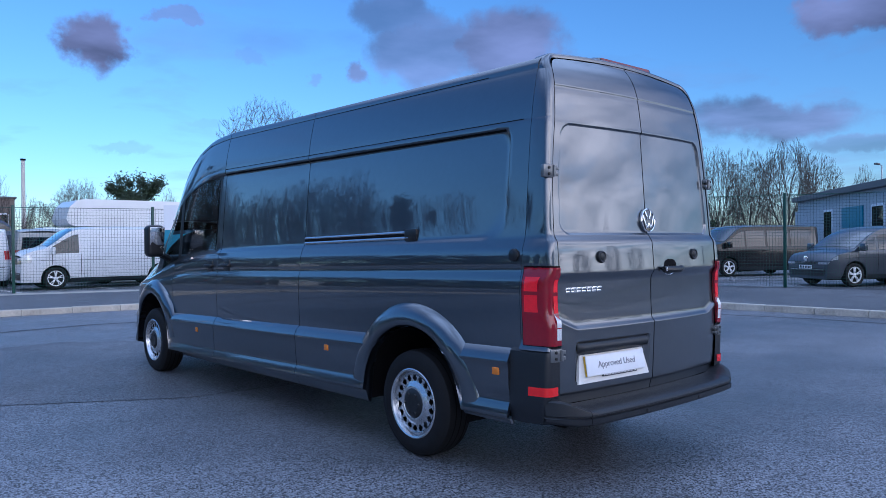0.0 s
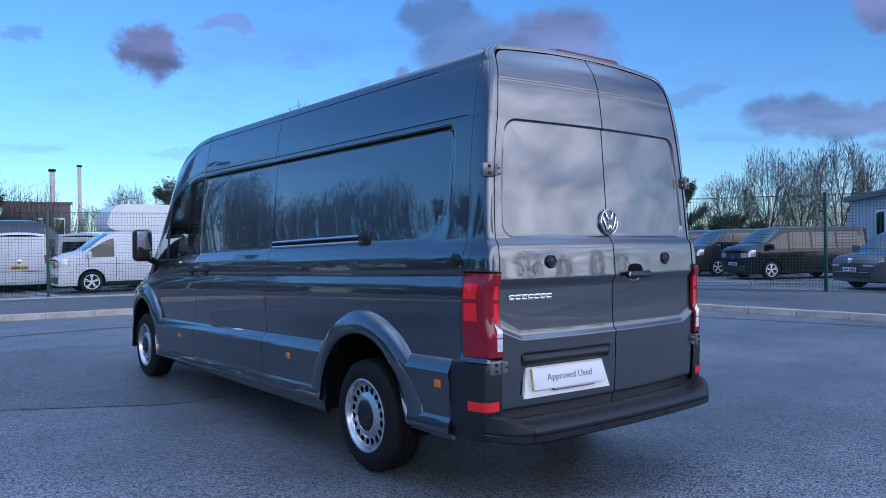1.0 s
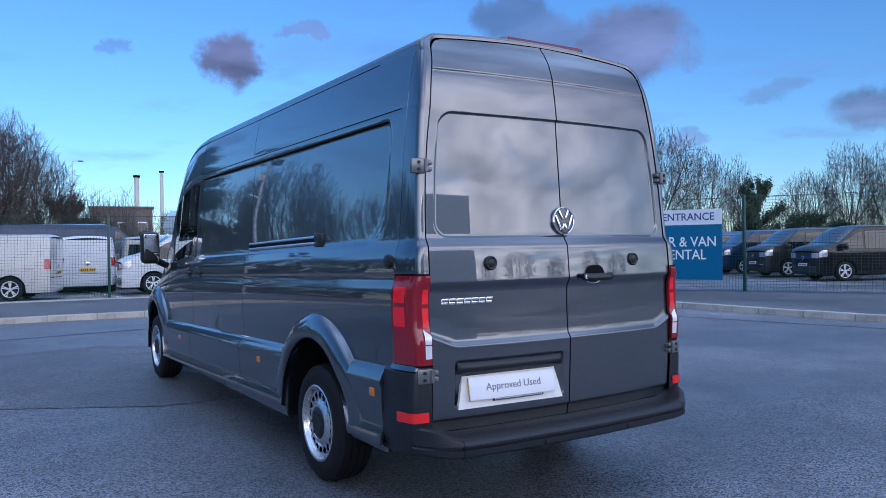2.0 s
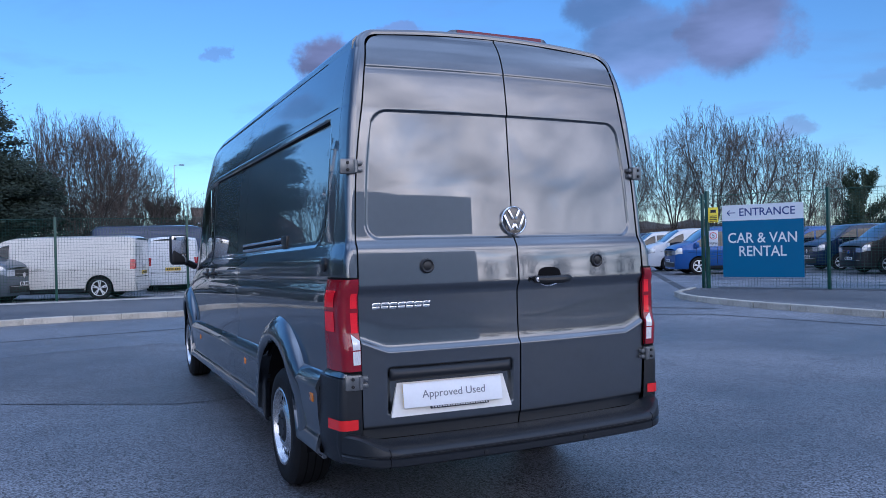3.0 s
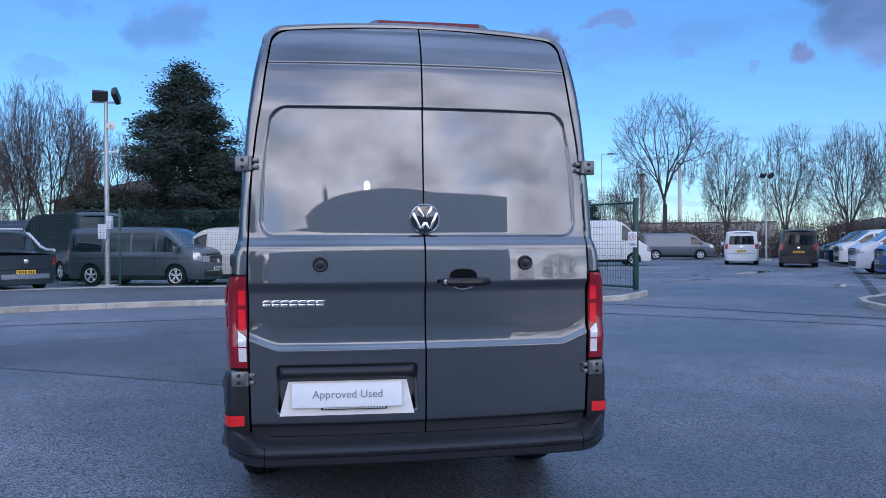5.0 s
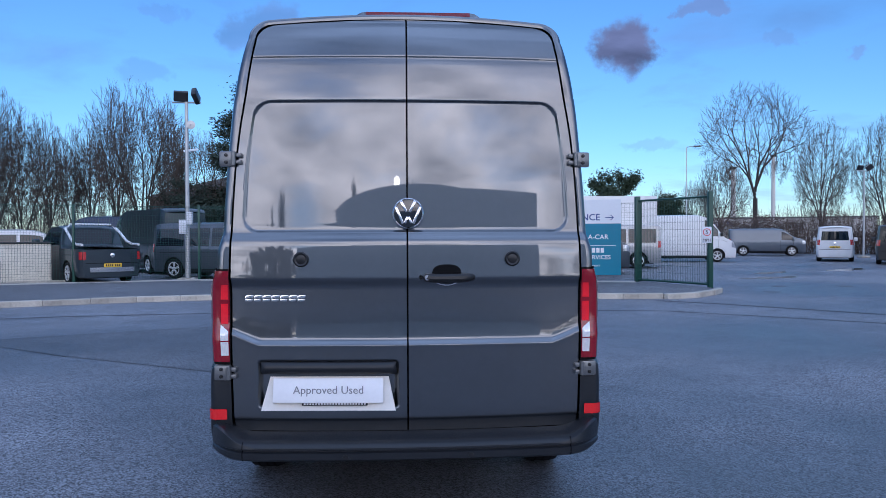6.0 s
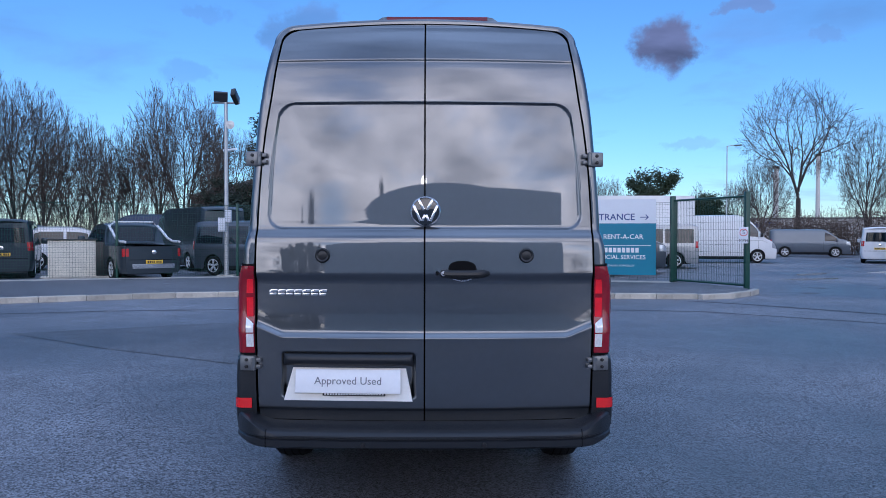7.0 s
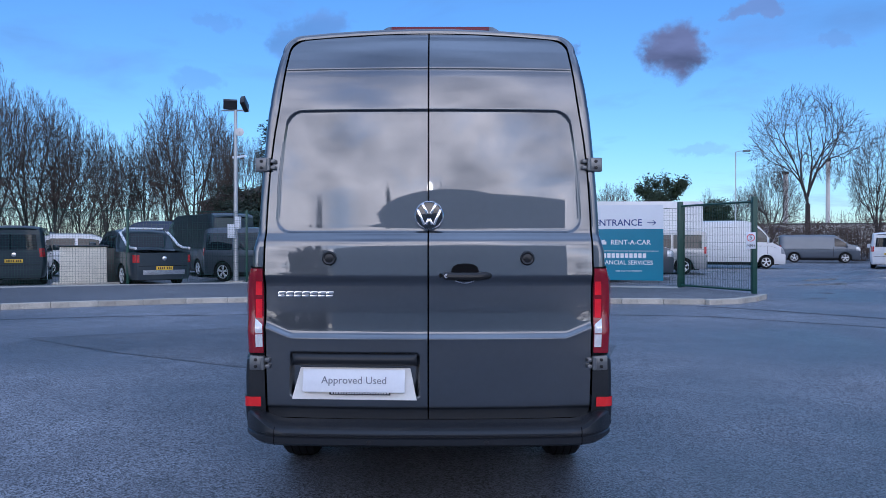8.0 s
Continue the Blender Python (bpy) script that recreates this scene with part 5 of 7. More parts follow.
    def nose(f, z, off):
        e = skin(1, front, z)
        return Vector((e.x * f, front + 0.05 * (1 - f * f) + off, e.z))
    if style == "pickup":
        bm = bmesh.new()
        grid(lambda y, f: Vector((f * 0.74, y, 1.172)), lin(-2.55, -1.05, 5), [-1, 1], bm)
        part("load_cover", bm, BLACK, top, "black load bed cover")
        for side in (-1, 1):
            part("bed_rail", tube([(side * 0.78, -0.86, 1.74), (side * 0.80, -1.2, 1.58), (side * 0.82, -1.7, 1.32), (side * 0.84, -2.1, 1.23), (side * 0.84, -2.62, 1.22)], 0.042, 8), C_WHITE, top, "white bed rail")
        part("sports_bar", tube([(-0.78, -0.90, 1.70), (-0.62, -0.84, 1.86), (0.62, -0.84, 1.86), (0.78, -0.90, 1.70)], 0.035, 8), C_WHITE, top, "white sports bar")
        bm = grid(lambda f, t: Vector((f * 0.62, -0.985 + 0.15 * t, 1.25 + 0.45 * t)), [-1, 0, 1], [0, 1])
        part("rear_window", bm, GLASS, top)
    else:
        bm = grid(lambda f, z: back(f, z, 0.006), lin(-0.84, 0.84, 10), lin(belt + 0.08, H - 0.24, 5))
        if glazed or style == "mpv":
            part("rear_window", bm, GLASS, top, "dark rear window")
        else:
            bm.free()
    part("tailgate_line", grid(lambda f, z: back(f, z, 0.004), lin(-0.92, 0.92, 10), [0.66, 0.675]), SEAM_SHADE, top)
    for side in (-1, 1):
        z0, z1 = (0.78, 1.12) if style == "pickup" else (0.92, 1.22) if style != "tall" else (0.85, 1.25)
        bm = bmesh.new()
        grid(lambda f, z: back(side * f, z, 0.012), lin(0.90, 1.0, 4), lin(z0, z1, 4), bm)
        grid(lambda y, z: skin(side, y, z, 0.012), lin(rear, rear + 0.12, 4), lin(z0, z1, 4), bm)
        part("tail_lamp", bm, TAIL_RED, top, "red tail lamp")
        bm = bmesh.new()
        grid(lambda f, z: nose(side * f, z, 0.010), lin(0.58, 1.0, 5), lin(0.84, belt + 0.02, 4), bm)
        grid(lambda y, z: skin(side, y, z, 0.010), lin(front - 0.26, front, 5), lin(0.86, belt, 4), bm)
        part("headlamp", bm, HEADLAMP, top, "clear headlamp")
        c = Vector((side * (W / 2 + 0.12), (s["screen"][1] - 0.12) * stretch, belt + 0.10))
        ob = part("mirror", box(-0.12, -0.06, -0.10, 0.10, 0.06, 0.12, 0.035), BLACK if style == "tall" else paint, top)
        ob.matrix_basis = Matrix.Translation(c)
        part("door_handle", box(side * (W / 2 - 0.01), 0.02 * stretch, belt - 0.12, side * (W / 2 + 0.02), 0.20 * stretch, belt - 0.085, 0.01), paint, top)
        for yy in ((s["win"][0][0] - 0.06), s["win"][0][1] + 0.02):
            part("door_gap", grid(lambda y, z: skin(side, y, z, 0.003), [yy * stretch - 0.006, yy * stretch + 0.006], [0.42, 0.6, 0.8, belt - 0.05, belt + 0.02]), SEAM_SHADE, top)
        # body crease drawn as a black strip, its shade put into the colour
        part("waist_crease_shade", grid(lambda y, z: skin(side, y, z, 0.004), lin(rear + 0.2, front - 0.5, 20), [belt - 0.19, belt - 0.182]), SEAM_SHADE, top)
        part("sill", grid(lambda y, z: skin(side, y, z, 0.006), lin(hubs[1] + 0.43, hubs[0] - 0.43, 10), [0.24, 0.30, 0.36]), cladding or PLASTIC, top)
        for hub in hubs:
            road_wheel(top, side * (W / 2 - 0.04), hub, R, side, rim)
            part("arch_liner", grid(lambda a, x: Vector((side * x, hub + math.cos(radians(a)) * 0.40, R + math.sin(radians(a)) * 0.40)), lin(0, 180, 14), [W / 2 - 0.4, W / 2 - 0.03]), LINER, top)
            part("arch_back", grid(lambda a, r: Vector((side * (W / 2 - 0.4), hub + math.cos(radians(a)) * r, R + math.sin(radians(a)) * r)), lin(0, 180, 10), [0, 0.4]), LINER, top)
    part("floor_pan", box(-W / 2 + 0.25, rear + 0.3, 0.20, W / 2 - 0.25, front - 0.3, 0.34), LINER, top)
    part("grille", grid(lambda f, z: nose(f, z, 0.008), lin(-0.57, 0.57, 10), lin(0.80, belt + 0.02, 4)), BLACK, top, "black grille")
    for z0 in (0.80, 0.92, belt):
        part("grille_bar", grid(lambda f, z: nose(f, z, 0.014), lin(-0.62, 0.62, 10), [z0, z0 + 0.012]), CHROME, top)
    part("bumper_trim", grid(lambda f, z: nose(f, z, 0.014), lin(-0.84, 0.84, 10), [0.50, 0.512]), CHROME, top)
    part("lower_grille", grid(lambda f, z: nose(f, z, 0.008), lin(-0.90, 0.90, 10), lin(0.32, 0.54, 3)), BLACK, top)
    part("rear_bumper", grid(lambda f, z: back(f, z, 0.03), lin(-0.80 if style == "pickup" else -0.98, 0.80 if style == "pickup" else 0.98, 12), [0.40, 0.44, 0.50, 0.54] if style == "pickup" else [0.30, 0.36, 0.48, 0.56, 0.60]), cladding or paint, top)
    bd = part("badge", lathe([(0, 0.07), (-0.01, 0.07), (-0.015, 0.05), (-0.015, 0.001)], 20, "y"), CHROME, top)
    bd.matrix_basis = Matrix.Translation((0, rear - 0.06, 0.9 if style == "pickup" else 1.0))
    bd = part("front_badge", lathe([(0, 0.08), (0.012, 0.08), (0.015, 0.05), (0.015, 0.001)], 20, "y"), CHROME, top)
    bd.matrix_basis = Matrix.Translation((0, front + 0.06, 0.83))
    pz = 0.60 if style == "pickup" else 0.80
    for y, mat, zc in ((rear - 0.075, YELLOW, pz), (front + 0.075, PLATE_WHITE, 0.58)):
        pl = new("number_plate")
        pl.parent = top
        part("plate", box(-0.26, y - 0.006, zc - 0.055, 0.26, y + 0.006, zc + 0.055, 0.003), mat, pl, "plate with plain dark bars")
        for i in range(7):
            x = -0.21 + i * 0.06 + (0.03 if i > 3 else 0)
            part("bar", box(x, y - 0.008, zc - 0.035, x + 0.038, y + 0.008, zc + 0.035), PRINT_BLACK, pl, smooth=False)
    return top


TAIL_RED = shader("tail_red", (0.42, 0.015, 0.02), 0.2, coat=1.0, vary=0.25, scale=18)


def by_wheel(style, x, y, rz, which, stretch=1.0):
    """The pose that puts one wheel (side, front 1 / rear 0) at x, y."""
    s = STYLES[style]
    hub = s["L"] * stretch / 2 - s["fo"] - (0 if which[1] else s["wb"] * stretch)
    off = Matrix.Rotation(radians(rz), 4, "Z") @ Vector((which[0] * s["W"] / 2, hub, 0))
    return pose(x - off.x, y - off.y, 0, 0, 0, rz)


# behind the left fence
vehicle("compact_van", "pale cream panel van parked behind the mesh fence", "van", C_CREAM, by_wheel("van", -1.65, 22.1, 72, (-1, 0), 1.03), False, stretch=1.03)
vehicle("compact_van", "white panel van parked nose out behind the mesh fence", "van", C_WHITE, by_wheel("van", 2.46, 22.9, 88, (-1, 1)), False)
vehicle("compact_van", "slate grey van with side windows facing the footway", "van", C_SLATE, by_wheel("van", -4.95, 22.0, -114, (1, 1)))
vehicle("compact_van", "white van parked with its tail to the yard", "van", C_WHITE, pose(1.05, 28.0, 0, 0, 0, -5), False)
vehicle("compact_van", "pale silver van parked with its tail to the yard", "van", C_SILVER, pose(3.25, 29.3, 0, 0, 0, -5), True)
vehicle("compact_van", "white van with closed sides behind the cream one", "van", C_CREAM, pose(-1.3, 28.6, 0, 0, 0, -5), False)
vehicle("tall_van", "dark blue high-roof van parked side on", "tall", C_NAVY, pose(1.4, 33.2, 0, 0, 0, -88), False)
vehicle("tall_van", "dark grey high-roof van with its tail to the fence", "tall", C_DARK, by_wheel("tall", -8.4, 28.3, 38, (1, 0)), False)
vehicle("pickup_truck", "dark grey pickup with white bed rails", "pickup", C_DARK, by_wheel("pickup", -8.75, 21.6, 40, (1, 0)), group="parked pickups", cladding=CHROME)
vehicle("compact_van", "dark grey van parked with its tail to the footway", "van", C_DARK, pose(-15.0, 23.2, 0, 0, 0, 25))
vehicle("estate_car", "white car with dark windows between the vans", "mpv", C_WHITE, pose(-15.4, 28.9, 0, 0, 0, -64), group="parked cars")
vehicle("tall_van", "dark blue high-roof van in the back row", "tall", C_NAVY, pose(-15.5, 38.5, 0, 0, 0, 80), False)
vehicle("compact_van", "dark van in the back row", "van", C_DARK, pose(-21.5, 34.0, 0, 0, 0, 60))
vehicle("compact_van", "mid grey van in front of the white box van", "van", C_GREY, pose(6.3, 26.0, 0, 0, 0, -96))
vehicle("compact_van", "silver van behind the open gate", "van", C_SILVER, by_wheel("van", 10.6, 29.6, 76, (-1, 0)))
vehicle("tall_van", "white drop-roof delivery van behind the gate", "tall", C_WHITE, by_wheel("tall", 17.4, 37.0, -100, (1, 1), 0.92), False, stretch=0.92, cladding=PLASTIC)
# beyond the entrance drive
vehicle("compact_van", "blue-grey panel van standing across the far end", "van", C_SLATE, pose(26.6, 50.0, 0, 0, 0, -112), False)
vehicle("compact_van", "white van seen from behind at the far end", "van", C_WHITE, pose(25.0, 38.6, 0, 0, 0, -31))
vehicle("compact_van", "bronze grey van seen from behind at the far end", "van", C_BRONZE, pose(25.3, 33.6, 0, 0, 0, -34))
for x, y, paint, label, style in ((20.5, 20.1, C_BLUE, "bright blue van beside the entrance drive", "van"), (22.2, 23.7, C_WHITE, "white rounded van beside the entrance drive", "van"),
                                  (27.6, 31.8, C_WHITE, "white van beside the entrance drive", "van"), (29.4, 35.0, C_NAVY, "deep blue van beside the entrance drive", "van"),
                                  (31.4, 38.4, C_DARK, "dark pickup beside the entrance drive", "pickup")):
    vehicle("compact_van" if style == "van" else "pickup_truck", label, style, paint, by_wheel(style, x, y, 63, (-1, 1)), paint is not C_WHITE or x > 25)
# behind the right fence
for x, y, paint, label, style in ((19.5, 6.0, C_GREY, "grey family car with silver wheels behind the fence", "mpv"), (23.0, 11.7, C_BLACK, "black van with side windows behind the fence", "van"),
                                  (24.8, 15.0, C_BRONZE, "dark bronze van behind the fence", "van"), (26.6, 18.3, C_NAVY, "deep blue van behind the fence", "van"),
                                  (28.2, 21.6, C_BLUE, "bright blue van behind the fence", "van"), (29.9, 25.0, C_NAVY, "deep blue car behind the fence", "mpv"),
                                  (21.8, 1.2, C_DARK, "dark van behind the fence", "van")):
    vehicle("compact_van" if style == "van" else "family_car", label, style, paint, by_wheel(style, x, y, 64, (-1, 1)), group="parked vans")


def box_truck():
    top = thing("box_truck", "white box-bodied truck parked behind the vans", "truck", m=pose(5.0, 31.2, 0, 0, 0, 0))
    bm = bmesh.new()
    side = [(0.0, 2.45), (0.10, 2.25), (0.35, 2.16), (1.35, 2.16), (1.35, 0.75), (7.0, 0.75), (7.0, 3.30), (0.75, 3.30), (0.42, 3.24), (0.14, 2.96)]
    near, away = ([bm.verts.new((x, y, z)) for x, z in side] for y in (0.0, 2.2))
    bm.faces.new(near), bm.faces.new(away[::-1])
    for a in range(len(side)):
        b = (a + 1) % len(side)
        bm.faces.new((near[a], away[a], away[b], near[b]))
    part("box_body", bm, C_WHITE, top, "white box body with a nose over the cab", smooth=False)
    part("chassis", box(0.1, 0.2, 0.45, 7.0, 2.0, 0.72, 0.02), LINER, top)
    part("cab", box(-0.9, 0.1, 0.6, 1.30, 2.1, 2.10, 0.18, segments=3), C_WHITE, top)
    for y in (0.15, 2.05):
        for x in (0.0, 5.2):
            road_wheel(top, x, y, 0.36, 1, ALLOY)
    for o in top.children:
        if o.name.startswith("wheel"):
            o.matrix_basis = Matrix.Translation(o.matrix_basis.translation) @ pose(0, 0, 0, 0, 0, 90 if o.matrix_basis.translation.y > 1 else -90)
    return top


box_truck()

# ---- trees ----
BARK = shader("winter_bark", (0.060, 0.053, 0.047), 0.9, vary=0.3, scale=4, bump=0.5, bump_scale=25)
TWIG = shader("winter_twigs", (0.090, 0.075, 0.064), 0.9, vary=0.25, scale=2)
NEEDLE = shader("dark_needles", (0.026, 0.042, 0.030), 0.85, vary=0.5, scale=1.2)
LEAF = shader("evergreen_leaves", (0.030, 0.048, 0.020), 0.7, vary=0.5, scale=1.5)
SCRUB = shader("russet_scrub", (0.085, 0.060, 0.045), 0.9, vary=0.4, scale=1.0)


class Sticks:
    """Collects thin three-sided branches for one mesh."""
    def __init__(self):
        self.v, self.f = [], []

    def add(self, a, b, ra, rb, sides=3):
        d = (b - a)
        if d.length < 1e-5:
            return
        d.normalize()
        s = d.orthogonal().normalized()
        t = d.cross(s)
        n = len(self.v)
        for p, r in ((a, ra), (b, rb)):
            for k in range(sides):
                c, q = math.cos(k * math.tau / sides), math.sin(k * math.tau / sides)
                self.v.append(p + (s * c + t * q) * r)
        for k in range(sides):
            self.f.append((n + k, n + (k + 1) % sides, n + sides + (k + 1) % sides, n + sides + k))

    def mesh(self, name, material):
        me = bpy.data.meshes.new(name)
        me.from_pydata([tuple(p) for p in self.v], [], self.f)
        me.materials.append(material)
        return me


def bare_tree(seed, height, width, tips=1500, fork=0.14, crown=0.16, trunk=0.17, lift=0.5, open_heart=0.45, squash=1.0, label="leafless winter tree with a fine twiggy crown"):
    """A leafless crown: limbs split again and again on their way to tips spread through a rounded outline."""
    rnd = random.Random(seed)
    wood, twigs = Sticks(), Sticks()
    low, mid = height * crown, height * (1 + crown) / 2
    lumps = [(rnd.uniform(0, math.tau), rnd.uniform(-0.6, 0.9), rnd.uniform(0.72, 1.16)) for _ in range(9)]
    ends = []
    while len(ends) < tips:
        v = Vector((rnd.gauss(0, 1), rnd.gauss(0, 1), rnd.gauss(0, 1))).normalized()
        if v.z < -0.75:
            continue
        reach = 1.0
        for a, h, g in lumps:
            near = v.dot(Vector((math.cos(a) * math.sqrt(1 - h * h), math.sin(a) * math.sqrt(1 - h * h), h)))
            reach += (g - 1) * smooth_step(0.55, 0.95, near)
        r = reach * (open_heart + (1 - open_heart) * rnd.random() ** 0.6)
        z = v.z * r
        taper = 1.0 if z > 0 else 1 + z * 0.45
        ends.append(Vector((v.x * r * width * height * taper, v.y * r * width * height * taper, mid + z * (height - low) / 2 * (squash if z > 0 else 1))))
    top = Vector((rnd.gauss(0, 0.1), rnd.gauss(0, 0.1), height * fork))

    def thick(n):
        return max(trunk * (n / tips) ** 0.47, 0.0075)

    def sprig(p, d, length):
        for _ in range(3):
            s = Vector((rnd.gauss(0, 0.5), rnd.gauss(0, 0.5), rnd.gauss(0.15, 0.4)))
            twigs.add(p - d * length * rnd.uniform(0.0, 0.8), p + (d + s).normalized() * length * rnd.uniform(0.5, 1.0), 0.0075, 0.005)

    def grow(p, d, pts):
        n = len(pts)
        c = sum(pts, Vector()) / n
        way = c - p
        far = way.length
        if n == 1 or far < 0.05:
            for e in pts:
                m = p.lerp(e, 0.5) + Vector((rnd.gauss(0, 0.04), rnd.gauss(0, 0.04), 0.05 * far)) * min(far, 1.0)
                twigs.add(p, m, 0.009, 0.0075)
                twigs.add(m, e, 0.0075, 0.005)
                sprig(e, (e - m).normalized() if (e - m).length > 1e-4 else Vector((0, 0, 1)), 0.42)
            return
        turn = (way / far + d * lift + Vector((rnd.gauss(0, 0.09), rnd.gauss(0, 0.09), rnd.gauss(0, 0.06)))).normalized()
        q = p + turn * far * rnd.uniform(0.24, 0.42)
        (wood if n > 14 else twigs).add(p, q, thick(n) * 1.05, thick(n) * 0.92, 6 if n > 200 else 4 if n > 14 else 3)
        axis = Vector((rnd.gauss(0, 1), rnd.gauss(0, 1), rnd.gauss(0, 0.35)))
        pts.sort(key=lambda e: (e - q).normalized().dot(axis))
        k = min(max(int(n * rnd.uniform(0.3, 0.7)), 1), n - 1)
        grow(q, turn, pts[:k])
        grow(q, turn, pts[k:])
    wood.add(Vector((0, 0, -0.1)), top, trunk * 1.2, trunk, 8)
    groups = [[] for _ in range(rnd.randint(4, 5))]
    for e in ends:
        groups[int((math.atan2(e.y, e.x) + math.pi) / math.tau * len(groups) * 0.9999)].append(e)
    for i, g in enumerate(groups):
        if g:
            grow(top + Vector((0, 0, height * 0.02 * i)), Vector((0, 0, 1)), g)
    t = thing("bare_tree", label, "tree", "bare winter trees")
    for nm, st, mat in (("trunk", wood, BARK), ("crown", twigs, TWIG)):
        ob = new(nm, st.mesh(nm, mat))
        ob.parent = t
    return t


def leaf_tree(name, seed, height, radius, n, material, label, layered=False, trunk=0.3, base=0.1, size=0.35):
    """An evergreen: a trunk, limbs and a crown of many small clumps with gaps."""
    rnd = random.Random(seed)
    wood = Sticks()
    wood.add(Vector((0, 0, -0.1)), Vector((0, 0, height * 0.6)), trunk, trunk * 0.5, 8)
    wood.add(Vector((0, 0, height * 0.6)), Vector((0, 0, height * 0.97)), trunk * 0.5, 0.03, 6)
    verts, faces = [], []

    def leaf(p, s, flat):
        a = Vector((rnd.gauss(0, 1), rnd.gauss(0, 1), rnd.gauss(0, 0.35 if flat else 1))).normalized()
        b = a.orthogonal().normalized()
        b = (b + Vector((rnd.gauss(0, 0.4), rnd.gauss(0, 0.4), rnd.gauss(0, 0.4)))).normalized()
        i = len(verts)
        w = s * rnd.uniform(0.3, 0.55)
        verts.extend([p - a * s, p + b * w, p + a * s, p - b * w])
        faces.append((i, i + 1, i + 2, i + 3))
    limbs = []
    count = int(height * (17.0 if layered else 4.0))
    for i in range(count):
        f = (i + rnd.random()) / count
        z = height * (base + (0.98 - base) * f)
        if layered:
            reach = radius * (1 - f) ** 0.85 * rnd.choice((0.6, 0.8, 0.9, 1.0, 1.08)) * rnd.uniform(0.9, 1.05) + 0.25
        else:
            reach = radius * math.sqrt(max(1 - (2 * f - 0.85) ** 2 * 0.8, 0.05)) * rnd.uniform(0.55, 1.1)
        h = rnd.uniform(0, math.tau)
        start = Vector((0, 0, z - reach * (0.05 if layered else 0.3)))
        tip = Vector((math.cos(h) * reach, math.sin(h) * reach, z + reach * (rnd.uniform(-0.12, 0.22) if layered else rnd.uniform(0, 0.35))))
        wood.add(start, tip, 0.07 * (1 - f) + 0.02, 0.012, 4)
        limbs.append((start, tip, reach))
    total = sum(l[2] ** 1.3 for l in limbs)
    for start, tip, reach in limbs:
        m = int(n * reach ** 1.3 / total)
        # clumps strung along the limb
        clumps = [(start.lerp(tip, 0.3 + 0.75 * ((k + rnd.random()) / max(int(reach * 2.2), 2))), rnd.uniform(0.35, 0.75)) for k in range(max(int(reach * 2.2), 2))]
        for _ in range(m):
            c, r = rnd.choice(clumps)
            p = c + Vector((rnd.gauss(0, r * 0.55), rnd.gauss(0, r * 0.55), rnd.gauss(0, r * (0.34 if layered else 0.5))))
            leaf(p, size * rnd.uniform(0.5, 1.1), layered)
    t = thing(name, label, "tree")
    ob = new("trunk", wood.mesh("trunk", BARK))
    ob.parent = t
    me = bpy.data.meshes.new("crown")
    me.from_pydata([tuple(v) for v in verts], [], faces)
    me.materials.append(material)
    ob = new("crown", me)
    ob.parent = t
    return t


def at_bearing(b, d, origin=(-1.2, -3.2)):
    return origin[0] + d * math.sin(radians(b)), origin[1] + d * math.cos(radians(b))


def place(src, b, d, height, base_height, turn, first=False):
    x, y = at_bearing(b, d)
    k = height / base_height
    m = pose(x, y, 0, 0, 0, turn) @ Matrix.Diagonal((k, k, k, 1))
    if first:
        src.matrix_basis = m
        return src
    made = copy_thing(src, pose(x, y, 0, 0, 0, turn))
    made.scale = (k, k, k)
    return made


A = bare_tree(3, 12, 0.34, 1500, 0.12, 0.12, 0.17, 0.45)
B = bare_tree(11, 12, 0.275, 1500, 0.10, 0.13, 0.15, 0.75, 0.5, label="leafless tree with a dense oval crown")
C = bare_tree(23, 12, 0.35, 900, 0.32, 0.32, 0.17, 0.35, 0.6, label="tall leafless tree with spreading limbs")
D = bare_tree(37, 12, 0.17, 900, 0.18, 0.15, 0.11, 0.6, 0.2, label="slender leafless tree in the boundary row")
E = bare_tree(51, 12, 0.30, 1700, 0.10, 0.10, 0.16, 0.6, 0.45, label="leafless tree with many rising stems")
spots = [  # bearing, distance, height, kind
    (26.6, 82, 15.8, C), (24.3, 95, 10.5, A), (30.9, 74, 10.6, B), (34.7, 74, 10.9, B), (38.5, 72, 10.6, E), (41.9, 66, 10.4, B), (44.4, 64, 11.5, E), (47.3, 62, 11.0, A),
    (50.4, 70, 9.4, E), (52.8, 72, 8.6, D), (57.3, 70, 7.6, A), (59.9, 68, 8.8, E), (62.0, 66, 8.2, B), (64.3, 62, 9.2, A), (66.6, 70, 8.0, B), (69.5, 80, 7.8, D), (72.5, 84, 8.2, A), (76, 80, 9, B),
    (13.6, 78, 7.6, A), (11.6, 90, 6.2, A), (22.6, 105, 8.8, A), (20.0, 100, 7.6, D),
    (-1.4, 50, 10.0, A), (0.8, 52, 9.4, E), (2.6, 54, 8.0, A), (-3.4, 48, 9.0, D), (-0.3, 48, 8.6, E), (-13.2, 46, 8.0, A), (-15.2, 48, 9.2, D), (-17.2, 47, 9.8, E), (-18.8, 46, 9.2, D), (-20.6, 48, 8.0, D), (-21.6, 50, 7.6, D),
    (-23.0, 46, 7.6, D), (-24.4, 47, 7.6, E), (-26.2, 46, 8.8, B), (-27.9, 47, 9.4, E), (-29.6, 45, 10.0, D), (-31.2, 46, 9.0, D), (-34, 46, 9.2, A), (-38, 46, 9.0, B), (-43, 45, 8.6, A), (-48, 44, 9, D),
]
used = set()
rnd = random.Random(5)
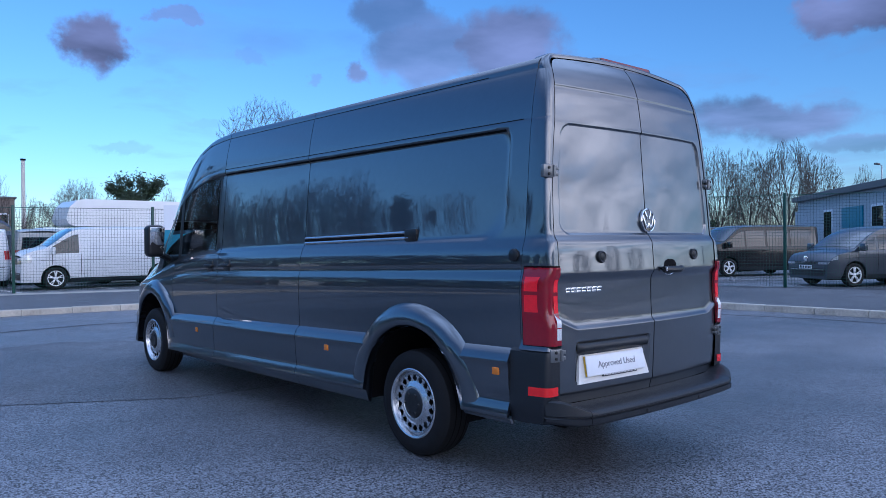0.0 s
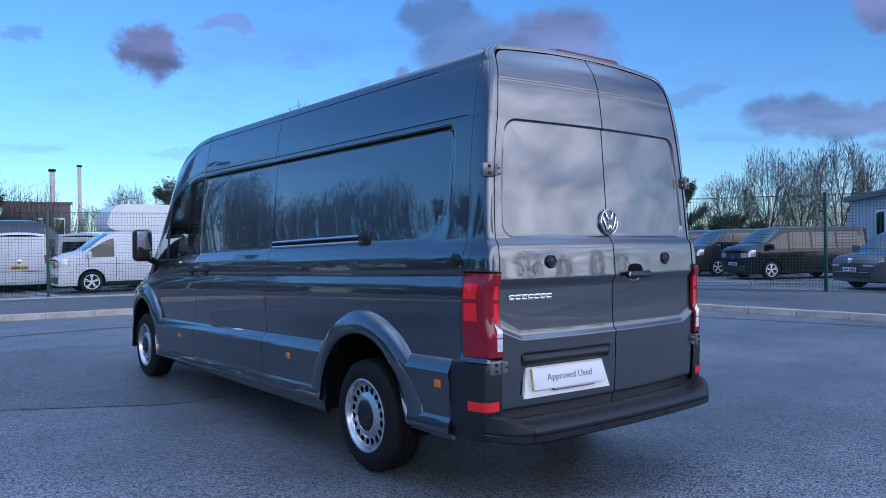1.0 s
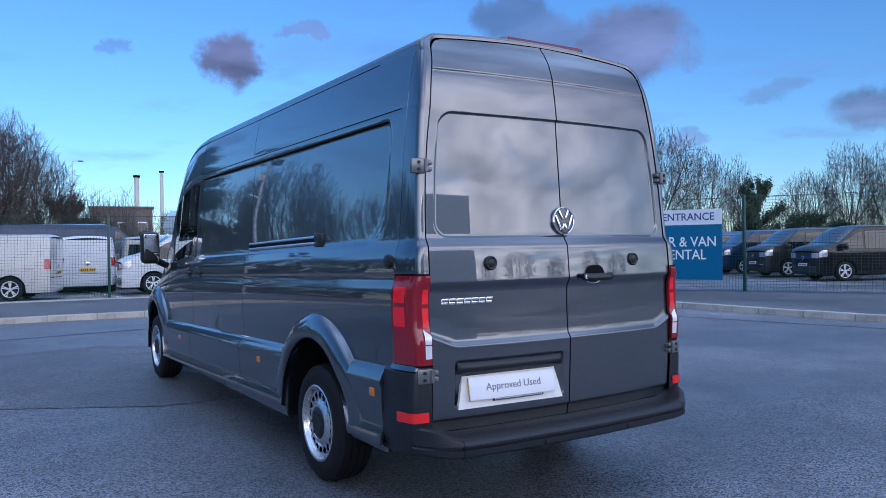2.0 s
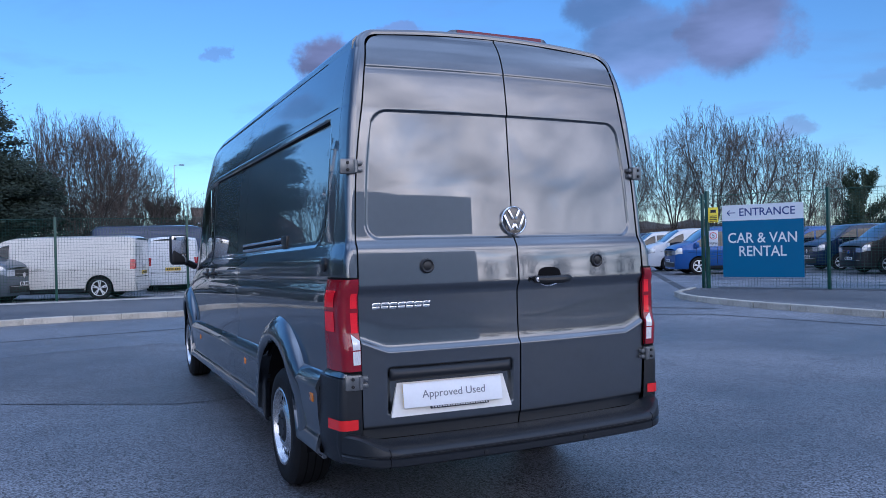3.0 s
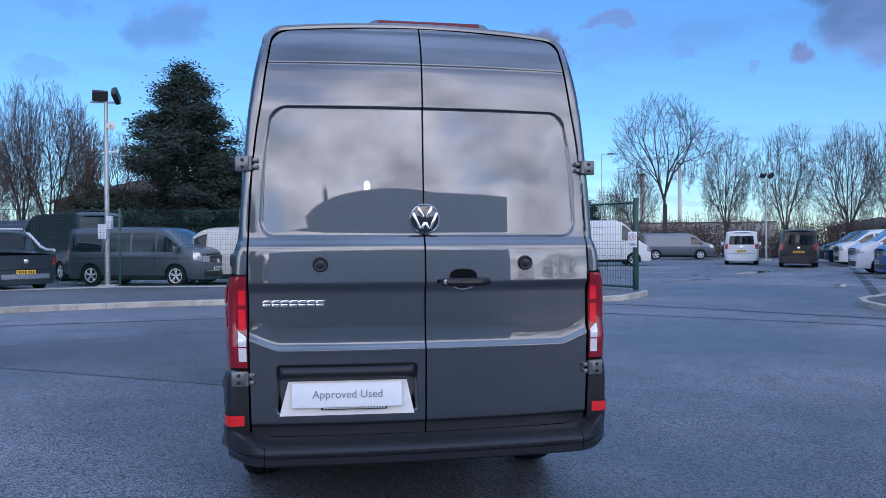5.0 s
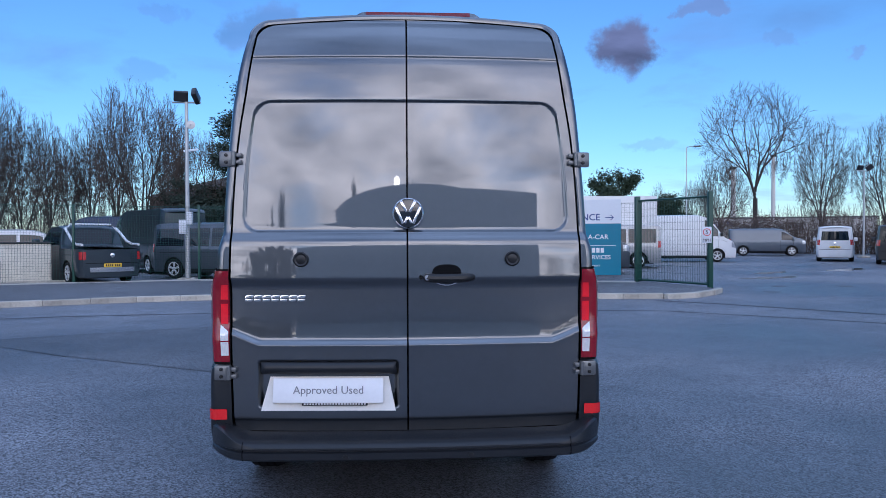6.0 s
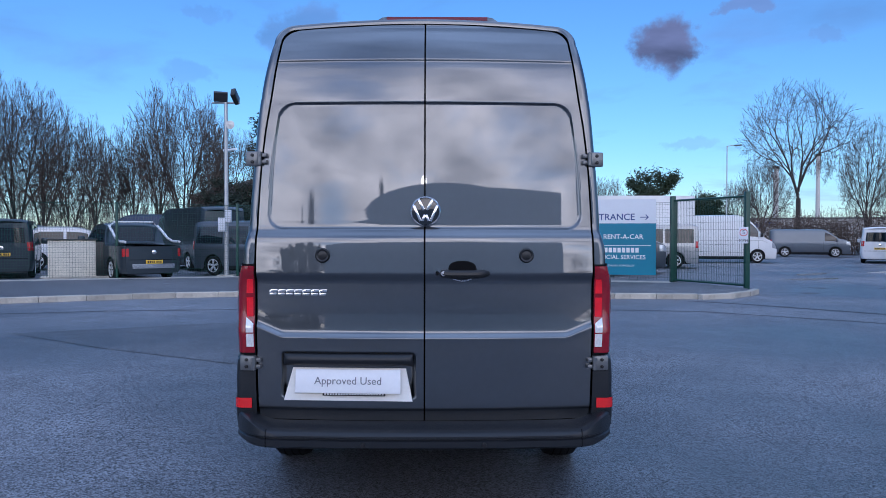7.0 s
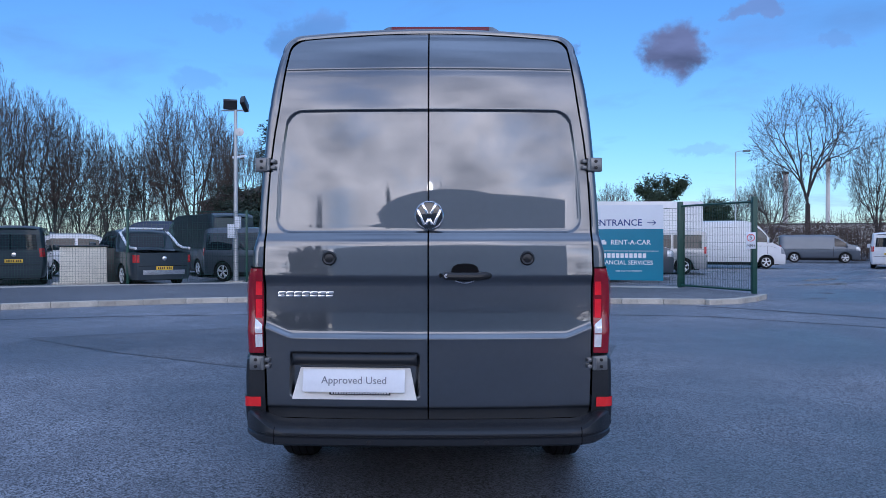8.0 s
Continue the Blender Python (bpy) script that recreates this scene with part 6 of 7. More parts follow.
for b, d, h, src in spots:
    place(src, b, d, h * 1.03, 12, rnd.uniform(0, 360), src.name not in used)
    used.add(src.name)

# the view that the paintwork mirrors: trees west of the yard and behind the camera
for i in range(16):
    x, y = -44 + rnd.uniform(-5, 5), -26 + i * 4.2 + rnd.uniform(-1, 1)
    k = rnd.uniform(6.0, 9.5) / 12
    made = copy_thing(rnd.choice((A, B, C, D)), pose(x, y, 0, 0, 0, rnd.uniform(0, 360)))
    made.scale = (k, k, k)

cedar = leaf_tree("cedar_tree", 4, 12.0, 6.2, 200000, NEEDLE, "tall dark cedar with layered boughs", True, 0.4, 0.04, 0.115)
x, y = at_bearing(-8.3, 46)
cedar.matrix_basis = pose(x, y, 0)
holly = leaf_tree("holly_tree", 9, 7.4, 4.2, 26000, LEAF, "dense evergreen holly with a ragged top", False, 0.25, 0.08, 0.17)
x, y = at_bearing(17.4, 72)
holly.matrix_basis = pose(x, y, 0)
for b, d, h, wd in ((20.6, 76, 0.72, 0.7), (15.9, 75, 0.72, 0.5), (54.0, 62, 0.86, 0.45), (57.2, 58, 0.46, 0.5), (-11.6, 50, 0.62, 0.6), (4.0, 56, 0.7, 0.5), (5.8, 58, 0.5, 0.6)):
    x, y = at_bearing(b, d)
    made = copy_thing(holly, pose(x, y, 0, 0, 0, rnd.uniform(0, 360)))
    made.scale = (wd, wd, h)
for x, y, h, wd in ((-11.2, -31, 0.90, 0.26), (-12.2, -31.5, 1.06, 0.30), (-13.2, -31, 0.96, 0.32), (-14.6, -31.5, 0.84, 0.36), (-6.7, -46.5, 1.5, 0.36), (1.3, -46.5, 1.52, 0.34),
                    (-40, -6, 0.9, 0.8), (-42, 6, 1.1, 0.9), (-43, 16, 1.2, 1.0), (-40, 26, 1.1, 0.8), (-36.5, 31, 1.3, 0.7), (-33, 35, 1.05, 0.9), (-30, 39, 1.25, 0.7)):
    made = copy_thing(holly, pose(x, y, 0, 0, 0, rnd.uniform(0, 360)))
    made.scale = (wd, wd, h)


def hedge(name, points, height, width, n, material, label):
    """A ragged belt of undergrowth."""
    rnd = random.Random(len(name) + n)
    verts, faces = [], []
    segs = list(zip(points, points[1:]))
    lens = [math.hypot(b[0] - a[0], b[1] - a[1]) for a, b in segs]
    for i in range(n):
        (a, b) = rnd.choices(segs, lens)[0]
        t = rnd.random()
        top = height * (0.62 + 0.5 * noise.noise(Vector((a[0] + (b[0] - a[0]) * t, a[1] + (b[1] - a[1]) * t, 0)) * 0.45))
        p = Vector((a[0] + (b[0] - a[0]) * t + rnd.gauss(0, width * 0.4), a[1] + (b[1] - a[1]) * t + rnd.gauss(0, width * 0.4), max(rnd.random() ** 0.8 * top, 0.05)))
        s = rnd.uniform(0.05, 0.13)
        u = Vector((rnd.gauss(0, 1), rnd.gauss(0, 1), rnd.gauss(0, 1.2))).normalized()
        w = u.orthogonal().normalized() * s * 0.4
        k = len(verts)
        verts.extend([p - u * s, p + w, p + u * s, p - w])
        faces.append((k, k + 1, k + 2, k + 3))
    me = bpy.data.meshes.new(name)
    me.from_pydata([tuple(v) for v in verts], [], faces)
    me.materials.append(material)
    return tagged(new(name, me), label, "hedge", kind="stuff")


def arc(b0, b1, d0, d1, n=10):
    return [at_bearing(b0 + (b1 - b0) * i / n, d0 + (d1 - d0) * i / n) for i in range(n + 1)]


hedge("boundary_hedge", arc(-50, 8, 42, 52), 2.7, 1.4, 28000, SCRUB, "tangled brown winter undergrowth along the boundary")
hedge("far_hedge", arc(24, 52, 68, 64), 4.2, 1.6, 32000, SCRUB, "russet winter scrub at the end of the drive")
hedge("side_hedge", arc(53, 80, 60, 70), 3.0, 2.0, 20000, LEAF, "dark evergreen hedge beyond the car park")
hedge("horizon_scrub", arc(5, 30, 84, 92), 4.6, 3.0, 24000, SCRUB, "distant brown scrub on the horizon")
hedge("west_hedge", [(-38, -40), (-40, 0), (-38, 26)], 3.4, 1.6, 6000, SCRUB, "brown undergrowth at the west boundary")


def thicket(name, line, height, width, n, label, seed):
    """A dense belt of thin upright stems and side twigs."""
    rnd = random.Random(seed)
    st = Sticks()
    for _ in range(n):
        i = rnd.randrange(len(line) - 1)
        t = rnd.random()
        p = Vector((line[i][0] + (line[i + 1][0] - line[i][0]) * t + rnd.gauss(0, width), line[i][1] + (line[i + 1][1] - line[i][1]) * t + rnd.gauss(0, width), 0))
        h = height * rnd.uniform(0.35, 1.0)
        d = Vector((rnd.gauss(0, 0.12), rnd.gauss(0, 0.12), 1)).normalized()
        mid, tip = p + d * h * 0.55, p + d * h + Vector((rnd.gauss(0, 0.15), rnd.gauss(0, 0.15), 0))
        st.add(p, mid, 0.022, 0.014)
        st.add(mid, tip, 0.014, 0.006)
        for _ in range(5):
            a = p.lerp(tip, rnd.uniform(0.25, 0.95))
            st.add(a, a + Vector((rnd.gauss(0, 0.35), rnd.gauss(0, 0.35), rnd.uniform(0.2, 0.8))) * h * 0.2, 0.009, 0.005)
    tagged(new(name, st.mesh(name, TWIG)), label, "thicket", kind="stuff")


thicket("boundary_thicket", arc(-50, -10, 44, 47), 4.2, 1.0, 1200, "thin leafless saplings and briars along the boundary", 3)
thicket("corner_thicket", arc(-9, 8, 47, 54), 5.6, 1.0, 1600, "thin leafless saplings beside the cedar", 6)
thicket("side_thicket", arc(52, 80, 66, 72), 4.6, 1.0, 2200, "thin leafless saplings beyond the car park", 7)
thicket("drive_thicket", arc(26, 52, 69, 65), 4.0, 1.0, 1300, "thin leafless saplings at the end of the drive", 4)

# trees and hedge behind the camera, mirrored in the tail doors
hedge("south_hedge", [(14.0, -38), (24, -36), (38, -29), (46, -14)], 4.2, 2.0, 16000, SCRUB, "dark winter hedge beyond the sales hall")
# unseen hedge, added to keep the mirrored horizon from showing bright
hedge("south_west_hedge", [(-10.5, -38), (-22, -38), (-36, -34), (-44, -24)], 5.0, 2.0, 14000, SCRUB, "dark winter hedge added out of view west of the sales hall")
for i, (x, y, h) in enumerate(((14, -38, 9.5), (18, -37, 8.0), (22.5, -36, 10.0), (28, -34, 8.6), (33, -31, 9.4), (38, -29, 8.0), (-19, -40, 9.0), (-25, -39, 8.0), (-31, -37, 9.4))):
    made = copy_thing((A, B, C)[i % 3], pose(x, y, 0, 0, 0, i * 77))
    made.scale = (h / 16, h / 16, h / 16)

# ---- buildings, signs and lamps ----
CLAD = shader("pale_blue_cladding", (0.40, 0.44, 0.50), 0.5, vary=0.08, scale=2)
BRICK = shader("weathered_brick", (0.15, 0.125, 0.11), 0.9, vary=0.3, scale=3)
PALE_WALL = shader("pale_render", (0.50, 0.48, 0.45), 0.85, vary=0.12, scale=1)
ROOF_GREY = shader("grey_roofing", (0.12, 0.125, 0.13), 0.7, vary=0.15, scale=1)
TEAL = shader("teal_sign", (0.015, 0.19, 0.30), 0.35, vary=0.05, scale=2)
SIGN_BLUE = shader("blue_sign", (0.006, 0.12, 0.26), 0.35, vary=0.05, scale=2)
SIGN_WHITE = shader("white_sign", (0.70, 0.74, 0.80), 0.4, vary=0.03, scale=2)
SIGN_YELLOW = shader("yellow_sign", (0.80, 0.66, 0.03), 0.4)
SIGN_RED = shader("red_ring", (0.55, 0.03, 0.04), 0.4)
INK_BLUE = shader("blue_lettering", (0.03, 0.06, 0.22), 0.5)
GALV = shader("galvanised_steel", (0.42, 0.44, 0.46), 0.4, 0.6, vary=0.12, scale=6)
CHIMNEY = shader("pale_chimney", (0.55, 0.53, 0.50), 0.8, vary=0.1, scale=0.5)
TEXT_WHITE = shader("white_lettering", (0.78, 0.80, 0.82), 0.5)
LAMP_GLASS = shader("lamp_glass", (0.03, 0.033, 0.038), 0.15)


def sign_frame(p0, p1, base):
    """Local x along the board from p0 to p1, y through it (front at -y), z up."""
    d = Vector((p1[0] - p0[0], p1[1] - p0[1], 0))
    return Matrix.Translation((p0[0], p0[1], base)) @ Matrix.Rotation(math.atan2(d.y, d.x), 4, "Z"), d.length


def on_board(m, x, z, size=None):
    return m @ Matrix.Translation((x, -0.016, z)) @ pose(0, 0, 0, 90, 0, 0)


def arrow(m, x, z, way, s, mat, parent):
    bm = bmesh.new()
    for a, b in (((-s, 0), (s, 0)), ((s * way, 0), (s * way * 0.3, s * 0.62)), ((s * way, 0), (s * way * 0.3, -s * 0.62))):
        d = Vector((b[0] - a[0], 0, b[1] - a[1]))
        own = box(-d.length / 2, -0.003, -0.011, d.length / 2, 0.003, 0.011)
        join(bm, own, Matrix.Translation(((a[0] + b[0]) / 2, 0, (a[1] + b[1]) / 2)) @ Matrix.Rotation(-math.atan2(d.z, d.x), 4, "Y"))
    bm.transform(m @ Matrix.Translation((x, -0.014, z)))
    return part("arrow", bm, mat, parent, smooth=False)


def entrance_sign():
    top = thing("entrance_sign", "blue and white board reading Entrance, Car and Van Rental", "sign", "yard signs")
    m, w = sign_frame((13.44, 11.93), (14.34, 10.13), 0.405)
    bm = box(0, -0.012, 0, w, 0.012, 1.49)
    bm.transform(m)
    part("blue_board", bm, SIGN_BLUE, top, "dark blue board", smooth=False)
    bm = box(0, -0.013, 1.494, w, 0.011, 1.905)
    bm.transform(m)
    part("white_header", bm, SIGN_WHITE, top, "white header board", smooth=False)
    arrow(m, 0.24, 1.70, -1, 0.11, INK_BLUE, top)
    words("header_lettering", "ENTRANCE", 0.285, on_board(m, 1.13, 1.70) @ Matrix.Diagonal((0.95, 1, 1, 1)), INK_BLUE, top)
    words("lettering", "CAR & VAN", 0.38, on_board(m, w / 2, 1.02) @ Matrix.Diagonal((0.88, 1, 1, 1)), TEXT_WHITE, top)
    words("lettering", "RENTAL", 0.38, on_board(m, w / 2, 0.67) @ Matrix.Diagonal((0.86, 1, 1, 1)), TEXT_WHITE, top)


def rent_sign():
    top = thing("rental_sign", "teal and white rental board with an arrow beside the gate", "sign", "yard signs")
    m, w = sign_frame((4.36, 19.16), (6.50, 18.51), 0.28)
    bm = box(0, -0.062, 0, w, -0.04, 1.52)
    bm.transform(m)
    part("teal_board", bm, TEAL, top, "teal board", smooth=False)
    bm = box(0, -0.063, 1.525, w, -0.041, 2.23)
    bm.transform(m)
    part("white_header", bm, SIGN_WHITE, top, "white header board", smooth=False)
    f = m @ Matrix.Translation((0, -0.05, 0))
    words("header_lettering", "ENTRANCE", 0.27, on_board(f, 0.94, 1.70), INK_BLUE, top)
    arrow(f, 1.90, 1.70, 1, 0.12, INK_BLUE, top)
    words("lettering", "RENT-A-CAR", 0.20, on_board(f, 1.30, 1.12), TEXT_WHITE, top)
    bm = bmesh.new()
    box(0.42, -0.006, 1.06, 0.60, 0, 1.15, 0.01, bm); box(0.46, -0.006, 1.15, 0.56, 0, 1.20, 0.01, bm)
    bm.transform(f @ Matrix.Translation((0, -0.014, 0)))
    part("car_symbol", bm, TEXT_WHITE, top)
    bm = box(0.12, -0.004, 0.86, w - 0.14, 0, 0.875)
    bm.transform(f @ Matrix.Translation((0, -0.013, 0)))
    part("rule_line", bm, TEXT_WHITE, top, smooth=False)
    for i in range(10):
        bm = box(0.50 + i * 0.128, -0.004, 0.66, 0.595 + i * 0.128, 0, 0.80)
        bm.transform(f @ Matrix.Translation((0, -0.013, 0)))
        part("white_bar", bm, TEXT_WHITE, top, smooth=False)
    words("lettering", "FINANCIAL SERVICES", 0.175, on_board(f, 1.12, 0.52), TEXT_WHITE, top)
    words("small_lettering", "THE KEY TO MOBILITY", 0.075, on_board(f, 1.25, 0.27), TEXT_WHITE, top)


def speed_sign(x, y, z, rz):
    top = thing("speed_limit_sign", "small white five miles per hour plate", "sign", "speed signs", pose(x, y, z, 0, 0, rz))
    part("plate", box(-0.115, -0.008, -0.22, 0.115, 0.008, 0.2, 0.01), SIGN_WHITE, top)
    bm = bmesh.new()
    grid(lambda a, r: Vector((math.cos(a) * r, -0.011, 0.06 + math.sin(a) * r)), lin(0, math.tau, 33), [0.078, 0.096], bm)
    part("ring", bm, SIGN_RED, top, "red ring", smooth=False)
    words("number", "5", 0.15, Matrix.Translation((0, -0.012, 0.06)) @ pose(0, 0, 0, 90, 0, 0), PRINT_BLACK, top)
    words("unit_lettering", "MPH", 0.105, Matrix.Translation((0, -0.012, -0.15)) @ pose(0, 0, 0, 90, 0, 0), PRINT_BLACK, top)
    return top


entrance_sign()
rent_sign()
speed_sign(13.20, 12.02, 1.45, -48)
speed_sign(7.92, 15.70, 1.46, -20)
yel = thing("camera_notice", "yellow camera surveillance notice on the gate post", "sign", m=pose(13.24, 12.05, 2.07, 0, 0, -48))
part("plate", box(-0.125, -0.006, -0.2, 0.125, 0.006, 0.2, 0.01), SIGN_YELLOW, yel)
part("symbol", box(-0.07, -0.009, 0.06, 0.07, -0.006, 0.14, 0.0), PRINT_BLACK, yel, smooth=False)
for i in range(4):
    part("text_bar", box(-0.09, -0.009, -0.04 - i * 0.045, 0.09, -0.006, -0.02 - i * 0.045), PRINT_BLACK, yel, smooth=False)


def gate(p0, p1, h, label):
    top = thing("mesh_gate", label, "gate")
    fence = Vector((p1[0] - p0[0], p1[1] - p0[1], 0))
    n = int(fence.length / 0.06)
    for p, r in ((p0, 0.07), (p1, 0.06)):
        part("post", box(p[0] - r, p[1] - r, 0, p[0] + r, p[1] + r, h + 0.08, 0.008), GREEN, top)
    for z in (0.16, h - 0.05):
        part("rail", tube([(p0[0], p0[1], z), (p1[0], p1[1], z)], 0.03, 6), GREEN, top)
    bm = bmesh.new()
    for i in range(1, n):
        p = Vector(p0 + (0,)) + fence * i / n
        tube([(p.x, p.y, 0.16), (p.x, p.y, h - 0.05)], 0.0045, 3, bm, False)
    for k in range(int(h / 0.2)):
        z = 0.2 + k * 0.2
        tube([(p0[0], p0[1], z), (p1[0], p1[1], z)], 0.0035, 3, bm, False)
    part("mesh_panel", bm, GREEN, top, smooth=False)
    return top


gate((6.92, 18.29), (8.05, 15.80), 2.5, "open green mesh gate leaf on a square post")
gp = thing("gate_post", "green square gate post by the entrance board", "post")
part("post", box(13.14, 12.17, 0, 13.23, 12.26, 2.72, 0.01), GREEN, gp)


def mast(x, y, h, heads, label, r=0.07, camera_box=True):
    top = thing("floodlight_mast", label, "lamp post", "floodlight masts", pose(x, y, 0))
    part("pole", tube([(0, 0, 0), (0, 0, h * 0.5), (0, 0, h)], [r * 1.25, r, r * 0.8], 10), GALV, top)
    part("base", box(-0.28, -0.28, 0, 0.28, 0.28, 0.14, 0.03), CONCRETE, top)
    part("cross_bar", tube([(-0.45, 0, h), (0.45, 0, h)], 0.03, 8), GALV, top)
    for sx, tilt in heads:
        fl = new("floodlight")
        fl.parent = top
        fl.matrix_basis = pose(sx, -0.05, h + 0.20, 32 if sx < 0 else 12, 0 if sx < 0 else -38, tilt)
        part("case", box(-0.22, -0.10, -0.16, 0.22, 0.05, 0.16, 0.02), BLACK, fl)
        part("glass", box(-0.19, -0.115, -0.13, 0.19, -0.101, 0.13), LAMP_GLASS, fl, smooth=False)
    if camera_box:
        part("control_box", box(-0.22, -0.20, 1.55, 0.02, -0.06, 2.0, 0.01), SIGN_WHITE, top, "white control box")
        part("control_box", box(0.02, -0.2, 1.85, 0.2, -0.06, 2.25, 0.01), SIGN_WHITE, top, "white control box")
        part("loudspeaker", lathe([(0, 0.05), (-0.1, 0.08), (-0.25, 0.14), (-0.26, 0.02)], 14, "y"), GALV, top).matrix_basis = Matrix.Translation((0.2, 0, h - 0.75))
        part("camera_arm", tube([(-0.1, 0, 4.2), (0.35, 0, 4.25)], 0.035, 6), SIGN_WHITE, top)
    return top


mast(-6.80, 21.25, 5.75, ((-0.16, 18), (0.34, -100)), "galvanised floodlight mast with two black lamps and a control box")
x, y = at_bearing(-7.3, 47)
mast(x, y, 4.4, ((-0.3, 20), (0.3, -20)), "small white twin-lamp mast in front of the cedar", 0.06, False)
x, y = at_bearing(33.6, 56)
mast(x, y, 5.6, ((-0.3, 20), (0.3, -20)), "twin-lamp mast at the end of the drive", 0.06, False)


def street_lamp(b, d, h, way):
    x, y = at_bearing(b, d)
    top = thing("street_lamp", "tall grey street lamp with a short arm", "street lamp", "street lamps", pose(x, y, 0, 0, 0, way))
    part("column", tube([(0, 0, 0), (0, 0, 1.2), (0, 0, 1.25), (0, 0, h)], [0.09, 0.09, 0.06, 0.045], 8), GALV, top)
    part("arm", tube([(0, 0, h), (0.3, 0, h + 0.08), (0.7, 0, h + 0.1)], 0.03, 6), GALV, top)
    part("lantern", box(0.6, -0.12, h + 0.03, 1.2, 0.12, h + 0.16, 0.04), ROOF_GREY, top)


street_lamp(5.4, 100, 12.2, 0)
street_lamp(22.2, 68, 9.0, 0)
street_lamp(70.2, 60, 6.6, 180)


def chimney(b, d, h, r):
    x, y = at_bearing(b, d)
    top = thing("chimney_stack", "tall pale industrial chimney with a black rim", "chimney", "chimneys", pose(x, y, 0))
    part("shaft", tube([(0, 0, 0), (0, 0, h)], [r * 1.1, r * 0.9], 14), CHIMNEY, top)
    part("rim", tube([(0, 0, h), (0, 0, h + r * 0.9), (0, 0, h + r * 0.95)], [r * 1.25, r * 1.35, r], 14), SEAM_SHADE, top)


chimney(9.75, 150, 15.0, 0.46)
chimney(11.4, 150, 16.0, 0.34)
chimney(24.8, 150, 13.8, 0.46)
chimney(27.4, 150, 15.8, 0.36)


def shed(name, label, b, d, w, depth, h, turn, wall, roof=ROOF_GREY, windows=0, group="", lettering="", roof_rise=0.0):
    x, y = at_bearing(b, d)
    top = thing(name, label, "building", group, pose(x, y, 0, 0, 0, turn))
    part("wall", box(0, 0, 0, w, depth, h), wall, top, smooth=False)
    if roof_rise:
        bm = bmesh.new()
        for yy in (-0.3, depth + 0.3):
            for xx, zz in ((-0.3, h), (w / 2, h + roof_rise), (w + 0.3, h)):
                bm.verts.new((xx, yy, zz))
        bm.verts.ensure_lookup_table()
        v = bm.verts
        for f in ((0, 1, 4, 3), (1, 2, 5, 4), (0, 2, 1), (3, 4, 5)):
            bm.faces.new([v[i] for i in f])
        part("roof", bm, roof, top, smooth=False)
    else:
        part("roof", box(-0.25, -0.25, h, w + 0.25, depth + 0.25, h + 0.22), roof, top, smooth=False)
    for i in range(windows):
        wx = (i + 0.5) * w / windows
        win = new("window")
        win.parent = top
        part("frame", box(wx - 0.65, -0.05, h * 0.38, wx + 0.65, 0.02, h * 0.74, 0.01), SIGN_WHITE, win)
        part("pane", box(wx - 0.58, -0.06, h * 0.41, wx + 0.58, -0.051, h * 0.71), GLASS, win, smooth=False)
    if lettering:
        words("lettering", lettering, h * 0.24, Matrix.Translation((w * 0.12, -0.05, h * 0.80)) @ pose(0, 0, 0, 90, 0, 0), INK_BLUE, top, 0.02)
    return top


office = thing("site_office", "low pale blue clad office with a flat roof", "building", m=pose(42.4, 17.5, 0, 0, 0, -142.4))
part("wall", box(0, 0, 0, 15, 9, 3.62), CLAD, office, smooth=False)
part("roof", box(-0.05, -0.35, 3.62, 15.3, 9.3, 3.92, 0.02), ROOF_GREY, office, "grey flat roof", smooth=False)
part("porch", box(-2.6, 0.5, 0, -0.02, 8.5, 3.15), CLAD, office, "lower pale blue end bay", smooth=False)
for x in (5.9, 12.9):
    win = new("window")
    win.parent = office
    part("frame", box(x - 0.75, -0.05, 1.2, x + 0.75, 0.02, 2.95, 0.01), SIGN_WHITE, win)
    part("pane", box(x - 0.64, -0.06, 1.3, x + 0.64, -0.051, 2.84), GLASS, win, smooth=False)
part("wall_sign", box(8.2, -0.07, 1.95, 11.1, -0.01, 2.95), TEAL, office, "teal wall sign", smooth=False)
shed("far_works", "distant brown brick works with a flat roof", 6.6, 120, 8.4, 10, 7.8, -9, BRICK, windows=3)
shed("far_store", "distant pale retail shed with blue lettering", 22.8, 125, 24, 12, 4.1, -24, PALE_WALL, lettering="CENTRE")
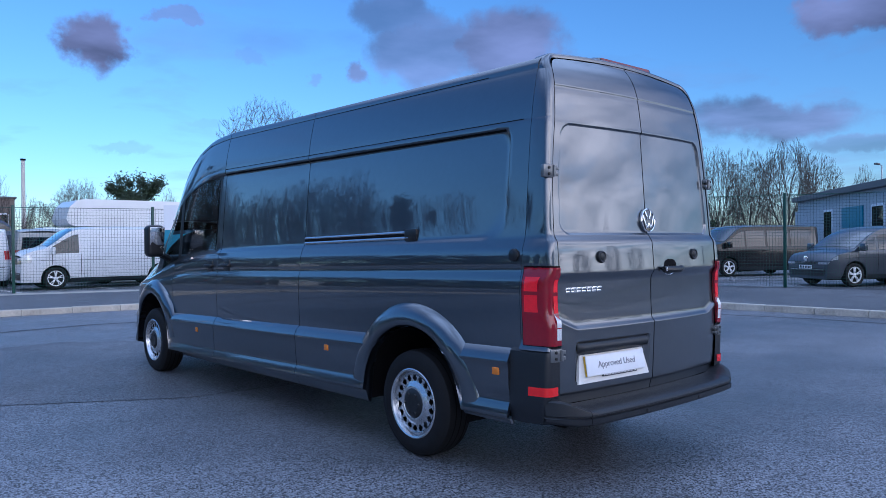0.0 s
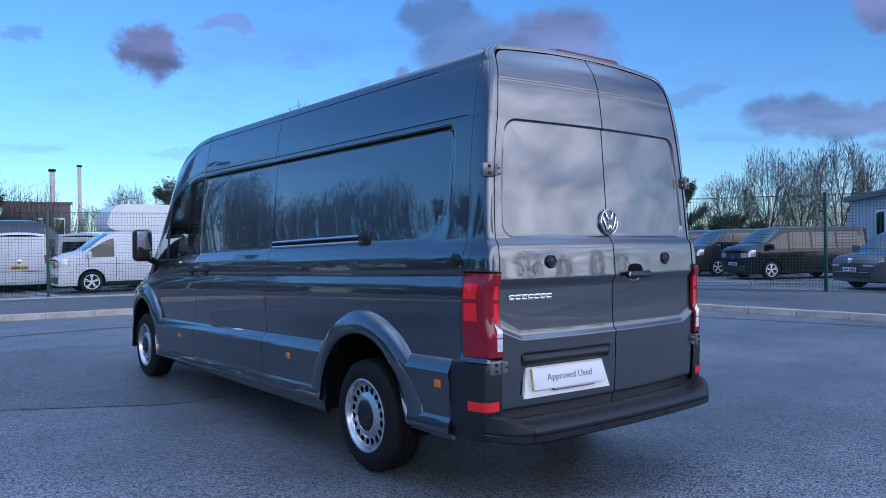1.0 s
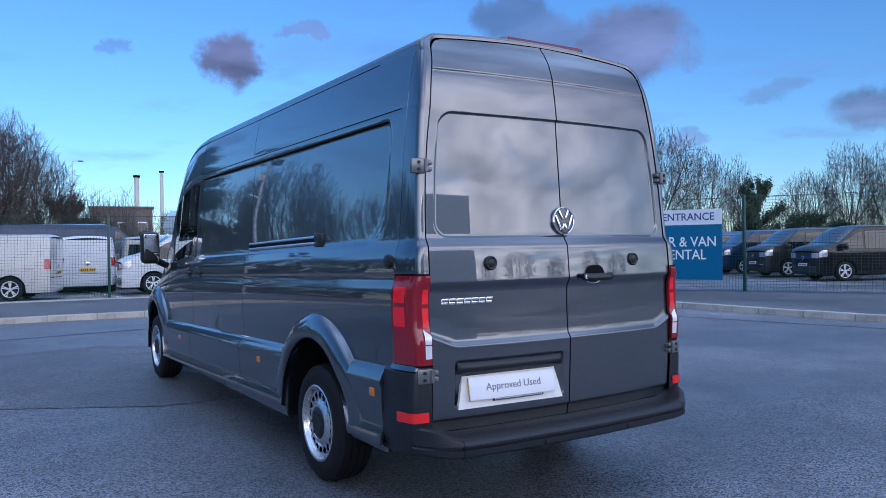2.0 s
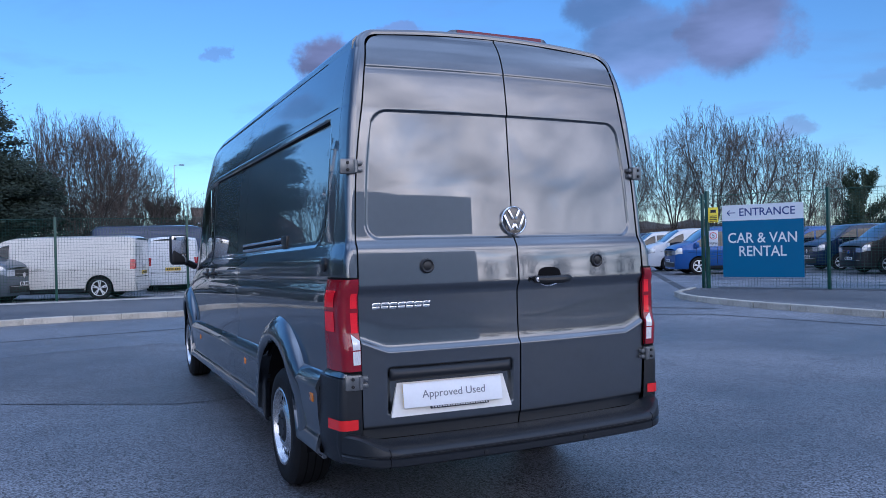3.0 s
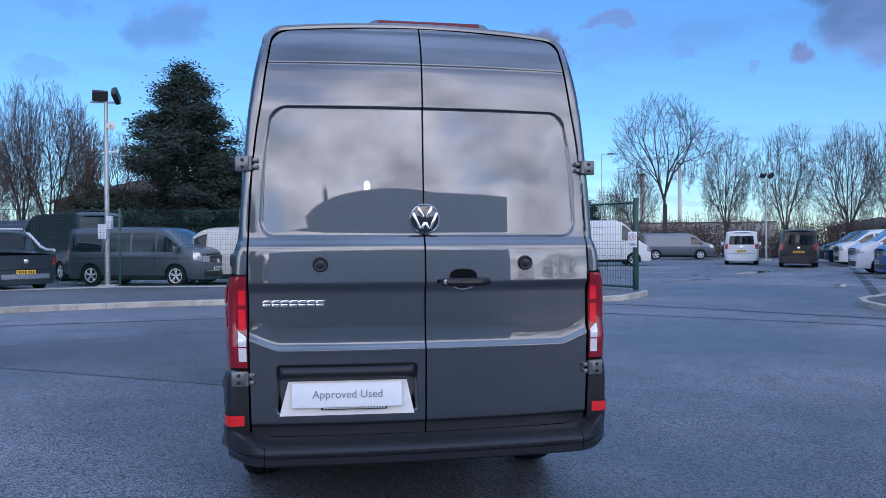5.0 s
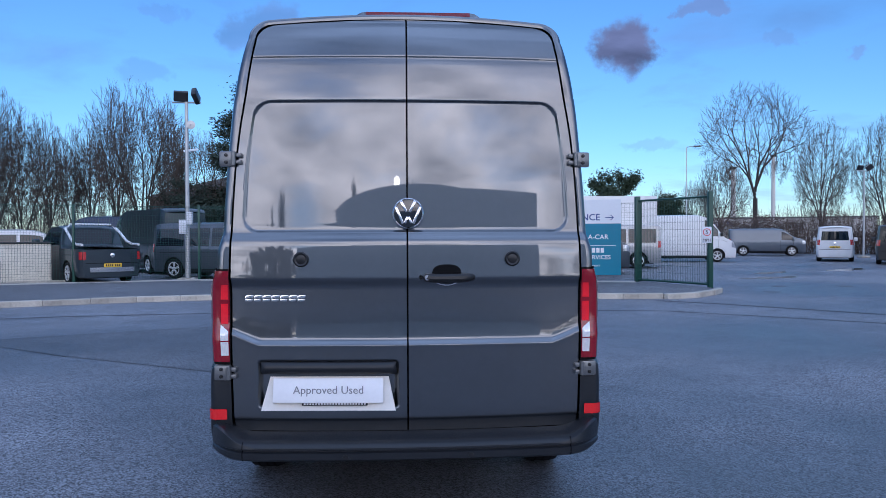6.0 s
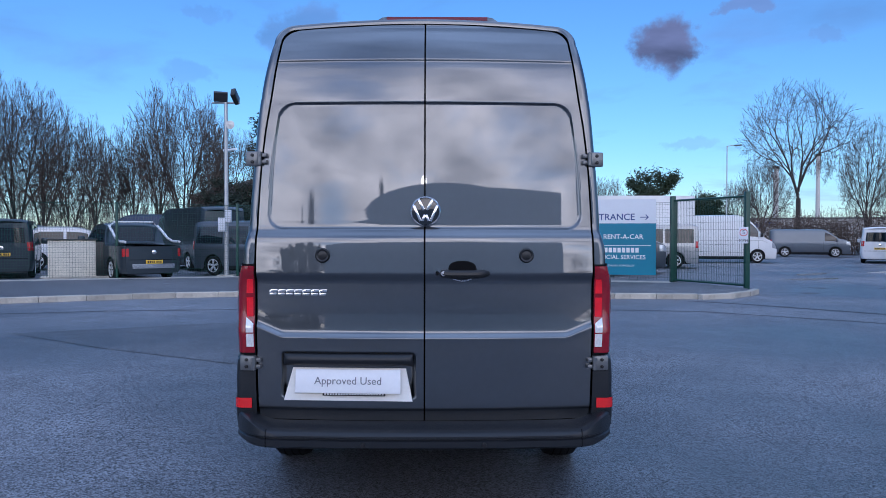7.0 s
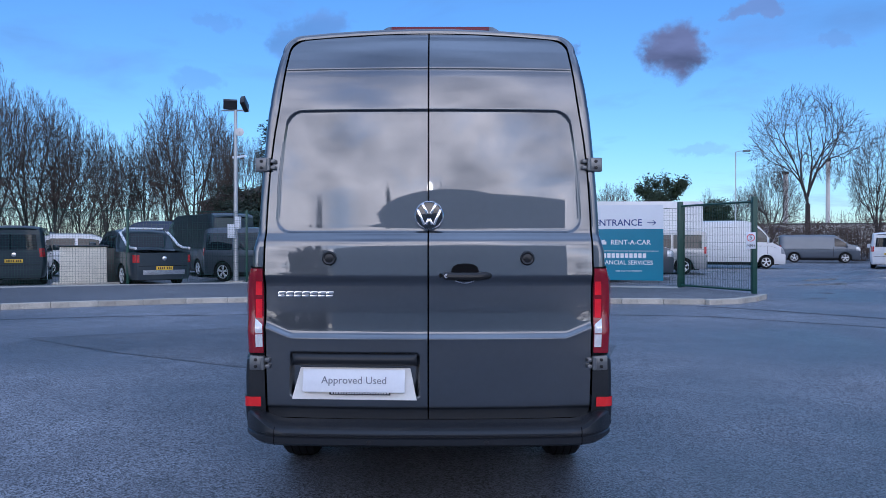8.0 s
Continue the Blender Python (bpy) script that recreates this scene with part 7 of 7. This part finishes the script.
shed("far_terrace", "distant brick houses with a pitched roof", 37.0, 130, 14, 9, 3.4, -40, BRICK, windows=3, roof_rise=1.4)
shed("far_terrace", "distant brick houses with a pitched roof", 40.5, 126, 12, 9, 3.4, -42, BRICK, windows=3, roof_rise=1.4)
shed("far_terrace", "brick house roofs behind the trees", -17.0, 70, 14, 9, 5.0, 15, BRICK, windows=3, roof_rise=2.0)

CREAM = shader("cream_cladding", (0.74, 0.71, 0.62), 0.6, vary=0.15, scale=4)
HALL = shader("pale_cream_cladding", (0.84, 0.79, 0.72), 0.6, vary=0.06, scale=0.3)
# the sales hall across the yard, seen only as a mirror image in the tail doors
bm = bmesh.new()
arc_pts = [(-9.6 + 22.2 * i / 24, 5.6 + 2.2 * math.sin(math.pi * min(0.12 + i / 24 * 0.75, 0.62))) for i in range(25)]
grid(lambda i, k: Vector((arc_pts[i][0], -29.0 if k < 2 else -44.0, 0 if k in (0, 3) else arc_pts[i][1])), range(25), range(4), bm)
hall = thing("sales_hall", "pale grey sales hall with a gently curved roof across the yard", "building")
part("wall", bm, HALL, hall, smooth=False)
part("end_wall", grid(lambda y, z: Vector((12.6, y, z * arc_pts[-1][1])), [-29, -44], [0, 1]), HALL, hall, smooth=False)
part("end_wall", grid(lambda y, z: Vector((-9.6, y, z * arc_pts[0][1])), [-29, -44], [0, 1]), HALL, hall, smooth=False)

# white store cabinet behind the fence
cab = thing("store_cabinet", "cream ribbed store cabinet with a dark lid on a slab", "cabinet", m=pose(-11.55, 20.9, 0, 0, 0, 24))
part("body", box(-0.78, -0.4, 0.10, 0.60, 0.4, 1.26, 0.03), CREAM, cab)
part("lid", box(-0.82, -0.45, 1.26, 0.66, 0.45, 1.31, 0.02), BLACK, cab, "dark lid")
part("slab", box(-1.0, -0.5, 0, 1.0, 0.5, 0.12, 0.02), CONCRETE, cab)
part("side_board", box(0.605, -0.42, 0.08, 1.22, 0.36, 1.22, 0.01), BLACK, cab, "black side board")
for x in lin(-0.7, 0.52, 12):
    part("rib", box(x - 0.012, -0.418, 0.16, x + 0.012, -0.395, 1.22), CREAM, cab, smooth=False)
